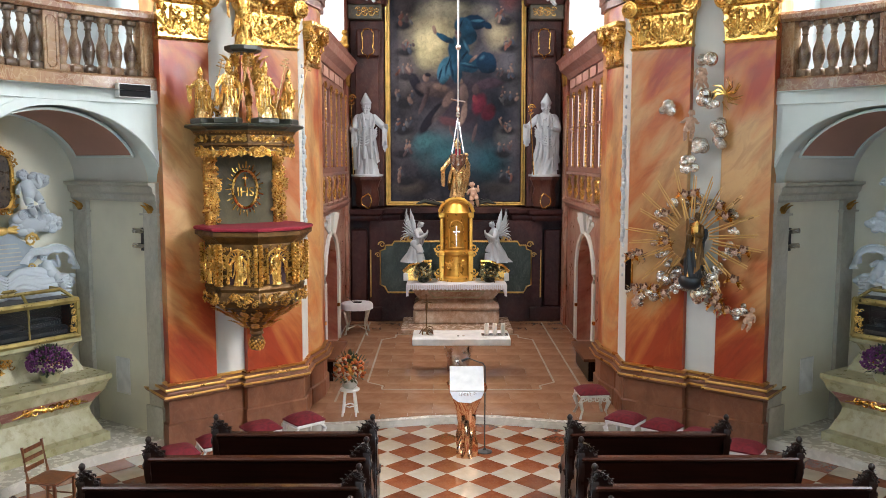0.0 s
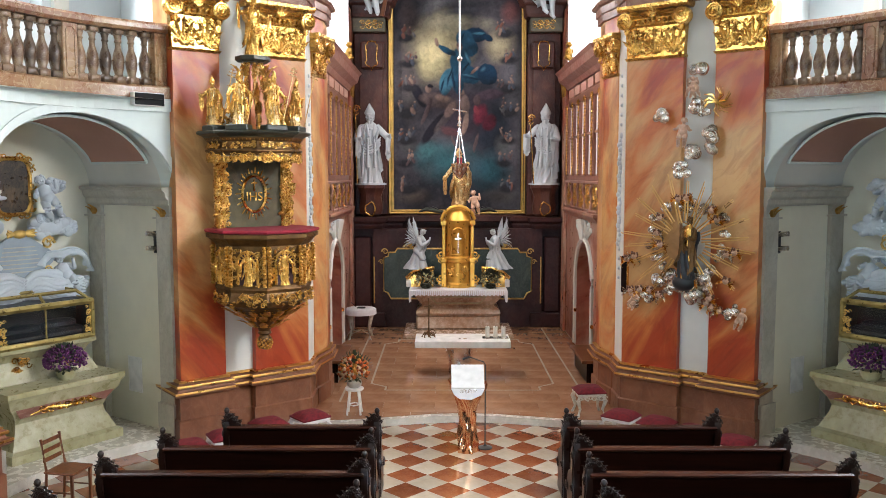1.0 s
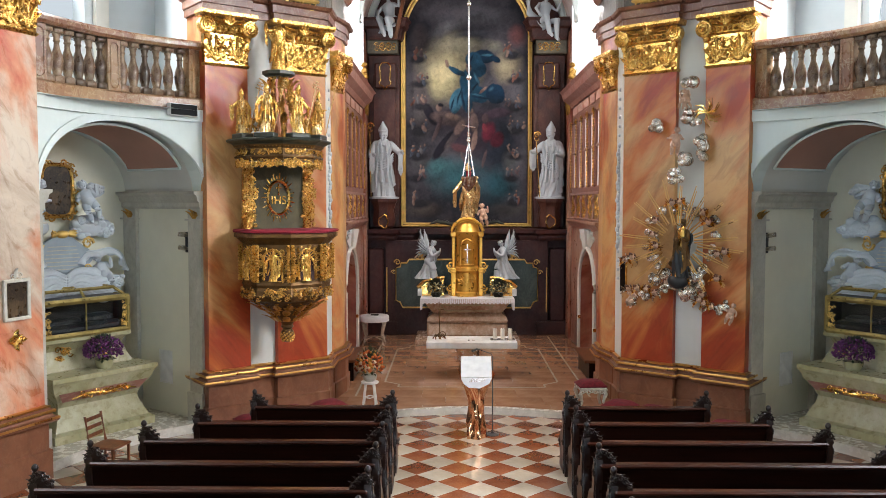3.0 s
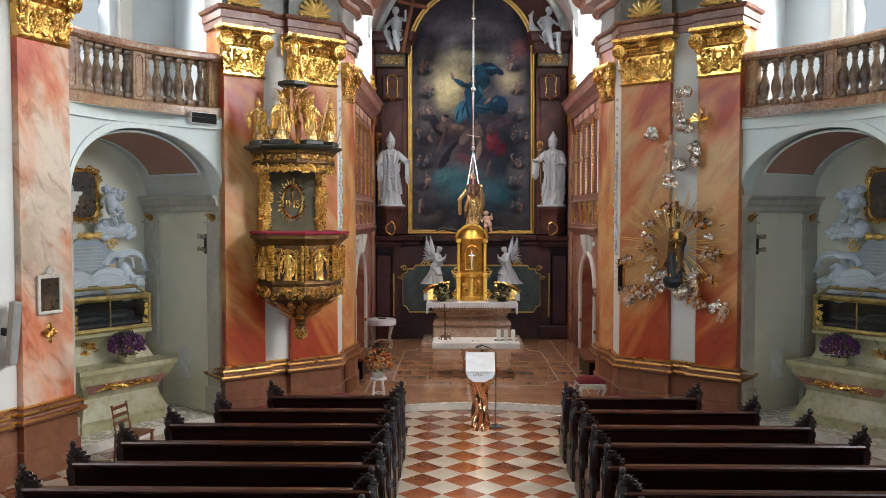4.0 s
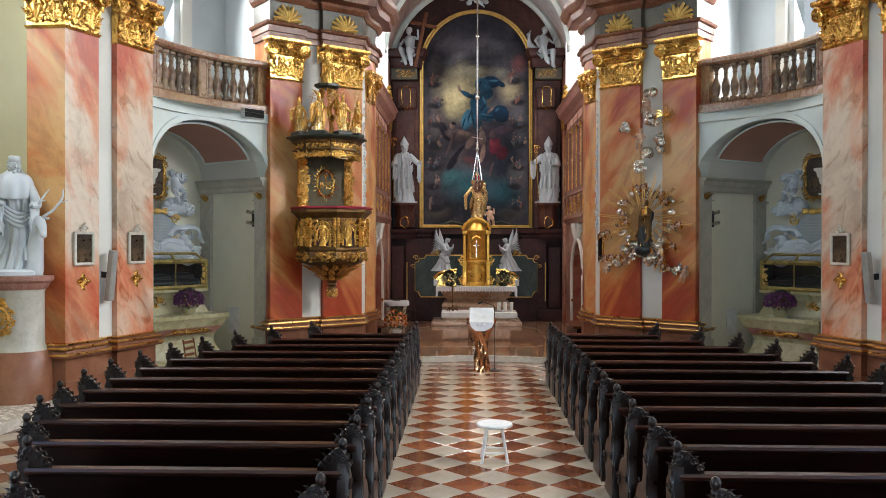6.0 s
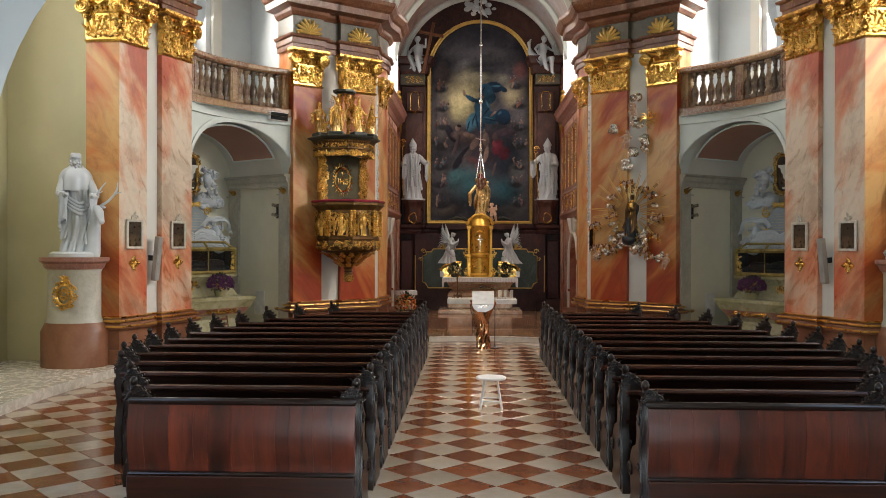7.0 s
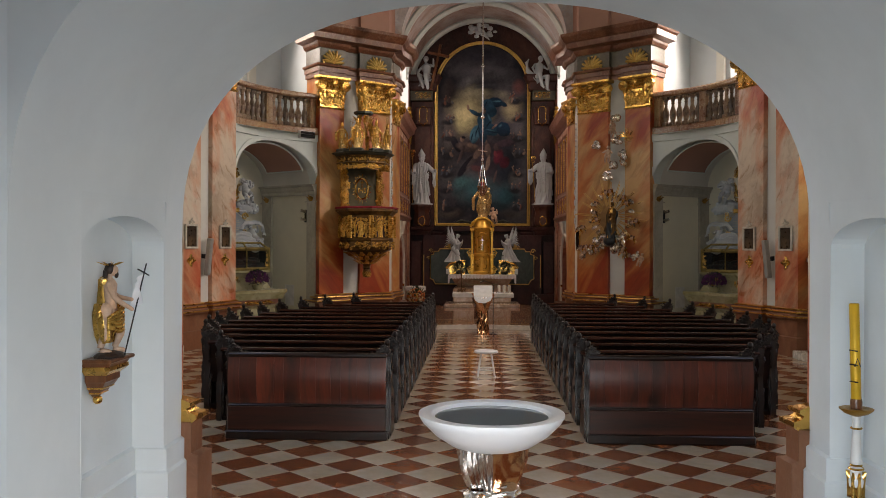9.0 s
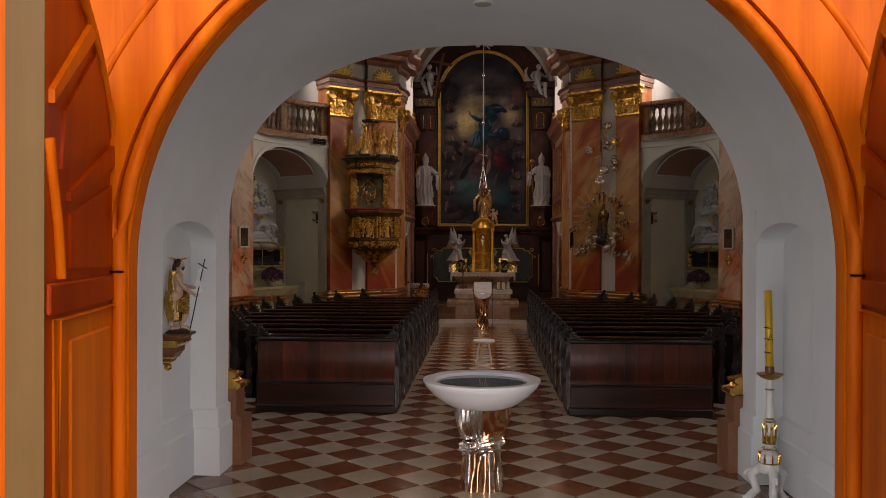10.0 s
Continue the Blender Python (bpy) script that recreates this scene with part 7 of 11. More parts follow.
# ---- chancel side walls ----
for sx in (-1, 1):
    lab = "tall mullioned oratory window with gilded beading above the chancel door"
    ora = thing("oratory_window", (sx * 2.7, 18.0, 3.2), lab, "window", "oratory windows")
    Y0, Y1 = 16.2, 20.6
    bay = Shape().box(2.72, 2.79, Y0, Y1, 4.0, 4.12, 0.01).box(2.72, 2.79, Y0, Y1, 5.75, 5.95, 0.02)
    for y in np.linspace(Y0, Y1, 6):
        bay.box(2.7, 2.79, y - 0.075, y + 0.075, 4.1, 5.8, 0.015)
    for y in (np.linspace(Y0, Y1, 11)[1::2]):
        bay.box(2.735, 2.79, y - 0.025, y + 0.025, 4.1, 5.8, 0.006)
    bay.box(2.73, 2.79, Y0, Y1, 4.98, 5.04, 0.006)
    part("frame", mirror(bay, sx), M_OFRAME, ora, "red-brown wooden frame")
    gl = Shape()
    for i in range(5):
        a = Y0 + (Y1 - Y0) * i / 5
        for j in range(2):
            for q in range(6):
                gl.box(2.765, 2.775, a + 0.09 + j * 0.36, a + 0.41 + j * 0.36, 4.14 + q * 0.27, 4.39 + q * 0.27, 0.004)
    part("panes", mirror(gl, sx), M_GLOWPANE, ora, "pale leaded panes, made to glow like daylit glass")
    top = Shape()
    for i in range(5):
        a = Y0 + (Y1 - Y0) * i / 5
        top.box(2.72, 2.76, a + 0.1, a + 0.78, 5.97, 6.18, 0.01)
    part("head_panel", mirror(top, sx), M_ROSE, ora, "rose panels under the cornice")
    bead = Shape()
    for y in np.linspace(Y0, Y1, 6):
        for k in range(22):
            bead.ball((2.692, y, 4.15 + k * 0.075), 0.032, 6, None, (1, 1, 1.2))
        curl(bead, (2.68, y, 5.74), (0, 1, 0), (0, 0, 1), 0.1, 1.2, 1, 0.2)
    part("beading", mirror(bead, sx), M_GOLD, ora, "gilded beading on the mullions", 50)
    part("sill", mirror(Shape().sweep([(2.79, Y1 + 0.05), (2.68, Y1), (2.68, Y0), (2.79, Y0 - 0.05)], [(-0.1, 3.16), (0.0, 3.16), (0.04, 3.22), (0.1, 3.28), (0.1, 3.34), (-0.1, 3.36)]), sx), M_ENTAB, ora)
    gr = Shape().box(2.66, 2.78, Y0, Y1, 3.36, 3.4, 0.01).box(2.66, 2.78, Y0, Y1, 3.94, 4.0, 0.01)
    part("parapet", mirror(gr, sx), M_ENTAB, ora)
    rel = Shape()
    rng = random.Random(70)
    for i in range(5):
        a = Y0 + (Y1 - Y0) * i / 5
        f = lambda u, v, a=a: ((2.7, a + 0.1 + 0.68 * u, 3.42 + 0.5 * v), (0, 1, 0), (0, 0, 1))
        scatter_curls(rel, f, 30, 0.04, 0.085, rng, 0.2)
        rel.box(2.71, 2.77, a + 0.08, a + 0.8, 3.4, 3.95)
    part("parapet_relief", mirror(rel, sx), M_GOLD, ora, "pierced gilded scroll panels", 50)
    for y in np.linspace(Y0, Y1, 6):
        br = Shape().tube([(2.72, y, 3.98), (2.69, y, 3.8), (2.72, y, 3.6), (2.69, y, 3.4), (2.68, y, 3.3)], [0.04, 0.05, 0.035, 0.05, 0.035], 6)
        part("bracket", mirror(br, sx), M_ENTAB, ora, "", 50)
    corn = Shape().sweep([(2.79, Y1 + 0.2), (2.7, Y1 + 0.1), (2.7, Y0 - 0.3), (2.79, Y0 - 0.4)], [(-0.1, 6.2), (0.0, 6.2), (0.06, 6.3), (0.2, 6.4), (0.24, 6.55), (0.3, 6.62), (-0.1, 6.64)])
    part("cornice", mirror(corn, sx), M_ENTAB, ora, "heavy moulded cornice")
    w = setting("window_chancel_" + side_word(sx), mirror(Shape().box(2.74, 2.775, 16.7, 20.95, 6.75, 8.9), sx), M_HIGHPANE, "bright upper chancel window")
    st = putto(0.62, 80 + sx)
    ob = part("angel_statue", st, M_OLDGOLD, None, "", 60)
    ob.matrix_basis = pose(sx * 2.62, 20.0, 6.66, 0, 0, sx * 60)
    tagged(ob, "small gilded putto standing on the oratory cornice", "statue", "angels on the oratories")
    cp = Shape().box(2.7, 2.78, 21.0, 21.5, CHANCEL_Z, 6.9, 0.02)
    cpil = part("corner_pilaster", mirror(cp, sx), M_CHWALL, bpy.data.objects["wall_chancel_" + side_word(sx)], "grey-rose corner pilaster")
    cc = Shape()
    for k in range(3):
        for z, r in ((6.62, 0.09), (6.82, 0.07), (6.35, 0.06)):
            curl(cc, (2.67, 21.05 + 0.2 * k, z), (0, 1, 0), (0, 0, 1), r, 1.4, 1 if k % 2 else -1, 0.25)
        leaf(cc, (2.68, 21.05 + 0.2 * k, 6.1), (0, 1, 0), (0, 0, 1), (-1, 0, 0), 0.2, 0.5, 0.2)
    part("gilded_capital", mirror(cc, sx), M_OLDGOLD, cpil, "dark gilded carved capital", 50)
    dd = thing("chancel_door_trim", (sx * 2.76, 17.75, CHANCEL_Z), "white and grey painted arch trim round the chancel doorway", "door trim", "chancel door trims")
    arch = [(2.765, 18.25 + 1.14 * math.cos(a), 1.75 + 0.95 * math.sin(a)) for a in np.linspace(math.pi, 0, 17)]
    tr = Shape().tube([(2.765, 17.11, 0.15)] + arch + [(2.765, 19.39, 0.15)], 0.06, 6)
    tr.tube([(2.76, 18.25, 2.7), (2.75, 18.25, 3.14)], [0.1, 0.18], 6)
    part("moulding", mirror(tr, sx), M_GREYW, dd, "", 50)
    fan = Shape()
    for k in range(7):
        a = math.pi * (0.2 + 0.6 * k / 6)
        fan.tube([(2.765, 18.25 + 0.4 * math.cos(a), 2.66 + 0.1 * math.sin(a)), (2.765, 18.25 + 1.1 * math.cos(a), 2.66 + 0.5 * math.sin(a))], [0.02, 0.06], 5)
    part("painted_fan", mirror(fan, sx), M_WHITE, dd, "", 50)
    part("gold_band", mirror(Shape().box(2.72, 2.79, 17.02, 17.2, 0.9, 0.98, 0.01).box(2.72, 2.79, 19.3, 19.5, 0.9, 0.98, 0.01), sx), M_GOLDP, dd)
    bn = thing("chancel_bench", (sx * 2.5, 16.6, CHANCEL_Z), "low dark red wooden bench along the chancel wall", "bench", "chancel benches")
    part("seat", mirror(Shape().box(2.3, 2.76, 15.5, 17.1, 0.5, 0.56, 0.015), sx), M_CHAIR, bn)
    part("front_board", mirror(Shape().box(2.4, 2.44, 15.55, 17.05, CHANCEL_Z, 0.5, 0.005), sx), M_PEW, bn)
    for y in (15.55, 17.0):
        part("leg", mirror(Shape().box(2.44, 2.74, y, y + 0.05, CHANCEL_Z, 0.5, 0.006), sx), M_PEW, bn)
    # stucco on the chancel arch reveal: beads down the edge
    be = Shape()
    for k in range(22):
        be.ball((2.61, 13.72, 2.4 + k * 0.16), 0.035, 6)
    part("bead_string", mirror(be, sx), M_STUCCO, bpy.data.objects["wall_pier_chancel_" + side_word(sx)], "white stucco beads", 60)
# painted arcs of the vault
for k, (y, c) in enumerate(((15.2, M_WHITE), (17.5, M_WHITE), (20.0, M_WHITE), (22.3, M_WHITE))):
    rb = Shape().tube([(2.78 * math.cos(a), y, 8.2 + 2.78 * math.sin(a)) for a in np.linspace(0.02, math.pi - 0.02, 33)], 0.12, 6)
    setting("trim_vault_rib_" + str(k + 1), rb, c, "white painted rib of the chancel vault", 50)


# ---- pulpit ----
FACE = math.degrees(math.atan2(0.622, 0.783))


def pier_point(s, z, o, sx=1):
    p = FRONT0 + FU * s + FN * o
    return (sx * p.x, p.y, z)


PUL = (-3.1, 12.3, 1.46)
pulpit = thing("pulpit", PUL, "richly carved gilded pulpit with a red velvet rim", "pulpit", "", FACE)


def octo_stack(prof, b=None):
    b = b or Shape()
    return b.lathe(prof, 8, None, 1, 1, math.pi / 8)


pulpit.matrix_basis = pulpit.matrix_basis @ Matrix.Diagonal((0.975, 0.975, 0.951, 1))
# body coloured dark so that gaps between the gilt carving look shaded
local(pulpit, "basket", octo_stack([(0.5, 0.72), (0.7, 0.78), (0.76, 0.86), (0.74, 0.95), (0.72, 1.0), (0.74, 1.05), (0.72, 1.1), (0.72, 1.72), (0.76, 1.76), (0.82, 1.82), (0.86, 1.84), (0.86, 1.9), (0.78, 1.92)]), M_UMBER, "dark brown octagonal body, shade of the carved gaps in its colour")
local(pulpit, "velvet_rim", octo_stack([(0.6, 1.915), (0.87, 1.915), (0.88, 1.945), (0.86, 1.965), (0.6, 1.965)]), M_RED, "crimson velvet cushion rim")
apo = math.cos(math.pi / 8)
rng = random.Random(17)
for k in range(8):
    a = k * math.pi / 4
    nx, ny = math.cos(a), math.sin(a)
    if ny > 0.5:
        continue
    ax = Vector((-ny, nx, 0))
    side = 0.72 * 2 * math.sin(math.pi / 8)
    mid = Vector((nx, ny, 0)) * 0.72 * apo
    rel = Shape()
    f = lambda u, v: (mid + ax * (side * (u - 0.5)) + Vector((0, 0, 1.12 + 0.58 * v)) + Vector((nx, ny, 0)) * 0.012, ax, (0, 0, 1))
    scatter_curls(rel, f, 84, 0.022, 0.05, rng, 0.35)
    local(pulpit, "carved_panel", rel, M_GOLD, "gilded carved scroll panel", 50)
    rel = Shape()
    f2 = lambda u, v: (mid + ax * (side * (u - 0.5)) * 1.04 + Vector((0, 0, 0.8 + 0.2 * v)) + Vector((nx, ny, 0)) * 0.045, ax, (0, 0, 1))
    scatter_curls(rel, f2, 34, 0.022, 0.05, rng, 0.3)
    local(pulpit, "carved_border", rel, M_GOLD, "gilded carved scroll border", 50)
    fr = Shape()
    o = Vector((nx, ny, 0)) * (0.72 * apo + 0.05)
    ring = [o + ax * (0.15 * math.cos(t)) + Vector((0, 0, 1.5 + 0.14 * math.sin(t))) for t in np.linspace(0, math.pi, 9)]
    fr.tube([o + ax * 0.15 + Vector((0, 0, 1.14))] + ring + [o - ax * 0.15 + Vector((0, 0, 1.14))], 0.022, 6)
    for sgn in (-1, 1):
        fr.tube([o + ax * sgn * side * 0.47 + Vector((0, 0, 1.1)), o + ax * sgn * side * 0.47 + Vector((0, 0, 1.72))], 0.03, 6)
    nb = Shape()  # dark shell-headed ground of the niche, the hollow's shade put into its colour
    arch = [o * 0.995 + ax * (0.14 * math.cos(t)) + Vector((0, 0, 1.5 + 0.13 * math.sin(t))) for t in np.linspace(0, math.pi, 11)]
    arch = [o * 0.995 + ax * 0.14 + Vector((0, 0, 1.13))] + arch + [o * 0.995 - ax * 0.14 + Vector((0, 0, 1.13))]
    back = [p - Vector((nx, ny, 0)) * 0.04 for p in arch]
    n_ = len(arch)
    nb.add(arch + back, [tuple(range(n_)), tuple(range(2 * n_ - 1, n_ - 1, -1))] + [(q, q + n_, (q + 1) % n_ + n_, (q + 1) % n_) for q in range(n_)])
    local(pulpit, "niche_ground", nb, M_BROWND, "niche ground coloured dark like a shaded hollow")
    for q in range(7):
        t = math.pi * (0.1 + 0.8 * q / 6)
        fr.tube([o + Vector((0, 0, 1.49)), o + ax * (0.13 * math.cos(t)) + Vector((0, 0, 1.5 + 0.12 * math.sin(t)))], [0.006, 0.013], 5)
    for q in range(11):
        for sgn in (-1, 1):
            fr.ball(o * 1.03 + ax * sgn * side * 0.47 + Vector((0, 0, 1.13 + 0.055 * q)), 0.03, 7, None, (1, 1, 0.8))
    local(pulpit, "niche_frame", fr, M_GOLD, "", 50)
    fg = saint(0.54, 90 + k, ((0.22, -0.14, 0.6), (-0.2, -0.15, 0.55)), "beard", 1 if k % 2 else -1, 20 * (k % 3 - 1), 0.5)
    fm = Shape().join(fg, Matrix.Translation(Vector((nx, ny, 0)) * (0.72 * apo + 0.03) + Vector((0, 0, 1.12))) @ Matrix.Rotation(a + math.pi / 2, 4, "Z"))
    local(pulpit, "relief_figure", fm, M_GOLD, "small gilded figure in a niche", 60)
cone = Shape().lathe([(0.03, 0.0), (0.09, 0.03), (0.115, 0.12), (0.1, 0.2), (0.07, 0.24), (0.11, 0.27), (0.09, 0.31), (0.16, 0.45), (0.24, 0.55), (0.36, 0.65), (0.52, 0.72), (0.62, 0.77)], 20)
local(pulpit, "cone", cone, M_UMBER, "dark brown tapering underside, shade of the leaf gaps in its colour", 40)
rel = Shape()
for ring_z, ring_r, cnt in ((0.68, 0.46, 16), (0.58, 0.3, 12), (0.46, 0.2, 9)):
    for k in range(cnt):
        a = 2 * math.pi * k / cnt
        d = Vector((math.cos(a), math.sin(a), 0))
        leaf(rel, d * ring_r + Vector((0, 0, ring_z - 0.08)), (-d.y, d.x, 0), (d.x * 0.7, d.y * 0.7, 0.6), d, 0.13, 0.2, 0.4)
        curl(rel, d * (ring_r + 0.05) + Vector((0, 0, ring_z + 0.06)), (-d.y, d.x, 0), (0, 0, 1), 0.06, 1.3, 1, 0.2)
for k in range(60):
    a, z = k * 2.4, 0.02 + 0.2 * (k / 60)
    r = 0.06 + 0.05 * math.sin(math.pi * min(1, z / 0.22))
    rel.ball((r * math.cos(a), r * math.sin(a), z), 0.024, 6)
local(pulpit, "cone_leaves", rel, M_GOLD, "gilded leaves and pine cone", 50)
# back wall and sounding board
bp = Shape().box(-0.54, 0.54, 0.3, 0.42, 1.9, 3.08, 0.02)
local(pulpit, "back_panel", bp, M_OLIVE, "dark olive panel behind the preacher")
ihs = Shape().tube([(0.2 * math.cos(t), 0.28, 2.5 + 0.29 * math.sin(t)) for t in np.linspace(0, 2 * math.pi, 25)], 0.025, 6)
for k in range(30):
    t = 2 * math.pi * k / 30
    ihs.tube([(0.23 * math.cos(t), 0.29, 2.5 + 0.33 * math.sin(t)), ((0.27 + 0.04 * (k % 2)) * math.cos(t), 0.29, 2.5 + (0.38 + 0.05 * (k % 2)) * math.sin(t))], [0.012, 0.01], 5)
ihs.box(-0.012, 0.012, 0.265, 0.285, 2.54, 2.74, 0.003).box(-0.05, 0.05, 0.265, 0.285, 2.66, 2.685, 0.003)
local(pulpit, "sunburst_medallion", ihs, M_GOLDP, "gilded oval medallion with rays", 50)
text_mesh("lettering", "IHS", 0.2, M_GOLDP, pulpit, pose(0, 0.275, 2.45, 90, 0, 0))
for sx in (-1, 1):
    w = Shape()
    scatter_curls(w, flat(sx * 0.55 - 0.11, sx * 0.55 + 0.11, 1.95, 3.05, 0.24), 95, 0.028, 0.065, random.Random(23), 0.35)
    w.box(sx * 0.55 - 0.08, sx * 0.55 + 0.08, 0.26, 0.4, 1.95, 3.05, 0.02)
    local(pulpit, "carved_wing", w, M_GOLD, "gilded scroll wing", 50)
board = thing("sounding_board", (-3.2, 12.28, 4.32), "octagonal green-black and gilded sounding board over the pulpit", "canopy", "", FACE)
board.matrix_basis = board.matrix_basis @ Matrix.Diagonal((0.87, 0.87, 0.87, 1))
local(board, "canopy", octo_stack([(0.3, 0.4), (0.84, 0.4), (0.88, 0.43), (0.96, 0.46), (0.97, 0.49), (0.94, 0.51), (0.3, 0.52)]), M_DARK, "dark green marbled top slab")
local(board, "drum", octo_stack([(0.3, 0.1), (0.78, 0.1), (0.78, 0.14), (0.82, 0.17), (0.82, 0.19), (0.78, 0.21), (0.78, 0.33), (0.82, 0.36), (0.84, 0.4), (0.3, 0.4)]), M_UMBER, "dark brown drum under the slab, shade of the fringe in its colour")
frg = Shape()
for k in range(8):
    a = k * math.pi / 4
    nx, ny = math.cos(a), math.sin(a)
    if ny > 0.5:
        continue
    ax = Vector((-ny, nx, 0))
    for (r, z0, z1, cnt, s) in ((0.79, 0.0, 0.13, 60, 0.042), (0.785, 0.22, 0.32, 36, 0.034)):
        side = r * 2 * math.sin(math.pi / 8)
        o = Vector((nx, ny, 0)) * (r * apo + 0.015)
        f = lambda u, v: (o + ax * (side * (u - 0.5)) + Vector((0, 0, z0 + (z1 - z0) * v)), ax, (0, 0, 1))
        scatter_curls(frg, f, cnt, s * 0.6, s, rng, 0.3)
        for q in range(9):
            p = o + ax * (side * ((q + 0.5) / 9 - 0.5))
            if z0 < 0.1:
                leaf(frg, p + Vector((0, 0, 0.08)), ax, (0, 0, -1), (nx, ny, 0), side / 8, 0.1 if q % 2 else 0.07, 0.1)
            else:
                frg.ball(p + Vector((0, 0, 0.375)), 0.026, 7)
local(board, "carved_fringe", frg, M_GOLD, "gilded leafy fringe", 50)
for i, (a, hh) in enumerate(((-178, 0.74), (-135, 0.8), (-90, 0.8), (-47, 0.74))):
    x, y = 0.74 * math.cos(radians(a)), 0.74 * math.sin(radians(a))
    ped = Shape().box(-0.19, 0.19, -0.13, 0.13, 0.5, 0.6, 0.02, pose(x, y, 0, 0, 0, a + 90))
    local(board, "pedestal", ped, M_DARK)
    fg, un = saint(hh, 120 + i, ((0.24, -0.14, 0.64), (-0.22, -0.16, 0.56)) if i % 2 else ((0.22, -0.16, 0.56), (-0.26, -0.12, 0.68)), "mitre", 1 if i % 2 else -1, 25 - 17 * i, 0.6, True)
    eye = Matrix.Identity(4)
    hd = Shape().ball((0, -0.018 * hh, 0.9 * hh), 0.047 * hh, 12, None, (0.87, 1.0, 1.15))
    ob = multi("gilded_statuette", [(fg, M_GOLD, eye), (un, M_PALEGOLD, eye), (hd, M_CHAIR, eye)], 50)
    ob.matrix_basis = board.matrix_basis @ pose(x, y, 0.6, 0, 0, 0.7 * (a + 112))
    tagged(ob, "small gilded and silvered church father on the sounding board", "statuette", "church fathers on the pulpit")
    stf = thing("processional_staff", (0, 0, 0), "thin gilded cross staff beside a small statue", "staff", "staffs of the church fathers")
    stf.matrix_basis = board.matrix_basis @ pose(x * 1.02 + 0.1, y * 1.02 - 0.1, 0.6, 0, 14, 0)
    local(stf, "shaft", Shape().tube([(0, 0, 0), (0, 0, 0.98)], 0.009, 5), M_PALEGOLD)
    local(stf, "cross_arms", Shape().tube([(-0.08, 0, 0.84), (0.08, 0, 0.84)], 0.01, 5).tube([(-0.06, 0, 0.9), (0.06, 0, 0.9)], 0.01, 5).tube([(-0.04, 0, 0.955), (0.04, 0, 0.955)], 0.01, 5), M_PALEGOLD)
vol = Shape()
for k in range(6):
    a = math.pi * (1.0 + k / 5)
    d = Vector((math.cos(a), math.sin(a), 0))
    pts = [d * 0.62 + Vector((0, 0, 0.52)), d * 0.55 + Vector((0, 0, 0.75)), d * 0.3 + Vector((0, 0, 1.0)), d * 0.24 + Vector((0, 0, 1.3)), d * 0.14 + Vector((0, 0, 1.5))]
    vol.tube(pts, [0.032, 0.028, 0.03, 0.024, 0.03], 7)
    for q in range(9):
        z = 0.6 + 0.1 * q
        rr = 0.58 - 0.42 * ((z - 0.52) / 1.0) ** 0.6
        curl(vol, d * rr + Vector((0, 0, z)), Vector((-d.y, d.x, 0)) * 0.6 + d * 0.8, (0, 0, 1), rng.uniform(0.05, 0.085), 1.3, rng.choice((-1, 1)), 0.2)
    curl(vol, d * 0.56 + Vector((0, 0, 0.62)), d, (0, 0, 1), 0.12, 1.4, 1, 0.24)
    curl(vol, d * 0.26 + Vector((0, 0, 1.2)), d, (0, 0, 1), 0.1, 1.4, -1, 0.24)
    for q in range(3):
        leaf(vol, pts[q + 1], (-d.y, d.x, 0), (d.x * 0.4, d.y * 0.4, 1), d, 0.12, 0.2, 0.5)
vol.v = [(x, y, 0.52 + (z - 0.52) * 1.18) for x, y, z in vol.v]
local(board, "scroll_crown", vol, M_GOLD, "gilded crown of scroll brackets", 50)
local(board, "crown_top", octo_stack([(0.24, 1.68), (0.3, 1.72), (0.3, 1.78), (0.2, 1.8)]), M_DARK)
ch = saint(0.95, 140, ((0.3, -0.14, 0.74), (-0.34, -0.12, 0.86)), "beard", 1, -15, 0.7)
ob = part("christ_statue", ch, M_GOLD, None, "", 60)
ob.matrix_basis = board.matrix_basis @ pose(0.0, -0.02, 1.8)
tagged(ob, "gilded statue with spread arms crowning the pulpit", "statue")
spk = thing("wall_speaker_box", (-4.05, 11.72, 5.12), "flat black box with a white rim under the gallery", "speaker", "", 38)
sp = chapel_point(-CH_H + 0.35, 0, -0.1)
spk.matrix_basis = pose(-sp[0], sp[1], 5.12, 0, 0, 48)
local(spk, "case", Shape().box(-0.24, 0.24, -0.06, 0.06, 0.0, 0.19, 0.01), M_WPAINT)
local(spk, "front", Shape().box(-0.228, 0.228, -0.068, -0.058, 0.012, 0.178, 0.003), M_BLACK, "matt black front")

# ---- the crescent Madonna in her sunburst ----
SB = 1.08
sun_m = Matrix.Translation(pier_point(SB + 0.05, 3.1, 0.02)) @ Matrix.Rotation(radians(-FACE), 4, "Z")
burst = thing("sunburst", (0, 0, 0), "large gilded wooden sunburst of straight rays on the pier", "sunburst")
burst.matrix_basis = sun_m
rng = random.Random(31)
for k in range(22):
    a = 2 * math.pi * (k + 0.5) / 22 + rng.uniform(-0.05, 0.05)
    if 1.36 * math.pi < a < 1.64 * math.pi:
        continue
    r0, r1 = rng.uniform(0.26, 0.36), rng.uniform(0.92, 1.12)
    ray = Shape()
    for q in (-1, 1):
        rr = r1 * (1 - 0.1 * rng.random())
        ox, oz = -math.sin(a) * q * 0.015, math.cos(a) * q * 0.015
        ray.tube([(r0 * math.cos(a) + ox * 1.5, -0.2, r0 * math.sin(a) + oz * 1.5), (rr * math.cos(a) + ox, -0.19, rr * math.sin(a) + oz)], [0.015, 0.008], 6)
    local(burst, "ray", ray, M_RAY)


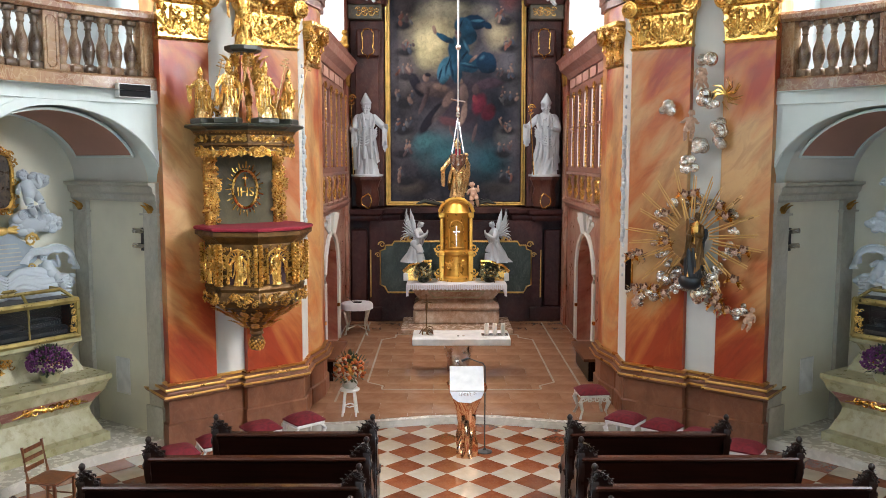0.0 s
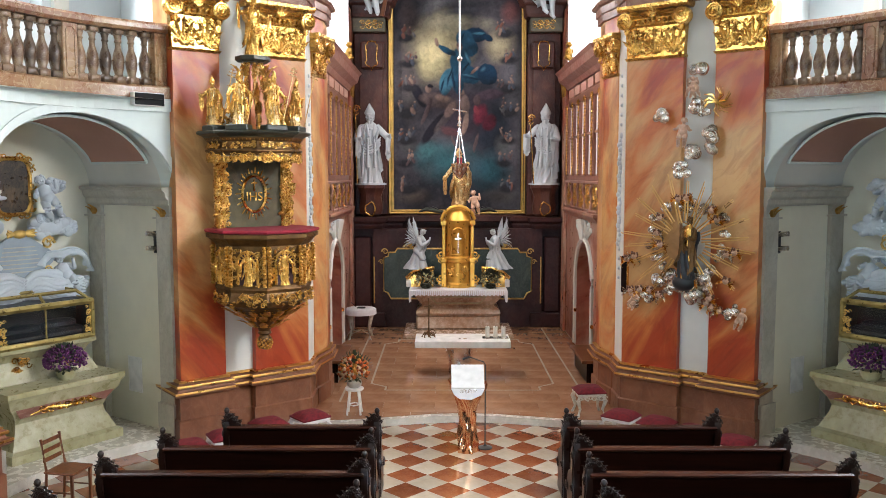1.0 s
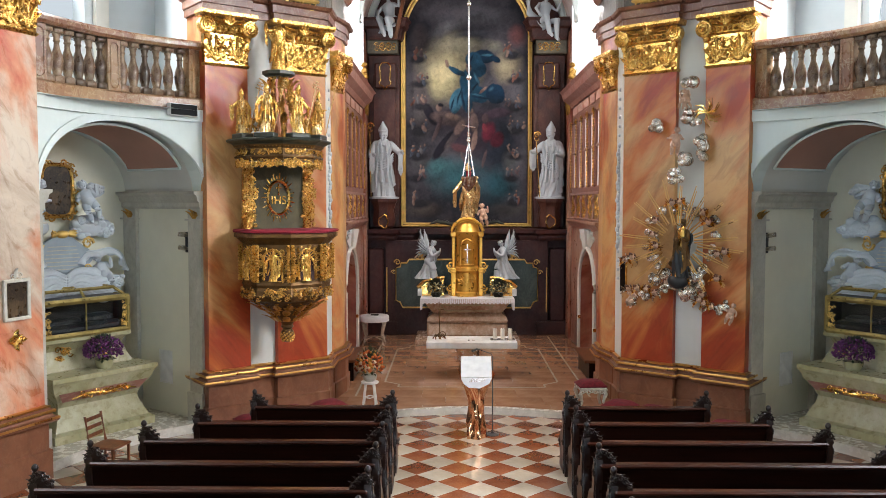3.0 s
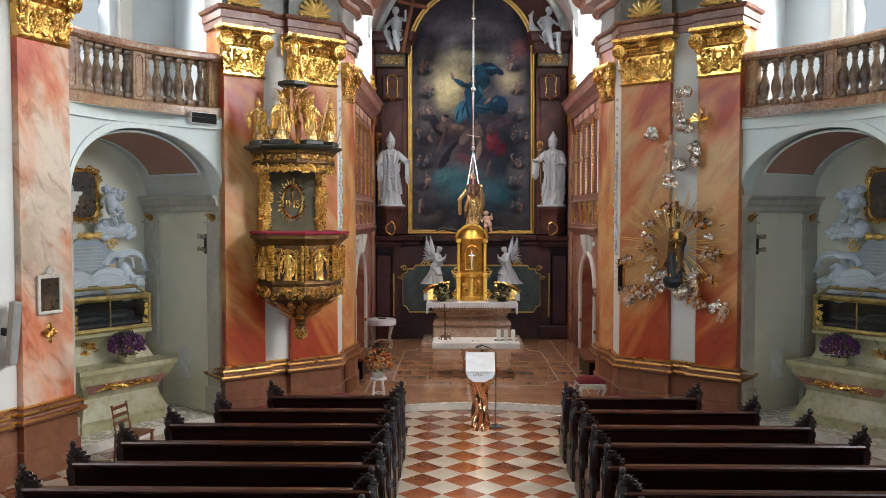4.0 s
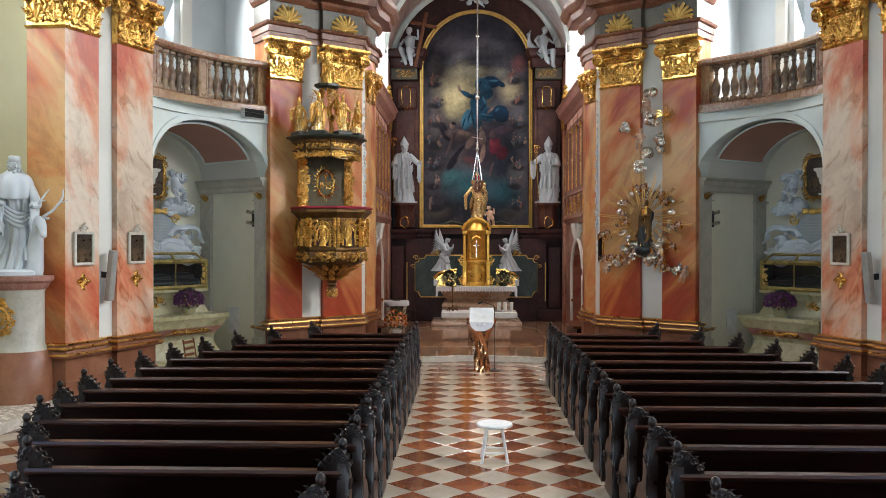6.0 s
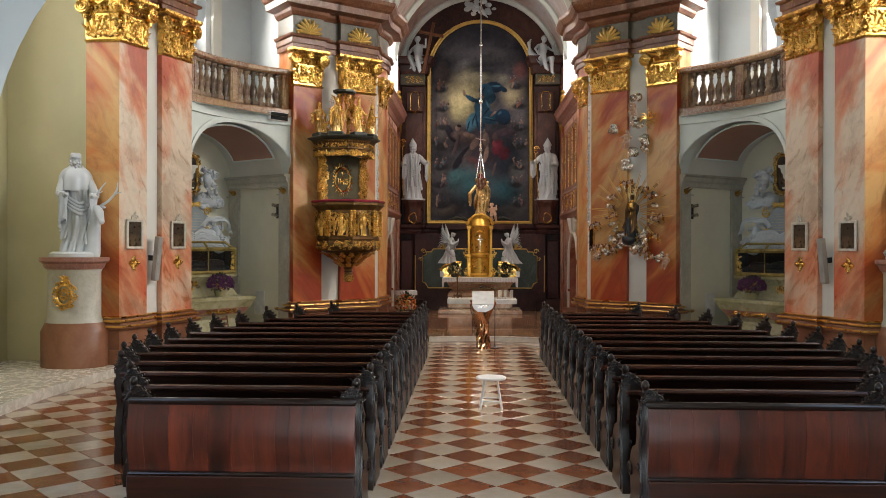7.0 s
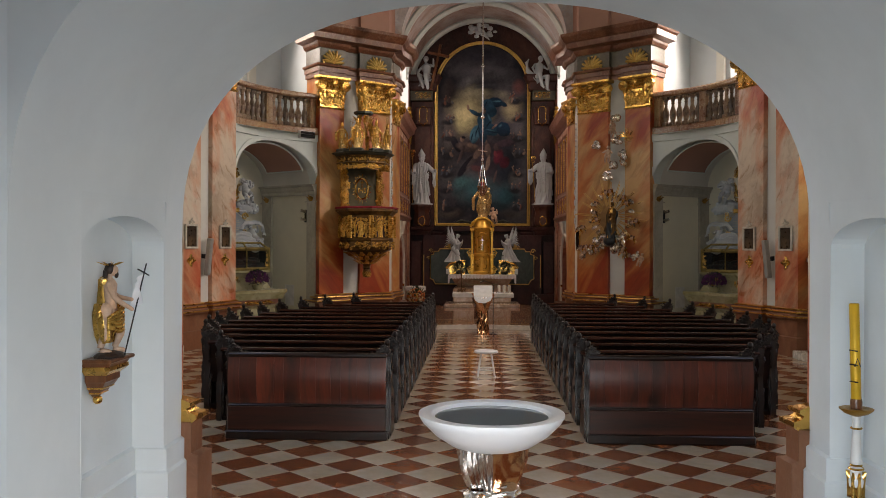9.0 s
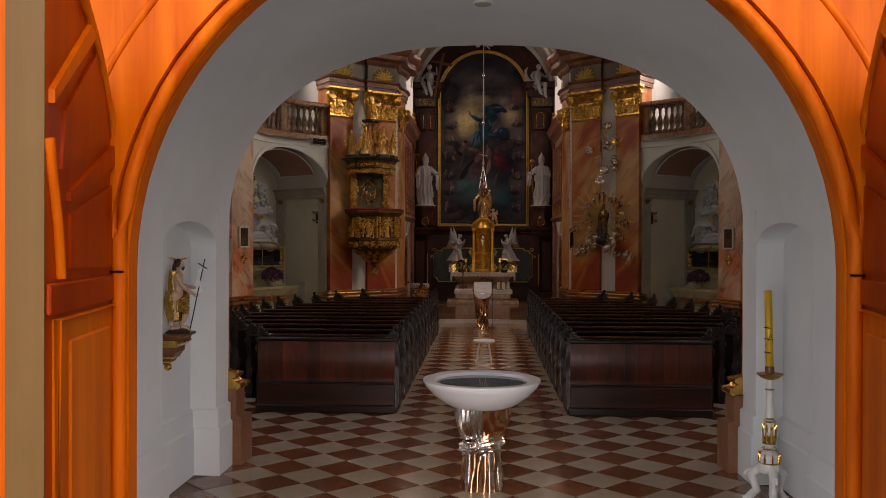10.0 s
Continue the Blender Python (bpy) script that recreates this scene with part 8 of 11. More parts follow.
def silver_cloud(spots, label, group):
    """One rolled silvered cloud of a few swirls."""
    b = Shape()
    swirls(b, spots, rng, 3)
    ob = part("silver_cloud", b, M_SILVER, None, "", 60)
    ob.matrix_basis = sun_m
    return tagged(ob, label, "carved cloud", group)


for k in range(17):
    a = math.pi * (-0.36 + 1.72 * k / 16)
    r = 0.58 + 0.04 * math.sin(3 * a)
    silver_cloud([((r * math.cos(a) * 1.02, -0.08, r * math.sin(a) * 1.04), rng.uniform(0.085, 0.115))], "rolled silvered cloud in the ring round the Madonna", "silver clouds of the ring")
for x, z, r in ((-0.5, -0.64, 0.12), (-0.62, -0.93, 0.1), (-0.78, -1.02, 0.1), (-0.26, -0.78, 0.1), (-0.1, -0.7, 0.1), (0.12, -0.68, 0.11), (0.14, -0.9, 0.13), (0.28, -0.78, 0.1), (0.36, -0.62, 0.12), (0.66, -1.05, 0.1), (0.78, -1.0, 0.09)):
    silver_cloud([((x, -0.14, z), r)], "silvered cloud of the garland under the Madonna", "silver clouds of the garland")
HEADS = [(-0.84, -0.27), (-0.96, -0.32), (-0.4, -0.06), (-0.46, 0.12), (0.42, 0.5), (0.5, 0.36), (0.66, -0.16), (0.78, -0.12), (0.66, -0.56), (-0.42, 0.36), (0.02, 0.68), (-0.12, 0.66),
         (-0.9, -0.82), (-0.74, -0.8), (-0.56, -0.8), (-0.4, -0.86), (0.36, -0.92), (0.46, -0.98), (0.56, -1.02), (0.42, -0.84), (0.1, -0.6), (-0.2, -0.66)]
for i, (x, z) in enumerate(HEADS):
    hd = Shape().ball((0, 0, 0), 0.052, 12, None, (0.88, 0.95, 1.1)).ball((0, -0.05, -0.005), 0.01, 6).ball((0.022, -0.036, -0.016), 0.02, 8).ball((-0.022, -0.036, -0.016), 0.02, 8)
    ob = thing("cherub_head", (0, 0, 0), "painted cherub head with gilded wings on the sunburst", "cherub", "cherub heads")
    ob.matrix_basis = sun_m @ pose(x, -0.2, z, 0, rng.uniform(-25, 25), rng.uniform(-35, 35))
    local(ob, "head", hd, M_SKIN, "", 60)
    hr = Shape()
    for k in range(18):
        a, q = k * 2.4, -0.01 + 0.06 * k / 18
        if math.sin(a) > -0.3 or q > 0.025:
            hr.ball((0.044 * math.cos(a), 0.008 + 0.046 * math.sin(a), q), 0.021, 6)
    local(ob, "hair", hr, M_CHAIR, "brown carved hair", 60)
    for sgn in (-1, 1):
        w = Shape()
        for q in range(5):
            w.tube([(sgn * 0.03, 0.02, -0.04), (sgn * (0.08 + 0.012 * q), 0.0, 0.0 - 0.025 * q), (sgn * (0.14 - 0.012 * q), 0.01, 0.045 - 0.05 * q)], [0.016, 0.022, 0.006], 6, None, True, 0.45)
        local(ob, "wing", w, M_GOLDP if i % 3 else M_SILVER, "gilded wing", 60)
gown, under = saint(1.0, 150, ((0.07, -0.17, 0.66), (0.0, -0.18, 0.63)), "hair", 1, -14, 0.7, True)
skirt_ = Shape().sheet(lambda u, v: ((0.122 + 0.03 * (1 - v)) * (1 + 0.14 * math.sin(14 * math.pi * u + 4 * v)) * math.cos(2 * math.pi * u) + 0.06 * (1 - v) ** 2, (0.1 + 0.025 * (1 - v)) * (1 + 0.14 * math.sin(14 * math.pi * u + 4 * v)) * math.sin(2 * math.pi * u) - 0.02, 0.45 * v), 56, 12)
tail = Shape().sheet(lambda u, v: (0.1 + 0.1 * u * (1 - 0.4 * v) + 0.03 * math.sin(9 * v), 0.02 + 0.03 * math.sin(6 * u + 5 * v), 0.72 - 0.62 * v + 0.05 * u), 8, 16)
tail.tube([(0.2 - 0.03 * math.sin(3 * v), 0.02, 0.74 - 0.6 * v) for v in np.linspace(0, 1, 12)], 0.022, 7)
face = Shape().ball((0.0, -0.03, 0.905), 0.046, 12, None, (0.85, 1, 1.15))
at0 = pose(0, 0, 0, 0, 5, 0) @ Matrix.Diagonal((0.82, 0.85, 0.97, 1))
ob = multi("madonna_statue", [(tail, M_CLOAK, at0), (skirt_, M_CLOAK, at0), (under, M_GOLDP, at0), (gown, M_UMBER, at0), (face, M_SKIN, at0)])
ob.matrix_basis = sun_m @ pose(0, -0.2, -0.56)
tagged(ob, "carved Madonna in a gilded gown and dark cloak before the sunburst", "statue")
gl = Shape().ball((0, -0.18, -0.64), 0.17, 18, None, (1.1, 0.9, 0.8))
ob = part("globe", gl, M_CLOAK, None, "", 60)
ob.matrix_basis = sun_m
tagged(ob, "dark globe under the feet of the Madonna", "globe")
hl = Shape().tube([(0.13 * math.cos(t) + 0.04, -0.16, 0.4 + 0.13 * math.sin(t)) for t in np.linspace(0, 2 * math.pi, 21)], 0.008, 5)
ob = part("halo", hl, M_GOLDP, None, "", 60)
ob.matrix_basis = sun_m
tagged(ob, "thin gilded halo ring of the Madonna", "halo")
for i, (x, z, s) in enumerate(((0.14, 2.3, 0.34), (-0.02, 2.3, 0.32), (-0.12, 1.55, 0.46), (-0.9, -1.05, 0.36), (0.82, -1.2, 0.36))):
    ob = part("putto", putto(s, 160 + i), M_SKIN, None, "", 60)
    ob.matrix_basis = sun_m @ pose(x, -0.16, z - 0.1, 0, rng.uniform(-20, 20), rng.uniform(-30, 30))
    tagged(ob, "flesh-coloured carved putto on silver clouds", "statue", "putti round the sunburst")
for spots in ([(0.12, 2.62, 0.14), (0.02, 2.4, 0.11)], [(-0.42, 2.02, 0.12), (-0.48, 1.92, 0.1)], [(0.12, 2.05, 0.15), (0.22, 1.97, 0.12)], [(0.36, 1.66, 0.11), (0.34, 1.54, 0.13), (0.32, 1.44, 0.1)], [(0.05, 1.36, 0.12), (0.12, 1.4, 0.1)], [(-0.12, 1.2, 0.1), (-0.1, 1.08, 0.11)]):
    silver_cloud([((x, -0.12, z), r) for x, z, r in spots], "rising silvered cloud above the sunburst", "rising silver clouds")
gc = Shape()
for k in range(16):
    a = rng.uniform(0, 6.28)
    gc.tube([(0.42, -0.12, 2.12), (0.42 + 0.13 * math.cos(a), -0.14, 2.12 + 0.13 * math.sin(a)), (0.42 + 0.24 * math.cos(a + 0.5), -0.12, 2.12 + 0.24 * math.sin(a + 0.5))], [0.012, 0.012, 0.005], 5)
ob = part("gilded_spray", gc, M_GOLDP, None, "", 60)
ob.matrix_basis = sun_m
tagged(ob, "gilded carved spray among the silver clouds", "carving")
bk = thing("hymn_board", pier_point(0.03, 2.5, 0.03), "narrow dark hanging board beside the sunburst", "board", "", -FACE)
local(bk, "panel", Shape().box(-0.045, 0.06, -0.04, 0.02, -0.3, 0.3, 0.01), M_PEW)
local(bk, "edge", Shape().box(0.06, 0.072, -0.045, 0.02, -0.31, 0.31, 0.004), M_GOLDP)

# ---- chapels: tomb altars and monuments ----
for sx in (-1, 1):
    word = "left" if sx < 0 else "right"
    base_m = Matrix.Translation((sx * CH_M.x, CH_M.y, 0)) @ Matrix.Rotation(-sx * math.atan2(CH_E.x, CH_E.y), 4, "Z")
    # local frame: x along the chapel front, y into the chapel
    tomb = thing("tomb_altar", (0, 0, 0), "olive and pink marble tomb altar with gilded relief in the chapel", "altar", "tomb altars")
    tomb.matrix_basis = base_m @ pose(0, 0, CHAPEL_Z)
    tomb["label"] = tomb["label"]
    lv = [(0.86, 0.66, 0.0), (0.86, 0.66, 0.12), (0.8, 0.74, 0.16), (0.7, 0.86, 0.4), (0.68, 0.88, 0.5), (0.72, 0.82, 0.62), (0.84, 0.7, 0.78), (0.86, 0.68, 0.86), (0.9, 0.62, 0.93), (0.9, 0.62, 1.0)]
    tb = Shape()
    for (h0, y0, z0), (h1, y1, z1) in zip(lv, lv[1:]):
        tb.add([(-h0, y0, z0), (h0, y0, z0), (h0, 2.08, z0), (-h0, 2.08, z0), (-h1, y1, z1), (h1, y1, z1), (h1, 2.08, z1), (-h1, 2.08, z1)], [(0, 1, 5, 4), (1, 2, 6, 5), (3, 0, 4, 7)])
    tb.add([(-0.9, 0.62, 1.0), (0.9, 0.62, 1.0), (0.9, 2.08, 1.0), (-0.9, 2.08, 1.0)], [(0, 1, 2, 3)])
    local(tomb, "body", tb, M_TOMB, "", 30)
    local(tomb, "pink_panel", Shape().add([(-0.66, 0.786, 0.6), (0.66, 0.786, 0.6), (0.76, 0.7, 0.75), (-0.76, 0.7, 0.75)], [(0, 1, 2, 3)]), M_ENTAB, "dull pink inlaid panel")
    rl = Shape()
    for k in range(7):
        x = -0.36 + 0.12 * k
        curl(rl, (x, 0.71, 0.68 + 0.02 * math.cos(k * 3)), (1, 0, 0), (0, 0.3, 1), 0.07, 1.2, 1 if k % 2 else -1, 0.2)
    rl.tube([(-0.55, 0.72, 0.64), (-0.3, 0.71, 0.7), (0, 0.7, 0.66), (0.3, 0.71, 0.7), (0.55, 0.72, 0.64)], [0.008, 0.02, 0.025, 0.02, 0.008], 6)
    local(tomb, "gilded_relief", rl, M_GOLDP, "", 50)
    tier = Shape()
    lv = [(0.8, 1.15, 1.0), (0.74, 1.2, 1.12), (0.66, 1.28, 1.3), (0.7, 1.22, 1.4), (0.78, 1.15, 1.44), (0.78, 1.15, 1.5)]
    for (h0, y0, z0), (h1, y1, z1) in zip(lv, lv[1:]):
        tier.add([(-h0, y0, z0), (h0, y0, z0), (h0, 2.08, z0), (-h0, 2.08, z0), (-h1, y1, z1), (h1, y1, z1), (h1, 2.08, z1), (-h1, 2.08, z1)], [(0, 1, 5, 4), (1, 2, 6, 5), (3, 0, 4, 7)])
    tier.add([(-0.78, 1.15, 1.5), (0.78, 1.15, 1.5), (0.78, 2.08, 1.5), (-0.78, 2.08, 1.5)], [(0, 1, 2, 3)])
    local(tomb, "upper_tier", tier, M_TOMB, "", 30)
    for x, seed in ((-0.5, 4), (0.25, 5)):
        fl = Shape()
        scatter_curls(fl, flat(x, x + 0.25, 1.12, 1.34, 1.23), 14, 0.03, 0.06, random.Random(seed))
        local(tomb, "gilded_tier_relief", fl, M_GOLDP, "", 50)
    shr = thing("glass_reliquary_shrine", (0, 0, 0), "gilded glass-sided reliquary shrine standing on the tomb altar", "shrine", "reliquary shrines")
    shr.matrix_basis = base_m @ pose(0, 0, CHAPEL_Z + 1.5)
    H, D0, D1, T = 0.74, 1.18, 1.85, 0.62
    fr = Shape()
    for x in (-H, H):
        for y in (D0, D1):
            fr.tube([(x, y, 0.03), (x, y, T - 0.06)], 0.045, 6)
    for z, hh in ((0.03, H), (T - 0.06, H)):
        fr.tube([(-hh, D0, z), (hh, D0, z), (hh, D1, z), (-hh, D1, z), (-hh, D0, z)], 0.052, 6)
    hh, d0, d1 = H - 0.15, D0 + 0.16, D1 - 0.16
    fr.tube([(-hh, d0, T + 0.1), (hh, d0, T + 0.1), (hh, d1, T + 0.1), (-hh, d1, T + 0.1), (-hh, d0, T + 0.1)], 0.03, 6)
    for x, xx in ((-H, -hh), (H, hh), (0, 0)):
        fr.tube([(x, D0, T - 0.06), (xx, d0, T + 0.1)], 0.025, 6)
    fr.tube([(0, D0, 0.03), (0, D0, T - 0.06)], 0.015, 6)
    local(shr, "gilded_frame", fr, M_OLIVEGOLD, "", 50)
    for sgn in (-1, 1):
        en = Shape()
        f = flat(sgn * 0.68 - 0.07, sgn * 0.68 + 0.07, 0.07, T - 0.1, D0 - 0.01)
        scatter_curls(en, f, 26, 0.025, 0.045, random.Random(8))
        local(shr, "corner_scroll", en, M_SHELL, "gilded corner scrollwork", 50)
    local(shr, "bed", Shape().box(-0.66, 0.66, D0 + 0.06, D1 - 0.06, 0.03, 0.2, 0.06).ball((0.3, 1.5, 0.24), 0.14, 10, None, (2.2, 1, 0.7)).ball((-0.25, 1.5, 0.22), 0.13, 10, None, (2.4, 1, 0.7)), M_CLOAK, "dark cloth inside")
    # dark planes added so that the inside of the shrine looks dim
    local(shr, "lining", Shape().box(-H + 0.02, H - 0.02, D1 - 0.04, D1 - 0.02, 0.03, T - 0.04).box(-H + 0.02, H - 0.02, D0 + 0.02, D1 - 0.02, 0.02, 0.03).box(-H + 0.01, -H + 0.02, D0 + 0.02, D1, 0.03, T - 0.04).box(H - 0.02, H - 0.01, D0 + 0.02, D1, 0.03, T - 0.04).box(-H + 0.05, H - 0.05, D0 + 0.1, D1 - 0.1, T - 0.03, T - 0.02), M_IRON, "dark planes added for a dim interior")
    gp = Shape()
    gp.add([(-H, D0 + 0.005, 0.05), (H, D0 + 0.005, 0.05), (H, D0 + 0.005, T - 0.08), (-H, D0 + 0.005, T - 0.08)], [(0, 1, 2, 3)])
    glm, _, gpr = mat("shrine_glass_" + word, 0.05)
    gpr.inputs["Transmission Weight"].default_value = 1.0
    gpr.inputs["Base Color"].default_value = (0.75, 0.78, 0.76, 1)
    go = local(shr, "front_pane", gp, glm, "clear glass")
    go.visible_shadow = False
    mon = thing("stucco_monument", (0, 0, 0), "white stucco monument with clouds, figures and an inscribed slab", "monument", "chapel monuments")
    mon.matrix_basis = base_m @ pose(0, 0, 0)
    rg = random.Random(200 + sx)
    for x, z, r in ((-0.5, 3.36, 0.26), (0.5, 3.36, 0.26), (-0.78, 3.3, 0.18), (0.78, 3.3, 0.18), (-0.92, 2.4, 0.19), (0.92, 2.4, 0.19), (-0.55, 2.34, 0.17), (0.55, 2.34, 0.17), (-0.62, 3.95, 0.16), (0.62, 3.95, 0.16)):
        cl = Shape().ball((x, 1.9, z), r, 18, None, (1.25, 0.6, 0.72))
        for q in range(16):
            a = rg.uniform(0, 6.283)
            d = rg.uniform(0.5, 1.05)
            cl.ball((x + r * 1.15 * d * math.cos(a), 1.86 - 0.3 * r * (1.1 - d), z + r * 0.62 * d * math.sin(a)), r * rg.uniform(0.2, 0.38), 10, None, (1.2, 0.8, 0.85))
        for q in range(3):
            swirl(cl, (x + rg.uniform(-0.7, 0.7) * r, 1.86 - 0.35 * r, z + rg.uniform(-0.4, 0.4) * r), r * 0.3, rg)
        local(mon, "cloud", cl, M_STUCCO, "", 70)
    for sgn in (-1, 1):
        # the long folds of a lying robe, and the toothed veil blown over the child beside it
        rb = Shape()
        for q in range(9):
            z0 = 2.18 + 0.045 * q
            limb(rb, [(sgn * 0.02, 1.74 - 0.004 * q, z0 + 0.02), (sgn * 0.22, 1.62 + 0.02 * q, z0 + 0.1 + 0.02 * math.sin(q * 2.0)), (sgn * (0.45 + 0.01 * q), 1.58 + 0.025 * q, z0 - 0.03 + 0.012 * q), (sgn * 0.72, 1.6 + 0.02 * q, z0 + 0.05 * math.cos(q * 1.3)), (sgn * 0.98, 1.7 + 0.01 * q, z0 - 0.04)], [0.03, 0.05, 0.042 + 0.014 * (q % 3), 0.05, 0.02], 9, 22)
        local(mon, "drapery", rb, M_STUCCO, "folded stucco robe", 70)

        def veil(u, v, sgn=sgn):
            a = 2.75 - 2.9 * u
            tooth = 0.35 + 0.65 * abs(math.sin(4.5 * math.pi * u)) if v > 0.75 else 1.0
            r = 0.36 - 0.13 * v * tooth
            return (sgn * (0.76 - 0.1 * (1 - u) + r * 1.25 * math.cos(a)), 1.84 - 0.1 * math.sin(2.6 * v) + 0.035 * math.sin(16 * u), 2.62 + r * 1.0 * math.sin(a) + 0.03 * math.sin(13 * u))
        vb = Shape().sheet(veil, 60, 8)
        vb.tube([veil(u, 0.0) for u in np.linspace(0, 1, 25)], 0.022, 6)
        local(mon, "veil", vb, M_STUCCO, "blown stucco veil with a toothed hem", 70)
    slab = [(0.5 * math.cos(t) * (1 + 0.1 * math.cos(4 * t)), 2.86 + 0.34 * math.sin(t) * (1 + 0.08 * math.cos(4 * t))) for t in np.linspace(0, 2 * math.pi, 28, endpoint=False)]
    local(mon, "inscribed_slab", Shape().prism(slab, 1.82, 1.9), M_SLATE, "blue-grey marble slab with unreadable lines")
    ln = Shape()
    for q in range(7):
        w = 0.3 - 0.02 * abs(q - 3)
        ln.box(-w, w, 1.812, 1.821, 2.66 + q * 0.062, 2.675 + q * 0.062)
    local(mon, "inscription_lines", ln, M_GREY, "rows of plain bars")
    for sgn in (-1, 1):
        for x, z, way in ((0.44, 3.08, sgn), (0.4, 2.6, -sgn)):
            gs = Shape()
            curl(gs, (sgn * x, 1.8, z), (1, 0, 0), (0, 0, 1), 0.11, 1.4, way, 0.2)
            curl(gs, (sgn * (x + 0.02), 1.79, z + 0.08), (1, 0, 0), (0, 0, 1), 0.06, 1.3, -way, 0.2)
            local(mon, "gilded_scroll", gs, M_SHELL, "", 60)
    gs = Shape().ball((0, 1.8, 3.24), 0.08, 12, None, (1.3, 0.8, 0.8))
    for sgn in (-1, 1):
        for q in range(3):
            leaf(gs, (sgn * 0.05, 1.79, 3.22 + 0.02 * q), (0, 0, 1), (sgn, 0, 0.5 - 0.4 * q), (0, -1, 0), 0.08, 0.2, 0.3)
    local(mon, "gilded_crest", gs, M_SHELL, "", 60)
    for i, (x, z, s, rot) in enumerate(((-0.8, 2.24, 0.7, 35), (0.8, 2.24, 0.7, -35), (-0.55, 3.44, 0.72, 25), (0.55, 3.44, 0.72, -25))):
        ob = part("stucco_putto", putto(s, 300 + i + 10 * sx), M_STUCCO, None, "", 60)
        ob.matrix_basis = base_m @ pose(x, 1.7, z, 0, (-20 if x > 0 else 20), rot)
        tagged(ob, "white stucco child figure on the chapel monument", "statue", "stucco children")
    ov = thing("chapel_picture", (0, 0, 0), "dark rounded picture in a gilded leafy frame above the monument", "picture", "chapel pictures")
    ov.matrix_basis = base_m @ pose(0, 1.95, 3.95)
    local(ov, "canvas", Shape().prism([(0.25 * math.copysign(abs(math.cos(t)) ** 0.5, math.cos(t)), 0.4 * math.copysign(abs(math.sin(t)) ** 0.5, math.sin(t))) for t in np.linspace(0, 2 * math.pi, 40, endpoint=False)], -0.02, 0.02), M_OLDPIC, "dark brown canvas")
    fo = Shape().tube([(0.27 * math.copysign(abs(math.cos(t)) ** 0.5, math.cos(t)), -0.02, 0.42 * math.copysign(abs(math.sin(t)) ** 0.5, math.sin(t))) for t in np.linspace(0, 2 * math.pi, 41)], 0.035, 6)
    for k in range(22):
        t = 2 * math.pi * k / 22
        curl(fo, (0.3 * math.copysign(abs(math.cos(t)) ** 0.5, math.cos(t)), -0.03, 0.45 * math.copysign(abs(math.sin(t)) ** 0.5, math.sin(t))), (1, 0, 0), (0, 0, 1), 0.06, 1.2, 1 if k % 2 else -1, 0.22)
    local(ov, "gilded_frame", fo, M_GOLD, "", 50)
    pot = thing("potted_chrysanthemum", (0, 0, 0), "bushy purple flowers in a pale pot on the tomb altar", "flowers", "purple flowers")
    pot.matrix_basis = base_m @ pose(-sx * 0.1, 0.88, CHAPEL_Z + 1.0)
    local(pot, "pot", Shape().lathe([(0.1, 0), (0.13, 0.04), (0.15, 0.14), (0.13, 0.15)], 14), M_TOMB, "", 40)
    lf = Shape()
    leaves(lf, 0.27, 320, random.Random(11), 0.07, 0.75, 0.28)
    local(pot, "leaves", lf, plain("dark_leaves_" + word, (0.02, 0.035, 0.012), 0.6))
    bl = Shape()
    pot_plant(bl, 0.3, 420, random.Random(12), 0.02, 0.72)
    o = local(pot, "blossoms", bl, plain("purple_petals_" + word, (0.14, 0.022, 0.13), 0.7, 0, 0.5, 30), "", 60)
    o.location = (0, 0, 0.28)
    # wall fittings
    hat = thing("wall_hatch", (0, 0, 0), "small white metal hatch low on the chapel wall", "hatch", "wall hatches")
    hat.matrix_basis = base_m @ pose(-sx * (CH_H + 0.036), 1.05, 0.95, 0, 0, 0 if sx > 0 else 180)
    local(hat, "door", Shape().box(-0.005, 0.012, -0.16, 0.16, -0.27, 0.27, 0.004), M_WPAINT)
    local(hat, "rim", Shape().tube([(0.012, -0.17, -0.28), (0.012, 0.17, -0.28), (0.012, 0.17, 0.28), (0.012, -0.17, 0.28), (0.012, -0.17, -0.28)], 0.008, 5), M_WPAINT)
    sl = thing("wall_spotlights", (0, 0, 0), "pair of small silver spotlights on a black wall bracket", "spotlight", "wall spotlights")
    sl.matrix_basis = base_m @ pose(-sx * (CH_H + 0.015), 0.42, 3.1, 0, 0, 0 if sx > 0 else 180)
    local(sl, "bracket", Shape().box(-0.02, 0.02, -0.03, 0.03, -0.17, 0.17, 0.004), M_IRON)
    for z in (-0.1, 0.12):
        local(sl, "spot", Shape().tube([(0.02, 0, z), (0.16, 0, z + 0.02)], 0.04, 10), M_SILVER, "silver spot housing", 40)
    io = Shape()
    for e in (0.18, 1.93):
        for q in (-1, 0, 1):
            leaf(io, (-(CH_H - 0.035), e, 3.49), (0, 1, 0), (0.1, q * 0.6, 0.8), (1, 0, 0), 0.1, 0.18, 0.4)
            leaf(io, (CH_H - 0.035, e, 3.49), (0, 1, 0), (-0.1, q * 0.6, 0.8), (-1, 0, 0), 0.1, 0.18, 0.4)
    ob = part("impost_leaves", io, M_OLDGOLD, None, "", 50)
    ob.matrix_basis = base_m
    tagged(ob, "small gilded leaf ornaments under the chapel impost", "ornament", "impost ornaments")


# ---- things on the nave piers ----
def mid_point(s, z, o, sx=1):
    p = MID0 + MU * s + MN * o
    return (sx * p.x, p.y, z)


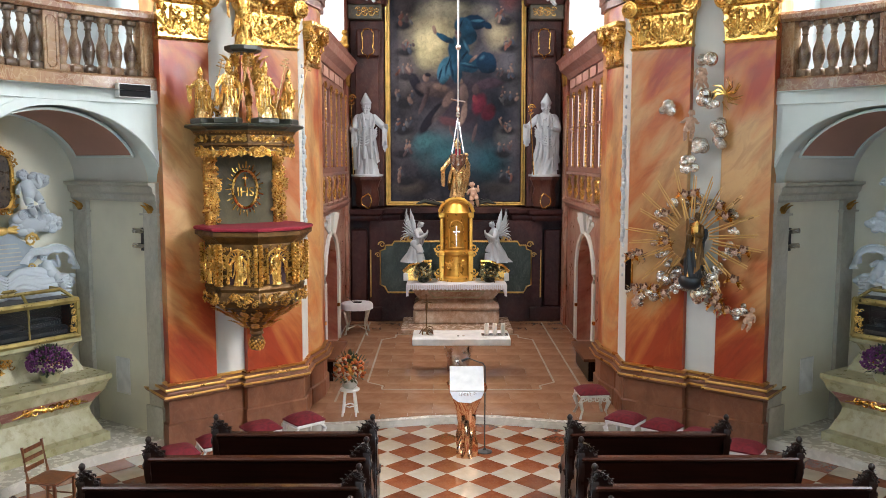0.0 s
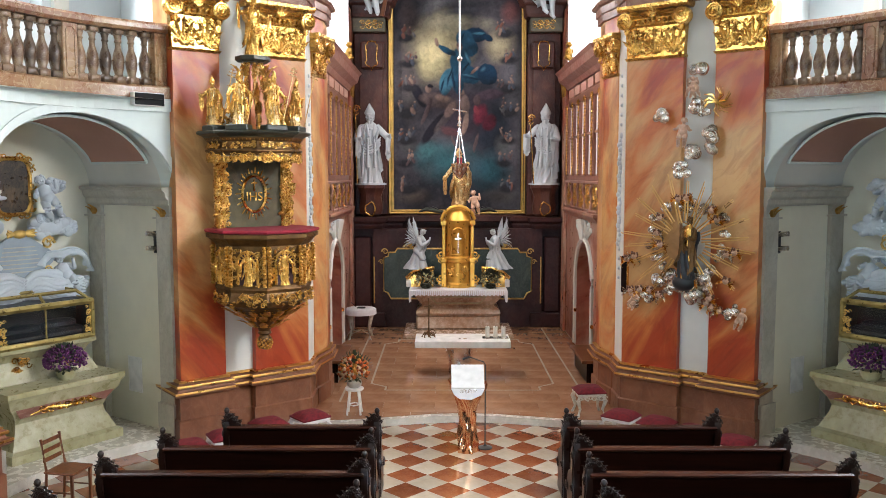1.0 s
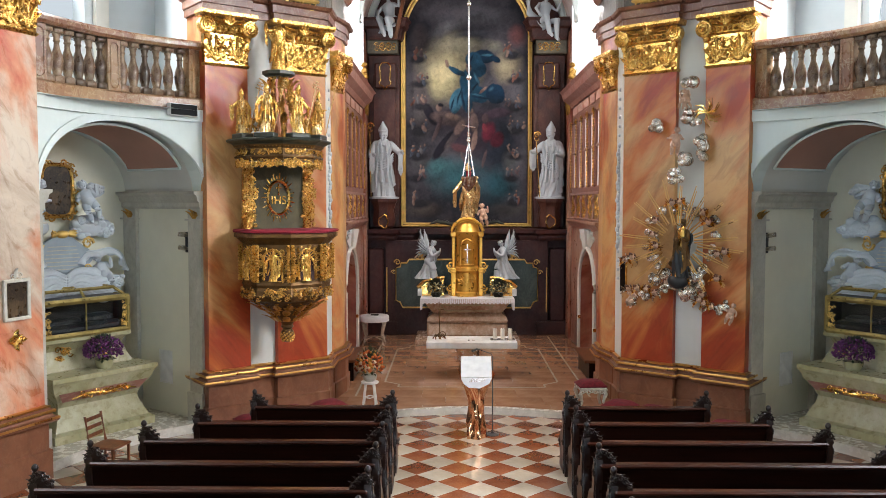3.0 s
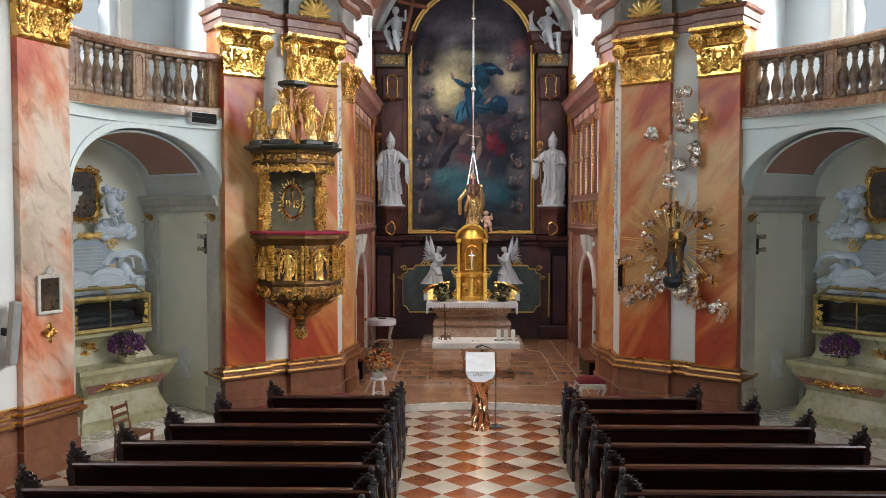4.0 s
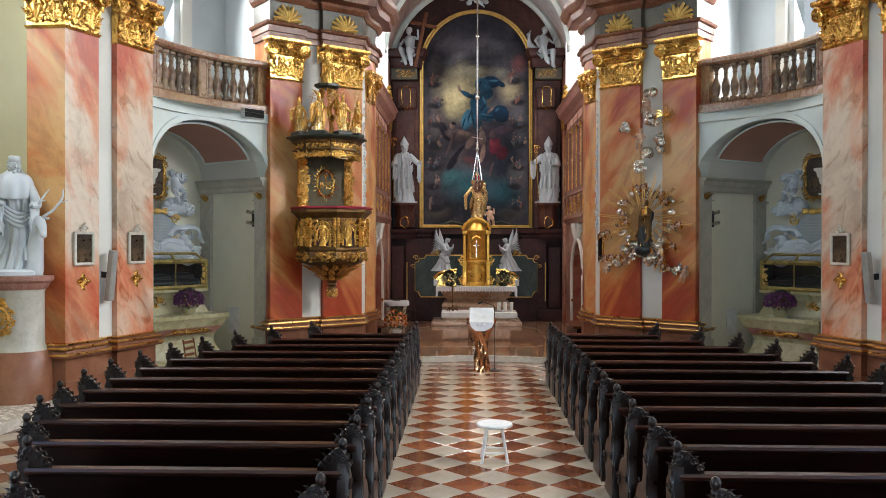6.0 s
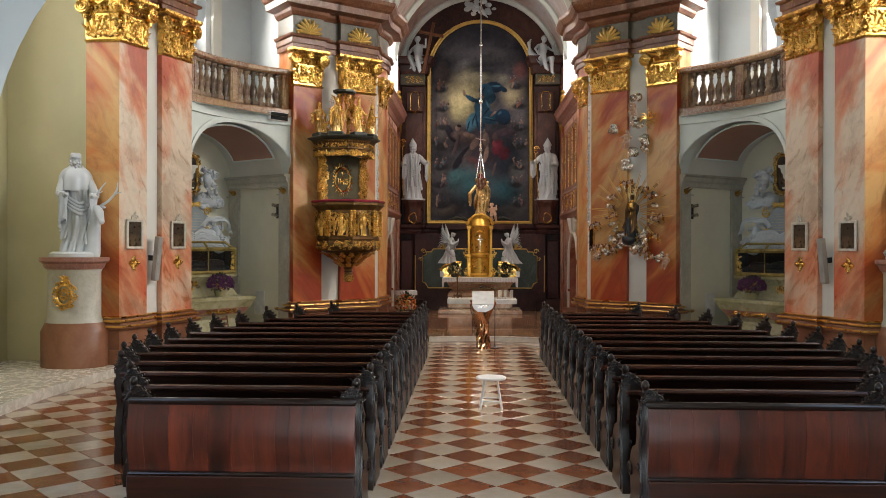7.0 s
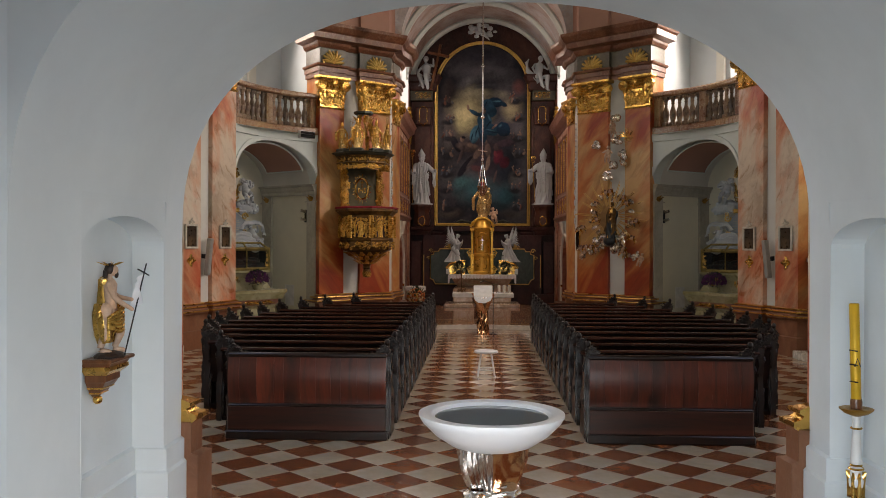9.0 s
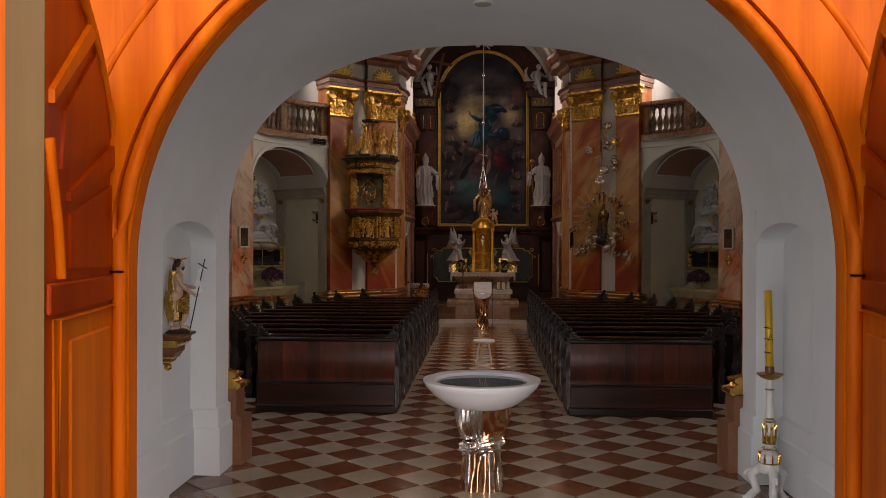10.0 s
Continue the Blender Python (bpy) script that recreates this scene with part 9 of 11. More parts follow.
MFACE = math.degrees(math.atan2(MN.x, -MN.y))
for sx in (-1, 1):
    for s in (0.44, 1.645):
        pic = thing("station_picture", (0, 0, 0), "small dark picture in a white carved frame on the pier", "picture", "stations of the cross")
        pic.matrix_basis = pose(*mid_point(s, 2.5, 0.012, sx), 0, 0, sx * MFACE)
        local(pic, "canvas", Shape().box(-0.17, 0.17, -0.02, 0.0, -0.23, 0.23), M_OLDPIC, "dark brown canvas")
        local(pic, "picture_frame", Shape().box(-0.21, -0.165, -0.045, 0.0, -0.27, 0.27, 0.008).box(0.165, 0.21, -0.045, 0.0, -0.27, 0.27, 0.008).box(-0.21, 0.21, -0.045, 0.0, -0.27, -0.225, 0.008).box(-0.21, 0.21, -0.045, 0.0, 0.225, 0.27, 0.008), M_STEP, "worn whitish frame")
        t = Shape()
        for sgn in (-1, 1):
            curl(t, (sgn * 0.05, -0.02, 0.31), (1, 0, 0), (0, 0, 1), 0.045, 1.2, sgn, 0.22)
        leaf(t, (0, -0.02, 0.29), (1, 0, 0), (0, 0, 1), (0, -1, 0), 0.06, 0.13, 0.2)
        local(pic, "crest", t, M_STEP, "", 50)
        cr = thing("gilded_wall_cross", (0, 0, 0), "small gilded flowered cross on the pier below a picture", "cross", "consecration crosses")
        cr.matrix_basis = pose(*mid_point(s, 1.97, 0.012, sx), 0, 0, sx * MFACE)
        c = Shape()
        for k in range(4):
            a = math.pi / 2 * k
            leaf(c, (0, -0.01, 0), (math.cos(a), 0, math.sin(a)), (-math.sin(a), 0, math.cos(a)), (0, -1, 0), 0.1, 0.15, 0.1)
            a += math.pi / 4
            leaf(c, (0, -0.01, 0), (math.cos(a), 0, math.sin(a)), (-math.sin(a), 0, math.cos(a)), (0, -1, 0), 0.05, 0.1, 0.1)
        c.ball((0, -0.02, 0), 0.03, 8)
        local(cr, "petals", c, M_GOLDP, "", 50)
    spk = thing("column_loudspeaker", (0, 0, 0), "slim grey column loudspeaker leaning from the pier recess", "loudspeaker", "column loudspeakers")
    spk.matrix_basis = pose(*mid_point(1.08, 2.05, 0.0, sx), 6, 0, sx * (MFACE - 12))
    local(spk, "case", Shape().box(-0.075, 0.075, -0.1, 0.0, -0.42, 0.42, 0.012), plain("grey_case_" + side_word(sx), (0.34, 0.31, 0.27), 0.5))
    local(spk, "grille", Shape().box(-0.06, 0.06, -0.106, -0.098, -0.4, 0.4, 0.003), plain("grey_grille_" + side_word(sx), (0.3, 0.29, 0.27), 0.6), "grey grille")
    local(spk, "wall_bracket", Shape().box(-0.02, 0.02, -0.02, 0.14, -0.05, 0.05, 0.004), M_IRON)
    # statue on its pedestal before the transept wall
    px, py = 7.32, 7.72
    ped = thing("statue_pedestal", (sx * px, py, CHAPEL_Z), "rounded red-brown marble pedestal with a gilded medallion", "pedestal", "statue pedestals")
    local(ped, "foot", Shape().lathe([(0.58, 0), (0.58, 0.62), (0.55, 0.68), (0.52, 0.74), (0.5, 0.78)], 28, None, 1.0, 0.8), M_PLINTH, "", 30)
    local(ped, "die", Shape().lathe([(0.5, 0.78), (0.48, 0.84), (0.46, 0.88), (0.46, 1.68), (0.48, 1.72)], 28, None, 1.0, 0.8), M_GREY, "grey-green marble drum", 30)
    local(ped, "cap", Shape().lathe([(0.48, 1.72), (0.52, 1.76), (0.54, 1.82), (0.6, 1.86), (0.6, 1.93), (0.3, 1.94)], 28, None, 1.0, 0.8), M_ENTAB, "", 30)
    md = Shape()
    for k in range(14):
        t = 2 * math.pi * k / 14
        curl(md, (0.17 * math.cos(t), -0.385, 1.28 + 0.21 * math.sin(t)), (1, 0, 0), (0, 0, 1), 0.06, 1.3, 1 if k % 2 else -1, 0.25)
    md.tube([(0.13 * math.cos(t), -0.39, 1.28 + 0.17 * math.sin(t)) for t in np.linspace(0, 2 * math.pi, 21)], 0.02, 6)
    for k in range(8):
        t = 2 * math.pi * k / 8
        curl(md, (0.06 * math.cos(t), -0.39, 1.28 + 0.08 * math.sin(t)), (1, 0, 0), (0, 0, 1), 0.04, 1.3, 1, 0.25)
    for q in (-1, 0, 1):
        leaf(md, (0, -0.38, 1.5), (1, 0, 0), (q * 0.6, 0, 1), (0, -1, 0), 0.08, 0.14, 0.3)
    local(ped, "medallion", md, M_GOLD, "gilded openwork medallion", 50)
    if sx < 0:
        fg = saint(1.78, 401, ((0.16, -0.17, 0.56), (-0.06, -0.2, 0.57)), "cowl", 1, 20)
        limb(fg, [(0.3, -0.1, 0.0), (0.32, -0.12, 0.4), (0.36, -0.2, 0.72)], [0.14, 0.12, 0.09])
        limb(fg, [(0.36, -0.18, 0.78), (0.42, -0.3, 0.72), (0.46, -0.4, 0.56)], [0.085, 0.075, 0.05])
        for q in (-1, 1):
            limb(fg, [(0.38 + 0.05 * q, -0.18, 0.84), (0.46 + 0.12 * q, -0.2, 0.95), (0.56 + 0.14 * q, -0.22, 1.12), (0.62 + 0.1 * q, -0.22, 1.26)], [0.024, 0.02, 0.018, 0.008])
            fg.tube([(0.53 + 0.14 * q, -0.22, 1.06), (0.63 + 0.16 * q, -0.24, 1.1)], [0.015, 0.006], 6)
            fg.ball((0.37 + 0.1 * q, -0.14, 0.82), 0.04, 8, None, (1.4, 0.6, 0.6))
        txt = "white marble statue of a robed saint with an antlered deer"
    else:
        fg = Shape()
        limb(fg, [(-0.08, 0.02, 0.92), (-0.12, -0.08, 0.52), (-0.1, 0.0, 0.12), (-0.11, -0.1, 0.03)], [0.12, 0.085, 0.06, 0.045], 12, 18)
        limb(fg, [(0.09, 0.0, 0.92), (0.16, -0.2, 0.56), (0.1, -0.1, 0.16), (0.1, -0.2, 0.06)], [0.12, 0.088, 0.06, 0.045], 12, 18)
        fg.lathe([(0.12, 0.84), (0.145, 0.92), (0.128, 1.02), (0.118, 1.1), (0.145, 1.22), (0.165, 1.33), (0.13, 1.4), (0.06, 1.44), (0.055, 1.52)], 22, pose(0.01, 0, 0, 0, -4, 0), 1.1, 0.74)
        for q in range(6):  # cloth round the hips
            limb(fg, [(-0.17, 0.0, 0.96 - 0.03 * q), (-0.06, -0.13, 0.9 - 0.035 * q), (0.08, -0.13, 0.86 - 0.02 * q), (0.18, 0.0, 0.95 - 0.03 * q)], [0.02, 0.03, 0.032, 0.022], 8, 12)
        limb(fg, [(-0.16, 0.03, 0.95), (-0.24, 0.05, 0.6), (-0.2, 0.05, 0.25), (-0.3, 0.0, 0.04)], [0.05, 0.09, 0.08, 0.06])
        fg.ball((-0.06, -0.08, 1.6), 0.088, 16, None, (0.86, 1.0, 1.18)).ball((-0.08, -0.165, 1.59), 0.016, 6)
        for q in range(24):
            a, z = q * 2.4, 1.58 + 0.12 * q / 24
            if math.sin(a) > -0.3 or z > 1.66:
                fg.ball((-0.06 + 0.075 * math.cos(a), -0.06 + 0.08 * math.sin(a), z), 0.034, 7)
        limb(fg, [(-0.18, 0.0, 1.34), (-0.25, 0.03, 1.06), (-0.21, -0.06, 0.78)], [0.06, 0.05, 0.034], 12)
        limb(fg, [(0.17, 0.0, 1.36), (0.33, 0.0, 1.52), (0.22, 0.0, 1.78), (0.1, -0.02, 1.8)], [0.062, 0.052, 0.036, 0.028], 12)
        limb(fg, [(0.24, 0.16, 0.0), (0.27, 0.16, 0.7), (0.3, 0.14, 1.4), (0.24, 0.1, 1.86), (0.14, 0.08, 2.02)], [0.15, 0.1, 0.085, 0.08, 0.06], 12, 20)
        fg.lathe([(0.045, 0.0), (0.05, 0.22), (0.065, 0.24)], 12, pose(-0.33, 0.0, 1.0, 0, 8, 0))
        for q in range(9):
            fg.ball((0.36 * math.cos(q * 0.7), 0.3 * math.sin(q * 0.7), 0.05), 0.11, 9, None, (1, 1, 0.6))
        txt = "white marble statue of a half-naked martyr with a raised arm"
    fg.lathe([(0.42, -0.06), (0.42, 0.0), (0.36, 0.03)], 8)
    ob = part("saint_statue", fg, M_STUCCO, None, "", 60)
    ob.matrix_basis = pose(sx * px, py, CHAPEL_Z + 2.0, 0, 0, 22 if sx < 0 else -12)
    tagged(ob, txt, "statue")

# ---- chancel furniture ----
tbl = thing("communion_altar", (0.02, 16.35, CHANCEL_Z), "modern altar with a thick white slab on crumpled polished metal", "altar")
local(tbl, "slab", Shape().box(-0.95, 0.95, -0.42, 0.45, 0.6, 0.73, 0.012), M_WPAINT, "smooth white slab")


def crumple(b, x, y, r0, r1, z0, z1, seed, n=22, rows=16, amp=0.16, waist=0.0, sy=0.7):
    rg = random.Random(seed)
    ph = [rg.uniform(0, 6.28) for _ in range(4)]

    def fn(u, v):
        a = 2 * math.pi * u
        r = r0 + (r1 - r0) * v ** 1.6 - waist * math.sin(math.pi * v)
        k = math.sin(5 * a + ph[0] + 4 * v) + 0.6 * math.sin(9 * a - 6 * v + ph[1]) + 0.5 * math.sin(3 * a + 9 * v + ph[2])
        r *= 1 + amp * 0.5 * k
        return (x + r * math.cos(a), y + r * math.sin(a) * sy, z0 + (z1 - z0) * v)
    return b.sheet(fn, n * 2, rows)


local(tbl, "metal_foot", crumple(Shape(), -0.05, 0.02, 0.2, 0.3, 0, 0.61, 5), M_STEEL, "crumpled polished metal foot", 50)
for i, x in enumerate((0.52, 0.68, 0.84)):
    ca = thing("altar_candle", (x, 16.3, CHANCEL_Z + 0.755), "short thick white candle on the altar slab", "candle", "altar candles")
    local(ca, "wax", Shape().lathe([(0.042, 0), (0.045, 0.01), (0.045, 0.2), (0.04, 0.215), (0.02, 0.208)], 14), M_WAX, "", 40)
    local(ca, "wick", Shape().tube([(0, 0, 0.2), (0.003, 0, 0.235)], 0.004, 5), M_IRON)
tr = thing("candle_tray", (0.68, 16.3, CHANCEL_Z + 0.73), "flat dark metal tray under the altar candles", "tray")
local(tr, "plate", Shape().box(-0.26, 0.26, -0.1, 0.1, 0, 0.02, 0.008), M_STEEL)
cx = thing("altar_crucifix", (-0.66, 16.4, CHANCEL_Z + 0.73), "slender bronze altar cross with a knotted foot", "crucifix")
b = Shape().tube([(0, 0, 0.0), (0.0, 0, 0.3), (-0.01, 0, 0.8)], [0.018, 0.014, 0.01], 6).tube([(-0.1, 0, 0.62), (0.1, 0, 0.64)], 0.01, 6).tube([(0, -0.01, 0.4), (0, -0.02, 0.55), (0.01, -0.02, 0.66)], [0.012, 0.026, 0.02], 6)
local(cx, "cross", b, M_UMBER, "", 50)
b = Shape()
for k in range(7):
    a = k * 0.9
    b.tube([(0.02 * math.cos(a), 0.02 * math.sin(a), 0.05), (0.09 * math.cos(a), 0.09 * math.sin(a), 0.1), (0.14 * math.cos(a + 0.5), 0.14 * math.sin(a + 0.5), 0.01)], [0.012, 0.014, 0.012], 6)
b.tube([(0.07 + 0.06 * math.cos(t), -0.02, 0.1 + 0.06 * math.sin(t)) for t in np.linspace(0, 6.28, 15)], 0.01, 5)
local(cx, "foot", b, M_UMBER, "knotted bronze foot", 50)
sm = thing("altar_book_marks", (0.0, 16.2, CHANCEL_Z + 0.73), "two tiny dark objects on the white altar slab", "small objects")
local(sm, "clip", Shape().box(-0.06, -0.02, -0.02, 0.02, 0, 0.015, 0.004), M_IRON)
local(sm, "button", Shape().box(0.03, 0.1, -0.015, 0.015, 0, 0.012, 0.004), M_STEEL)
lec = thing("lectern", (0.0, 11.86, 0), "lectern of folded polished bronze with a white slanting desk", "lectern")
local(lec, "bronze_body", crumple(Shape(), 0, 0, 0.15, 0.125, 0.0, 0.62, 8, 26, 18, 0.28, 0.01, 0.85), M_COPPER, "folded polished bronze sheet", 40)


def flare(u, v):
    a = 2 * math.pi * u
    k = 1 + 0.1 * math.sin(4 * a + 3 * v)
    rx, ry = (0.12 + 0.16 * v ** 1.4) * k, (0.1 + 0.07 * v) * k
    return (rx * math.cos(a), ry * math.sin(a) + 0.02 * v, 0.56 + (0.4 + 0.12 * math.sin(a) + 0.1 * abs(math.cos(a)) ** 4) * v)


local(lec, "bronze_flare", Shape().sheet(flare, 28, 10), M_COPPER, "flaring polished bronze top", 50)
dm = Matrix.Translation((0, 0.02, 1.12)) @ Matrix.Rotation(radians(40), 4, "X")
local(lec, "desk", Shape().box(-0.245, 0.245, -0.2, 0.23, -0.015, 0.02, 0.006, dm), M_WPAINT, "white slanting desk")
local(lec, "cloth_front", Shape().prism([(-0.245, 0.99), (0.245, 0.99), (0.2, 0.9), (0.05, 0.83), (-0.12, 0.84), (-0.2, 0.9)], -0.16, -0.15), M_LINEN, "pale hanging cloth edge")
bkm = Shape()
for k in range(6):
    curl(bkm, (-0.1 + 0.04 * k, -0.17, 0.96), (1, 0, 0), (0, 0, 1), 0.03, 1.0, 1 if k % 2 else -1, 0.12)
local(lec, "book_stop", bkm, M_STEEL, "wire book stop", 50)
ms = thing("microphone_stand", (0.27, 12.02, 0), "thin black microphone stand with a round foot", "microphone stand")
local(ms, "foot", Shape().lathe([(0.11, 0), (0.11, 0.015), (0.03, 0.035), (0.015, 0.06)], 18), M_IRON, "", 40)
local(ms, "pole", Shape().tube([(0, 0, 0.03), (0, 0, 1.28), (-0.03, 0, 1.33), (-0.1, 0, 1.35), (-0.24, 0.02, 1.4)], 0.009, 6), M_IRON)
local(ms, "microphone", Shape().tube([(-0.24, 0.02, 1.4), (-0.34, 0.03, 1.36)], [0.016, 0.02], 8), M_IRON)
fs = thing("flower_stand", (-1.86, 13.45, CHANCEL_Z), "white wooden three-legged stool with a round top", "stool")
for k in range(4):
    a = math.pi / 4 + k * math.pi / 2
    local(fs, "leg", Shape().tube([(0.1 * math.cos(a), 0.1 * math.sin(a), 0.42), (0.16 * math.cos(a), 0.16 * math.sin(a), 0.0)], 0.017, 8), M_WPAINT)
local(fs, "rung", Shape().tube([(0.11 * math.cos(a), 0.11 * math.sin(a), 0.16) for a in np.linspace(0, 6.283, 5)], 0.01, 6), M_WPAINT)
local(fs, "top", Shape().lathe([(0.15, 0.41), (0.16, 0.42), (0.16, 0.44), (0.15, 0.45)], 20), M_WPAINT)
bq = thing("flower_bouquet", (-1.86, 13.45, CHANCEL_Z + 0.45), "autumn bouquet of orange, yellow and white flowers in a glass bowl", "flowers")
local(bq, "vase", Shape().lathe([(0.08, 0), (0.12, 0.04), (0.13, 0.1), (0.11, 0.13)], 14), M_GREY, "", 40)
b = Shape()
leaves(b, 0.24, 170, random.Random(71), 0.1, 1.0, 0.3)
local(bq, "leaves", b, plain("olive_leaves", (0.05, 0.06, 0.02), 0.6, 0, 0.5, 18))
for i, (nm, c) in enumerate((("orange", (0.6, 0.13, 0.02)), ("yellow", (0.55, 0.26, 0.04)), ("cream", (0.6, 0.4, 0.26)), ("rust", (0.3, 0.05, 0.012)))):
    b = Shape()
    pot_plant(b, 0.25, 60 if i < 2 else 36, random.Random(72 + i), 0.034, 1.0)
    o = local(bq, "blossoms", b, plain(nm + "_petals", c, 0.7, 0, 0.4, 30), nm + " blossoms", 60)
    o.location = (0, 0, 0.28)


def cabriole(b, x, y, top, spread=0.05, r=0.028):
    sx_, sy_ = math.copysign(1, x), math.copysign(1, y)
    b.tube([(x, y, top), (x + sx_ * spread * 0.6, y + sy_ * spread * 0.6, top * 0.78), (x - sx_ * spread * 0.2, y - sy_ * spread * 0.2, top * 0.35), (x + sx_ * spread * 0.5, y + sy_ * spread * 0.5, 0.02), (x + sx_ * spread * 0.8, y + sy_ * spread * 0.8, 0.0)],
           [r * 1.3, r * 1.4, r * 0.8, r * 0.9, r * 0.6], 8)


def velvet_stool(x, y, z, turn, gold=False):
    st = thing("velvet_stool", (x, y, z), "gilded cream carved stool with a dark red velvet seat" if gold else "white painted stool with a dark red velvet seat", "stool", "" if gold else "velvet stools", turn)
    fm = M_STEP if gold else M_WPAINT
    for ax in (-1, 1):
        for ay in (-1, 1):
            b = Shape()
            cabriole(b, ax * 0.2, ay * 0.17, 0.36)
            local(st, "leg", b, fm, "", 50)
    ap = Shape().box(-0.24, 0.24, -0.21, 0.21, 0.34, 0.4, 0.015)
    if gold:
        for k in range(8):
            curl(ap, (-0.21 + 0.06 * k, -0.22, 0.33), (1, 0, 0), (0, 0, 1), 0.045, 1.2, 1 if k % 2 else -1, 0.2)
    local(st, "apron", ap, fm, "cream and gold carved apron" if gold else "")
    cu_ = Shape().sheet(lambda u, v: (0.25 * math.copysign(abs(2 * u - 1) ** 0.9, u - 0.5), 0.22 * (2 * v - 1), 0.41 + 0.085 * (1 - abs(2 * u - 1) ** 4) * (1 - abs(2 * v - 1) ** 4) ** 0.7), 12, 12)
    cu_.box(-0.25, 0.25, -0.22, 0.22, 0.39, 0.425, 0.012)
    local(st, "cushion", cu_, M_VELVET, "dark red velvet cushion", 50)
    return st


velvet_stool(2.08, 13.42, CHANCEL_Z, 5, True)
for x, y, a in ((-3.86, 10.85, 32), (-3.46, 11.32, 30), (-2.98, 11.9, 36), (-2.42, 12.3, 40), (2.4, 12.35, -38), (2.86, 11.98, -40), (3.28, 11.55, -36), (3.72, 11.05, -34)):
    velvet_stool(x, y, 0, a)
wt = thing("side_table", (-2.4, 20.05, CHANCEL_Z), "round white baroque side table with a white cloth", "table")
for ax in (-1, 1):
    for ay in (-1, 1):
        b = Shape()
        cabriole(b, ax * 0.22, ay * 0.22, 0.7, 0.07, 0.03)
        local(wt, "leg", b, M_STEP, "", 50)
local(wt, "stretcher", Shape().tube([(-0.22, -0.22, 0.14), (0, 0, 0.2), (0.22, 0.22, 0.14)], 0.015, 6).tube([(-0.22, 0.22, 0.14), (0, 0, 0.2), (0.22, -0.22, 0.14)], 0.015, 6), M_STEP)
local(wt, "tabletop", Shape().lathe([(0.33, 0.68), (0.36, 0.7), (0.36, 0.73), (0.33, 0.74)], 24), M_STEP)
local(wt, "cloth", Shape().lathe([(0.38, 0.6), (0.375, 0.73), (0.36, 0.745), (0.1, 0.746)], 32, None, 1, 1, 0, 0.02, 11), M_LINEN, "white hanging cloth", 50)
bx = thing("dark_box", (-2.38, 20.0, CHANCEL_Z + 0.75), "small flat black object on the side table", "box")
local(bx, "case", Shape().box(-0.1, 0.1, -0.06, 0.06, 0, 0.03, 0.008), M_IRON)
local(bx, "handle", Shape().tube([(-0.12, 0.02, 0.02), (-0.26, 0.05, 0.14)], 0.008, 5), M_IRON)
chair = thing("wooden_chair", (-5.08, 9.85, 0), "simple brown wooden chair with a slatted back", "chair", "", 78)
for ax in (-1, 1):
    local(chair, "front_leg", Shape().box(ax * 0.18 - 0.018, ax * 0.18 + 0.018, -0.2, -0.164, 0, 0.44, 0.005), M_CHAIR)
    local(chair, "rear_post", Shape().tube([(ax * 0.18, 0.2, 0), (ax * 0.18, 0.17, 0.45), (ax * 0.175, 0.24, 0.86)], 0.019, 6), M_CHAIR)
    local(chair, "side_rung", Shape().tube([(ax * 0.18, -0.18, 0.2), (ax * 0.18, 0.19, 0.2)], 0.011, 6), M_CHAIR)
local(chair, "seat", Shape().box(-0.21, 0.21, -0.22, 0.2, 0.43, 0.46, 0.012), M_CHAIR)
for z in (0.58, 0.69, 0.8):
    local(chair, "back_slat", Shape().box(-0.17, 0.17, 0.19 + (z - 0.45) * 0.12, 0.21 + (z - 0.45) * 0.12, z - 0.025, z + 0.03, 0.006), M_CHAIR)

# ---- aisle ----
stool = thing("white_stool", (0.03, 4.92, 0), "plain white round-topped wooden stool in the aisle", "stool")
for k in range(4):
    a = math.pi / 4 + k * math.pi / 2
    local(stool, "leg", Shape().tube([(0.12 * math.cos(a), 0.12 * math.sin(a), 0.42), (0.215 * math.cos(a), 0.215 * math.sin(a), 0.0)], [0.018, 0.016], 8), M_WPAINT)
for k in range(4):
    a, c = math.pi / 4 + k * math.pi / 2, math.pi / 4 + (k + 1) * math.pi / 2
    local(stool, "rung", Shape().tube([(0.19 * math.cos(a), 0.19 * math.sin(a), 0.12), (0.19 * math.cos(c), 0.19 * math.sin(c), 0.12)], 0.011, 6), M_WPAINT)
local(stool, "seat", Shape().lathe([(0.2, 0.41), (0.215, 0.42), (0.215, 0.44), (0.205, 0.45), (0.05, 0.452)], 28), M_WPAINT, "", 40)

# ---- baptismal font ----
font = thing("baptismal_font", (0.0, -3.64, 0), "white bowl font on a draped polished bronze stem", "font")
bowl = [(0.02, 0.76), (0.22, 0.765), (0.32, 0.8), (0.44, 0.88), (0.53, 0.97), (0.56, 1.02), (0.56, 1.035), (0.52, 1.045), (0.46, 1.03), (0.44, 1.0), (0.3, 0.9), (0.02, 0.86)]
local(font, "bowl", Shape().lathe(bowl, 56), M_BOWL, "smooth white bowl", 40)
wm, _, wp = mat("font_water", 0.03)
wp.inputs["Base Color"].default_value = (0.2, 0.24, 0.25, 1)
local(font, "water", Shape().lathe([(0.02, 1.0), (0.435, 1.0), (0.435, 1.005), (0.02, 1.005)], 48), wm, "still grey water")


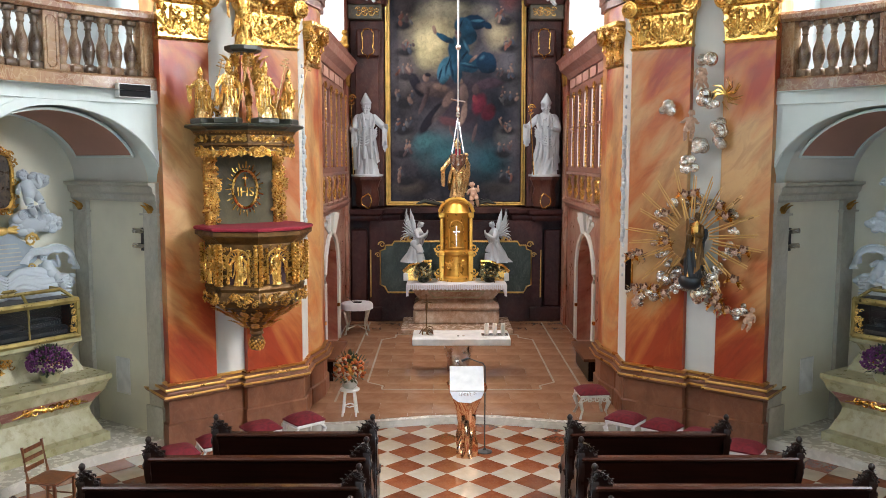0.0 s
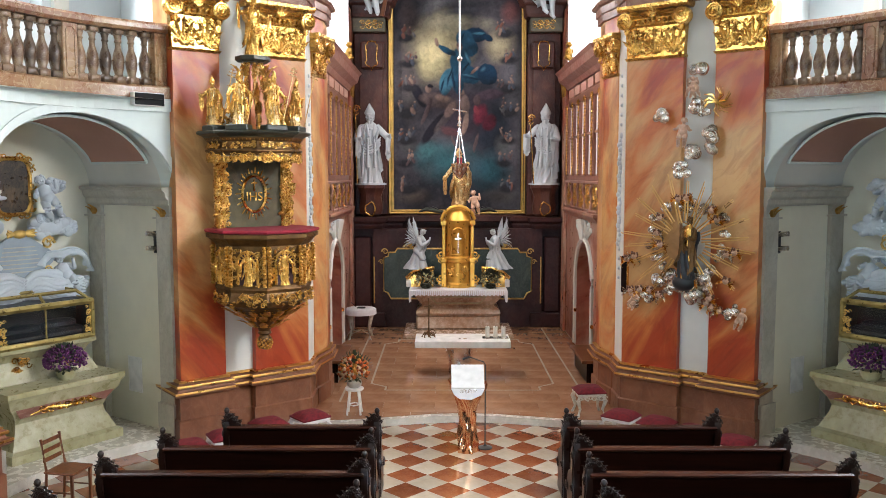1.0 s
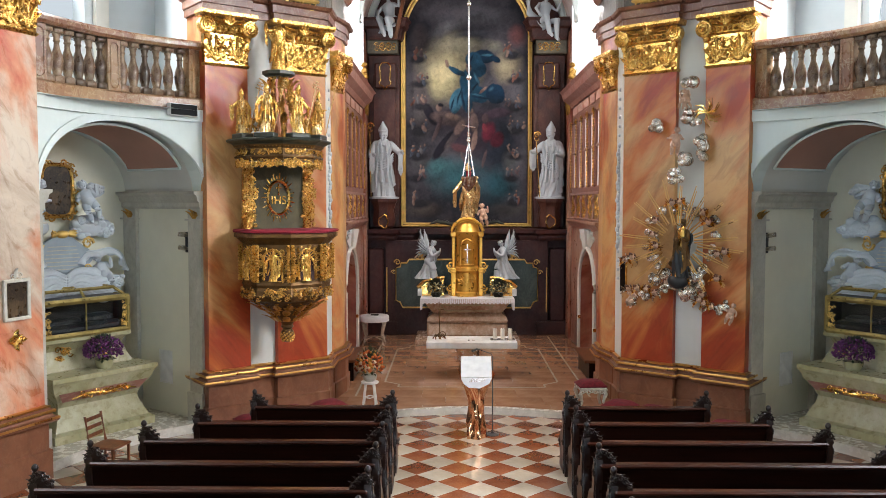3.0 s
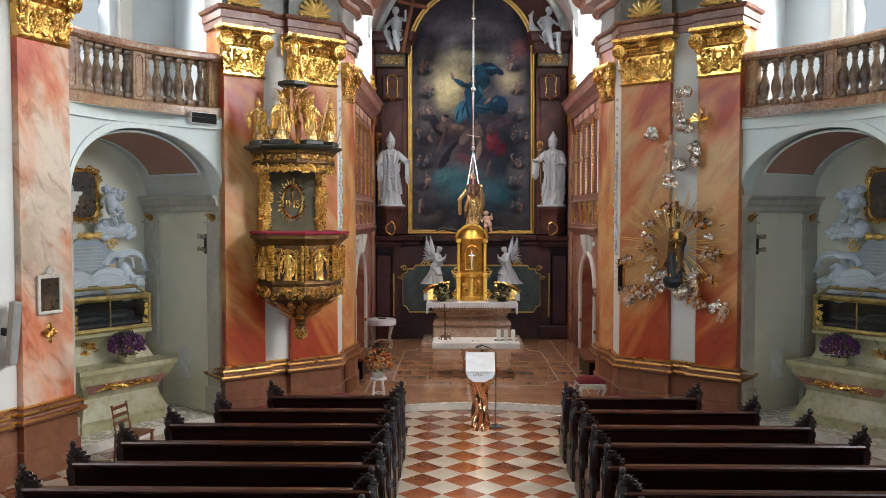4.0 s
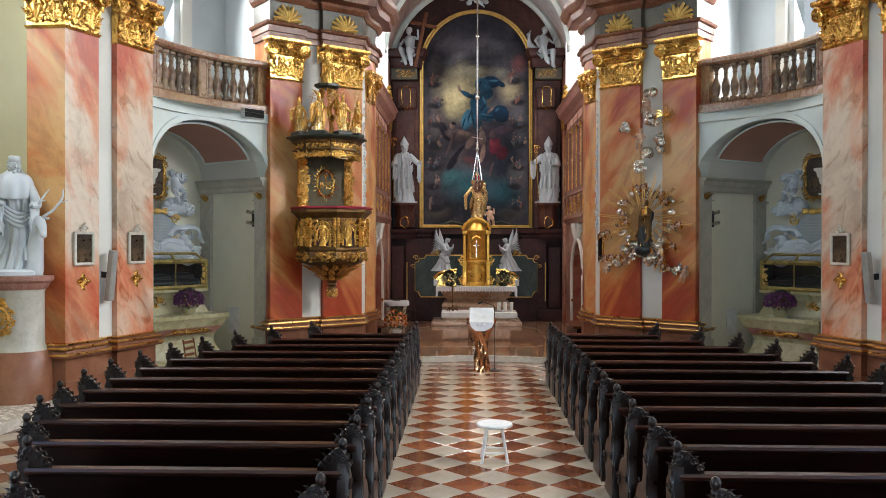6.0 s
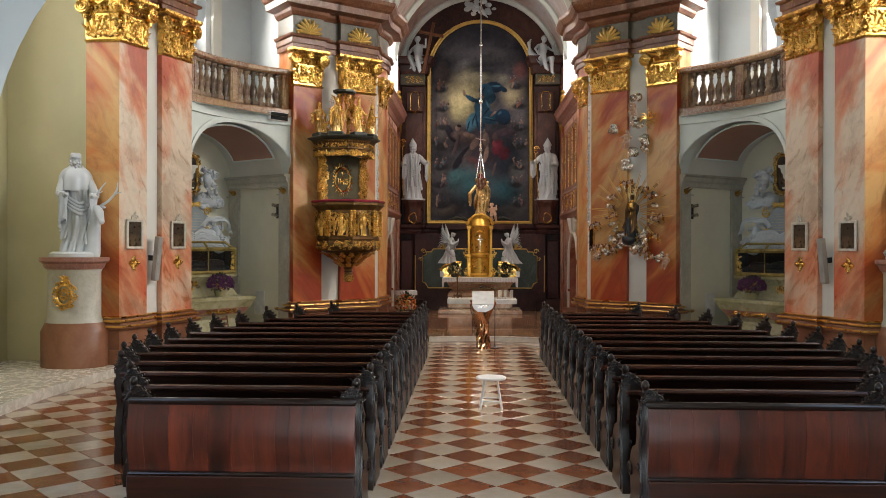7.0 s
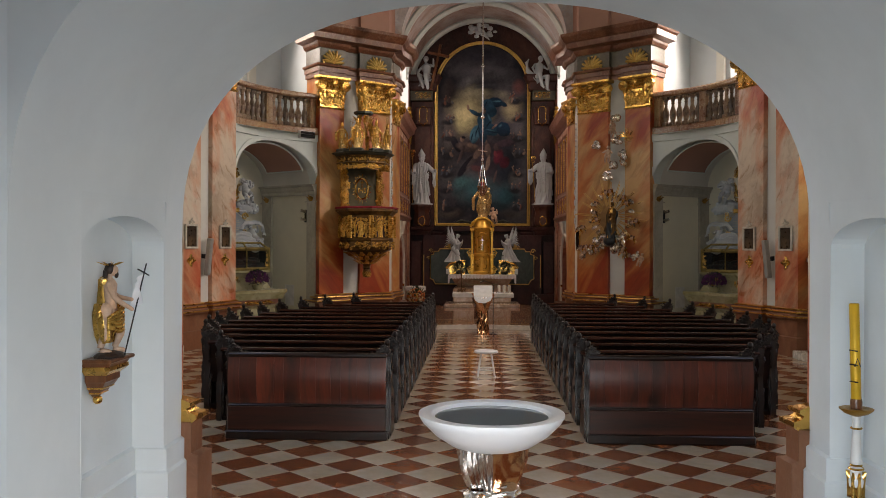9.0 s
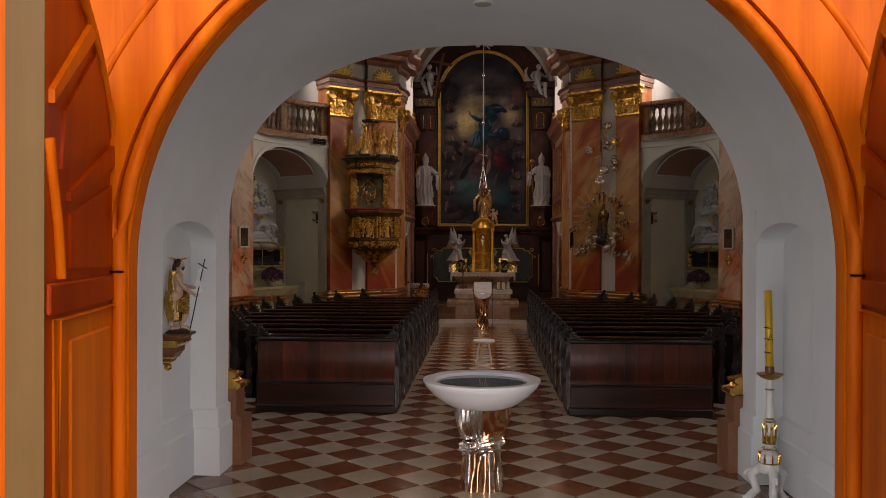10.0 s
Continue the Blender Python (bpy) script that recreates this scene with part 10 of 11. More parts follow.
def skirt(u, v, a0=0.0, a1=2 * math.pi, fine=17, deep=1.0):
    a = a0 + (a1 - a0) * u
    r = 0.27 - 0.1 * v + 0.02 * math.sin(math.pi * v)
    r *= 1 + deep * (0.035 + 0.05 * v) * math.sin(fine * a + 2 * math.sin(3 * a)) + 0.05 * math.sin(3 * a + 4 * v)
    return (r * math.cos(a), r * math.sin(a) * 0.9, 0.775 - 0.3 * v)


local(font, "pleated_drapery", Shape().sheet(lambda u, v: skirt(u, v, 2.2, 4.75, 26, 1.0), 60, 10), M_STEEL, "finely pleated silvery metal", 60)
local(font, "smooth_drapery", Shape().sheet(lambda u, v: skirt(u, v, -1.53, 2.2, 7, 1.3), 60, 10), M_COPPER, "broad folds of polished bronze", 60)


def wrap(u, v):
    a = 2 * math.pi * u
    r = 0.165 + 0.05 * math.sin(math.pi * v) + 0.012 * math.sin(5 * a + 16 * v) + 0.012 * math.sin(-3 * a + 23 * v)
    r += 0.05 * math.exp(-((a - 5.3) / 0.45) ** 2) * math.sin(math.pi * v)
    return (r * math.cos(a), r * math.sin(a) * 0.92, 0.5 - 0.15 * v + 0.045 * math.cos(a - 0.4))


local(font, "knot", Shape().sheet(wrap, 70, 22), M_STEEL, "silvery knotted band", 60)


def legs(u, v):
    a = 2 * math.pi * u
    r = 0.165 + 0.03 * v
    r *= 1 + 0.09 * math.sin(9 * a + 2 * v) + 0.04 * math.sin(5 * a - 7 * v)
    return (r * math.cos(a), r * math.sin(a), 0.45 * (1 - v))


local(font, "lower_drapery", Shape().sheet(legs, 72, 10), M_COPPER, "folded polished bronze", 60)
st = Shape()
for a in (-2.3, -1.1, -0.5):
    st.tube([(0.175 * math.cos(a), 0.175 * math.sin(a), 0.44), (0.19 * math.cos(a), 0.19 * math.sin(a), 0.2), (0.2 * math.cos(a), 0.2 * math.sin(a), 0.0)], 0.028, 6)
local(font, "steel_folds", st, M_STEEL, "bright steel folds", 60)

# ---- passage ----
NXB = -2.9
con = thing("wall_console", (NXB, -4.1, 1.21), "gilded and brown stepped wall console in the niche", "console")
def tiers(b, rows, grow=1.0):
    """Moulded tiers of a bracket against the wall: (half width, height) pairs upwards."""
    for (r0, z0), (r1, z1) in zip(rows, rows[1:]):
        v = []
        for r, z in ((r0 * grow, z0), (r1 * grow, z1)):
            v += [(0, -r, z), (r * 1.05, -r * 0.9, z), (r * 1.05, r * 0.9, z), (0, r, z)]
        b.add(v, [(0, 1, 5, 4), (1, 2, 6, 5), (2, 3, 7, 6), (3, 2, 1, 0), (4, 5, 6, 7)])
    return b


local(con, "body", tiers(Shape(), [(0.03, 0.0), (0.075, 0.035), (0.085, 0.06), (0.1, 0.065), (0.125, 0.11), (0.135, 0.12), (0.14, 0.2), (0.17, 0.225), (0.19, 0.26)]), M_CHAIR, "red-brown painted wood", 20)
for rows in ([(0.098, 0.062), (0.105, 0.07), (0.102, 0.082)], [(0.142, 0.17), (0.178, 0.205), (0.175, 0.23), (0.16, 0.235)], [(0.05, 0.018), (0.075, 0.028), (0.07, 0.04)]):
    local(con, "gilded_band", tiers(Shape(), rows, 1.03), M_GOLD, "gilded moulding", 20)
local(con, "drop", Shape().ball((0.03, 0, -0.025), 0.035, 12), M_GOLD, "gilded ball", 40)
local(con, "top_board", Shape().box(0.0, 0.22, -0.21, 0.21, 0.26, 0.29, 0.008), M_CHAIR)
local(con, "rock", Shape().ball((0.12, 0.0, 0.29), 0.13, 14, None, (0.8, 1.2, 0.32)), M_HAIR, "dark carved ground")
hh = 0.68
skin, robe, hair, rays = Shape(), Shape(), Shape(), Shape()
limb(skin, [(0.05, 0.0, 0.34), (0.075, -0.07, 0.18), (0.06, -0.03, 0.04), (0.06, -0.09, 0.015)], [0.05, 0.036, 0.024, 0.018])
limb(skin, [(-0.045, 0.02, 0.34), (-0.05, 0.02, 0.18), (-0.05, 0.06, 0.04), (-0.05, 0.0, 0.015)], [0.05, 0.036, 0.024, 0.018])
skin.lathe([(0.06, 0.3), (0.068, 0.34), (0.056, 0.4), (0.066, 0.47), (0.07, 0.52), (0.045, 0.555), (0.024, 0.57), (0.023, 0.6)], 18, None, 1.05, 0.75)
skin.ball((0, -0.025, 0.625), 0.036, 12, None, (0.85, 1, 1.2))
limb(skin, [(0.075, 0, 0.525), (0.11, -0.03, 0.43), (0.05, -0.15, 0.4)], [0.025, 0.021, 0.015])
limb(skin, [(-0.075, 0, 0.525), (-0.1, -0.05, 0.42), (-0.02, -0.16, 0.33)], [0.025, 0.021, 0.015])
hair.ball((0, 0.0, 0.635), 0.042, 12, None, (0.95, 1, 1.1)).ball((0, -0.045, 0.595), 0.022, 8, None, (0.9, 0.8, 1.4)).tube([(0, 0.02, 0.62), (0.01, 0.035, 0.56), (0.0, 0.04, 0.52)], [0.03, 0.026, 0.012], 8)
robe.lathe([(0.07, 0.08), (0.084, 0.14), (0.09, 0.22), (0.088, 0.3), (0.074, 0.35), (0.064, 0.38)], 30, pose(0, 0.022, 0, -5), 1.05, 0.82, 0, 0.12, 7)
robe.sheet(lambda u, v: ((0.015 + 0.075 * math.cos(math.pi * (0.05 + 0.9 * u))) * (0.85 + 0.2 * v), 0.025 + (0.045 + 0.02 * v) * math.sin(math.pi * (0.05 + 0.9 * u)) + 0.016 * math.sin(21 * u + 3 * v), 0.56 - 0.38 * v + 0.05 * math.sin(5 * u) * v), 40, 14)
for q in range(6):
    limb(robe, [(0.08 - 0.01 * q, -0.02, 0.37 - 0.02 * q), (0.02, -0.085, 0.35 - 0.03 * q), (-0.05, -0.075, 0.32 - 0.03 * q), (-0.095, 0.0, 0.27 - 0.015 * q)], [0.012, 0.018, 0.02, 0.014], 8, 12)
robe.tube([(0.07, 0.02, 0.53), (0.02, 0.05, 0.55), (-0.06, 0.03, 0.54)], [0.03, 0.035, 0.025], 8)
for k in range(9):
    a = 2 * math.pi * k / 9
    rays.tube([(0.03 * math.cos(a), 0.03 * math.sin(a), 0.665), (0.1 * math.cos(a), 0.1 * math.sin(a), 0.69)], [0.006, 0.002], 5)
one = Matrix.Identity(4)
ob = multi("risen_christ_statue", [(skin, M_SKIN, one), (robe, M_GOLD, one), (hair, M_HAIR, one), (rays, M_GOLD, one)])
ob.matrix_basis = pose(NXB + 0.12, -4.1, 1.525, 0, 0, 108) @ Matrix.Scale(0.96, 4)
tagged(ob, "painted carved Christ in a gilded robe on the niche console", "statue")
sf = thing("cross_staff", (NXB + 0.26, -3.98, 1.49), "thin dark staff with a small cross and pennant", "staff", "", 20)
local(sf, "shaft", Shape().tube([(-0.07, -0.12, 0.02), (0.07, 0.14, 0.68)], 0.006, 6), M_IRON)
local(sf, "cross_arm", Shape().tube([(0.01, 0.09, 0.64), (0.09, 0.14, 0.59)], 0.006, 6), M_IRON)
local(sf, "pennant", Shape().sheet(lambda u, v: (0.05 - 0.07 * u - 0.02 * math.sin(5 * u + 3 * v), 0.09 - 0.08 * u, 0.6 - 0.2 * v - 0.06 * u), 8, 6), M_LINEN, "small pale pennant")
can = thing("candlestick", (2.57, -4.04, 0), "white and gold baroque floor candlestick", "candlestick")
local(can, "stem", Shape().lathe([(0.07, 0.28), (0.1, 0.31), (0.105, 0.34), (0.08, 0.37), (0.085, 0.4), (0.088, 0.44), (0.06, 0.475), (0.03, 0.49), (0.06, 0.505), (0.03, 0.52), (0.036, 0.56), (0.056, 0.63), (0.058, 0.68), (0.034, 0.735), (0.046, 0.75), (0.026, 0.765), (0.042, 0.79), (0.036, 0.83), (0.027, 1.02), (0.034, 1.035), (0.026, 1.05), (0.032, 1.12)], 24), M_WPAINT, "", 50)
b = Shape()
for z, r in ((0.38, 0.085), (0.505, 0.062), (0.75, 0.048), (0.775, 0.036), (1.035, 0.035)):
    b.tube([(r * math.cos(t), r * math.sin(t), z) for t in np.linspace(0, 6.283, 17)], 0.007, 5)
for k in range(8):
    a = 2 * math.pi * k / 8
    d = Vector((math.cos(a), math.sin(a), 0))
    leaf(b, d * 0.042 + Vector((0, 0, 0.55)), (-d.y, d.x, 0), (0, 0, 1), d, 0.05, 0.18, 0.05)
    leaf(b, d * 0.08 + Vector((0, 0, 0.39)), (-d.y, d.x, 0), (0, 0, 1), d, 0.025, 0.08, 0.05)
local(can, "gilding", b, M_GOLDP, "gilded rings and leaves", 50)
for k in range(3):
    a = 2 * math.pi * k / 3 + 0.5
    d = Vector((math.cos(a), math.sin(a), 0))
    f = Shape().tube([d * 0.06 + Vector((0, 0, 0.34)), d * 0.15 + Vector((0, 0, 0.26)), d * 0.11 + Vector((0, 0, 0.12)), d * 0.2 + Vector((0, 0, 0.02))], [0.04, 0.045, 0.04, 0.035], 8)
    curl(f, d * 0.16 + Vector((0, 0, 0.24)), d, (0, 0, 1), 0.06, 1.4, 1, 0.2)
    curl(f, d * 0.18 + Vector((0, 0, 0.05)), d, (0, 0, 1), 0.05, 1.4, -1, 0.2)
    local(can, "foot", f, M_WPAINT, "scrolled white foot", 50)
local(can, "drip_tray", Shape().lathe([(0.03, 1.12), (0.08, 1.14), (0.11, 1.165), (0.115, 1.175), (0.03, 1.17)], 20), M_OLDGOLD, "", 50)
ec = thing("paschal_candle", (2.57, -4.04, 1.17), "tall golden-yellow candle with small dark marks", "candle")
ec.matrix_basis = pose(2.57, -4.04, 1.172, 0, -1.5, 0)
local(ec, "wax", Shape().lathe([(0.03, 0.0), (0.03, 0.06), (0.034, 0.07), (0.033, 0.74), (0.028, 0.745)], 18), M_YWAX, "", 50)
local(ec, "socket", Shape().lathe([(0.038, 0), (0.04, 0.05), (0.036, 0.07)], 18), M_CHAIR, "reddish socket", 50)
b = Shape()
for z in (0.2, 0.32, 0.42):
    b.tube([(-0.055, -0.03, z), (0.0, -0.036, z - 0.01)], 0.005, 5)
b.tube([(-0.02, -0.034, 0.3), (0.0, -0.036, 0.36), (0.02, -0.034, 0.3)], 0.004, 5)
local(ec, "marks", b, M_IRON, "small dark pins")
cl = thing("ceiling_lamp", (0, -4.5, 4.36), "small round white lamp under the passage vault", "lamp")
local(cl, "body", Shape().lathe([(0.085, 0.0), (0.09, 0.02), (0.09, 0.06), (0.05, 0.08)], 20), M_WPAINT, "", 40)
local(cl, "glass", Shape().lathe([(0.02, -0.004), (0.07, -0.004), (0.075, 0.005)], 20), M_GREY, "grey glass", 40)

# ---- the wooden door ----
PYD, RD, ZD = -9.24, 1.015, 2.23
pw = Shape().arch_wall(-2.5, 2.5, 0, 4.6, -RD, RD, 0, ZD, RD, 0.06, lambda s, z, o: (s, PYD - o, z), 36)
portal = setting("door_1", pw, M_DOOR, "orange-brown varnished wooden portal with a round arch")


def ring(r0, r1, y0, y1, zs=ZD, n=36):
    b = Shape()
    pts = [(math.cos(math.pi * i / n), math.sin(math.pi * i / n)) for i in range(n + 1)]
    inner = [(r0, 0.0)] + [(r0 * c, zs + r0 * s) for c, s in pts] + [(-r0, 0.0)]
    outr = [(r1, 0.0)] + [(r1 * c, zs + r1 * s) for c, s in pts] + [(-r1, 0.0)]
    for (a, b0), (c, d) in zip(zip(inner, outr), zip(inner[1:], outr[1:])):
        v = [(p[0], y, p[1]) for y in (y0, y1) for p in (a, b0, d, c)]
        b.add(v, [(0, 1, 2, 3), (7, 6, 5, 4), (0, 3, 7, 4), (1, 5, 6, 2)])
    return b


part("arch_band", ring(RD + 0.045, RD + 0.18, PYD - 0.1, PYD - 0.058), M_DOOR, portal, "curved frame of the arch")
rl = [((RD + 0.022) * math.cos(t), PYD - 0.075, ZD + (RD + 0.022) * math.sin(t)) for t in np.linspace(0, math.pi, 37)]
part("inner_bead", Shape().tube([(RD + 0.022, PYD - 0.075, 0)] + rl + [(-RD - 0.022, PYD - 0.075, 0)], 0.022, 8), M_DOOR, portal, "rounded bead", 50)
rl = [((RD + 0.2) * math.cos(t), PYD - 0.08, ZD + (RD + 0.2) * math.sin(t)) for t in np.linspace(0.16, math.pi - 0.16, 33)]
part("outer_bead", Shape().tube(rl, 0.015, 8), M_DOOR, portal, "rounded bead", 50)
for sx in (-1, 1):
    part("joint", Shape().box(sx * RD, sx * (RD + 0.045), PYD - 0.1, PYD - 0.09, ZD - 0.003, ZD + 0.003), M_PEW, portal, "thin dark joint at the springing")
    part("stile", Shape().box(sx * 1.2, sx * 1.34, PYD - 0.105, PYD - 0.058, 0, 4.6, 0.006), M_DOOR, portal)
    part("stile_bead", Shape().tube([(sx * 1.19, PYD - 0.09, 2.56), (sx * 1.19, PYD - 0.09, 4.6)], 0.012, 6), M_DOOR, portal)
    sp_ = Shape()
    for x in (0.61, 0.94):
        sp_.tube([(sx * x, PYD - 0.065, ZD + math.sqrt(1.23 ** 2 - x * x) + 0.03), (sx * x, PYD - 0.065, 4.6)], 0.012, 6)
    part("spandrel_bead", sp_, M_DOOR, portal, "", 50)
    # open leaf: x runs from the hinge, z up
    leafob = thing("door_leaf", (sx * 1.07, PYD - 0.015, 0), "open panelled orange-brown wooden door leaf", "door", "door leaves")
    ang = math.degrees(math.atan2(-0.982, 0.19))
    leafob.matrix_basis = pose(sx * 1.07, PYD - 0.015, 0, 0, 0, ang if sx < 0 else 180 - ang)
    L = 0.655
    top = lambda x: 2.55 + 0.52 * math.sin(min(1.0, x / 0.9) * math.pi / 2) ** 0.75
    f = 1 if sx < 0 else -1  # the panelled face
    th = -f * 0.08
    local(leafob, "slab", Shape().prism([(0, 0), (L, 0)] + [(x, top(x)) for x in np.linspace(L, 0, 18)], 0.0, th), M_DOORD)
    local(leafob, "end_edge", Shape().box(L, L + 0.006, min(0, th), max(0, th), 0.0, top(L)), M_EDGE, "pale unvarnished end grain")
    a, c = 0.062, 0.598
    bead = lambda pts, r=0.013: Shape().tube([(x, f * 0.006, z) for x, z in pts], r, 8)
    local(leafob, "lower_panel", Shape().box(a, c, 0.0, f * 0.004, 0.25, 2.13, 0.001), M_DOOR, "orange lower panel")
    local(leafob, "raised_field", Shape().box(a + 0.05, c - 0.1, 0.0, f * 0.012, 0.34, 2.08, 0.006), M_DOOR, "raised field")
    local(leafob, "panel_bead", bead([(a, 0.25), (c, 0.25), (c, 2.135), (a, 2.135), (a, 0.25)]), M_DOOR, "", 50)
    local(leafob, "rail", Shape().box(0.0, L, 0.0, f * 0.012, 2.15, 2.22, 0.004), M_DOORD, "deep red-brown cross rail")
    local(leafob, "upper_bead", bead([(a, 2.23), (a, 2.56), (0.1, 2.66), (0.18, 2.76), (0.27, 2.85), (0.4, 2.94)]), M_DOOR, "", 50)
    local(leafob, "upper_bead", bead([(c - 0.035, 2.23), (c - 0.01, 2.35), (c + 0.04, 2.49), (L - 0.005, 2.54)]), M_DOOR, "", 50)
    local(leafob, "upper_panel", Shape().prism([(a + 0.035, 2.245), (c - 0.11, 2.25), (c - 0.11, 2.38), (a + 0.035, 2.475)], 0.0, f * 0.008), M_DOORD, "deep red raised panel")
    local(leafob, "slanting_bar", Shape().prism([(a + 0.02, 2.53), (c - 0.09, 2.41), (c - 0.09, 2.43), (a + 0.02, 2.59)], 0.0, f * 0.014), M_DOORD, "slanting moulded bar")
    local(leafob, "kite_panel", Shape().prism([(a + 0.06, 2.6), (c - 0.04, 2.48), (c - 0.07, 2.62), (0.26, 2.81), (0.15, 2.71)], 0.0, f * 0.008), M_DOORD, "deep red raised panel")
    local(leafob, "slanting_bar", Shape().prism([(0.28, 2.85), (L - 0.02, 2.62), (L - 0.02, 2.65), (0.3, 2.89)], 0.0, f * 0.014), M_DOOR, "slanting moulded bar")
ex = Shape().box(-7, -2.5, PYD - 0.3, PYD, 0, 9, 0.0).box(2.5, 7, PYD - 0.3, PYD, 0, 9).box(-2.5, 2.5, PYD - 0.3, PYD, 4.6, 9)
setting("wall_facade", ex, M_CREAM, "cream plastered outer wall round the door")
# ground out of view; its dark grey limits bounce on to the passage vault
gr = Shape().slab([(-400, -400), (400, -400), (400, -9.31), (-400, -9.31)], -0.3, -0.02)
setting("ground", gr, M_OUTGROUND, "unseen dark grey ground before the church door")

# ---- floor pieces ----
D = 0.579
Y_ROW = 11.45


def tile_mesh(name, m, half, h=0.012, b=0.004, dx=1.0, dy=1.0):
    s = Shape()
    q, t = half - 0.0025, half - 0.0025 - b
    s.add([(q * dx, 0, -h), (0, q * dy, -h), (-q * dx, 0, -h), (0, -q * dy, -h), (q * dx, 0, -b * 0.5), (0, q * dy, -b * 0.5), (-q * dx, 0, -b * 0.5), (0, -q * dy, -b * 0.5), (t * dx, 0, 0), (0, t * dy, 0), (-t * dx, 0, 0), (0, -t * dy, 0)],
          [(0, 1, 5, 4), (1, 2, 6, 5), (2, 3, 7, 6), (3, 0, 4, 7), (4, 5, 9, 8), (5, 6, 10, 9), (6, 7, 11, 10), (7, 4, 8, 11), (8, 9, 10, 11)])
    return s


TR, TW = tile_mesh("red_tile", M_TRED, D / 2), tile_mesh("white_tile", M_TWHITE, D / 2)
MR, MW = TR.mesh("floor_tile", M_TRED), TW.mesh("floor_tile", M_TWHITE)
rest_r, rest_w = Shape(), Shape()
near = 0
for i in range(-13, 14):
    for j in range(-32, 6):
        for red in (True, False):
            x = (i + (0.5 if red else 0.0)) * D
            y = Y_ROW + (j + (0.0 if red else 0.5)) * D
            if abs(x) > 7.2 or y > 13.6 or y < -5.5 or (y < -3.0 and abs(x) > 2.75):
                continue
            if abs(x) < 1.3 and y > -3.9 and near < 300:
                ob = new("floor_tile", MR if red else MW)
                ob.parent = nave_floor
                ob.location = (x, y, 0)
                near += 1
            else:
                (rest_r if red else rest_w).join(TR if red else TW, Matrix.Translation((x, y, 0)))
for sh, m in ((rest_r, M_TRED), (rest_w, M_TWHITE)):
    me = bpy.data.meshes.new("floor_tiles")
    me.from_pydata(sh.v, [], sh.f)
    me.materials.append(m)
    ob = new("floor_tiles", me)
    ob.parent = nave_floor
    tagged(ob, "further red and white diamond tiles", "", "", "stuff")
def step_edge(x):
    for (xa, ya), (xb, yb) in zip(fp_half, fp_half[1:]):
        if xb <= abs(x) <= xa:
            return ya + (yb - ya) * (abs(x) - xa) / (xb - xa)
    return 12.98


x = -2.76
while x < 2.7:  # first row, cut to the curved step
    a, c = x, min(x + 0.46, 2.76)
    xs = np.linspace(a + 0.0015, c - 0.0015, 5)
    ob = part("floor_slab", Shape().slab([(q, step_edge(q) + 0.13) for q in xs] + [(c - 0.0015, 13.5485), (a + 0.0015, 13.5485)], CHANCEL_Z - 0.02, CHANCEL_Z), M_SLAB, chf)
    x += 0.46
SL = {}
row = 0
y = 13.55
while y < 21.9:
    x = -2.76 + (0.0 if row % 2 else -0.45)
    while x < 2.76:
        a, c = max(x, -2.76), min(x + 0.9, 2.76)
        if c - a > 0.1:
            key = round(c - a, 2)
            if key not in SL:
                SL[key] = Shape().box(-key / 2 + 0.0006, key / 2 - 0.0006, -0.3 + 0.0006, 0.3 - 0.0006, -0.02, 0.0, 0.001).mesh("floor_slab", M_SLAB)
            ob = new("floor_slab", SL[key])
            ob.parent = chf
            ob.location = ((a + c) / 2, y + 0.3, CHANCEL_Z)
        x += 0.9
    y += 0.6
    row += 1
inlay = [(-1.45, 15.0), (-1.45, 15.25), (-1.75, 15.5), (-1.75, 19.3), (-1.45, 19.55), (-1.45, 19.85)]
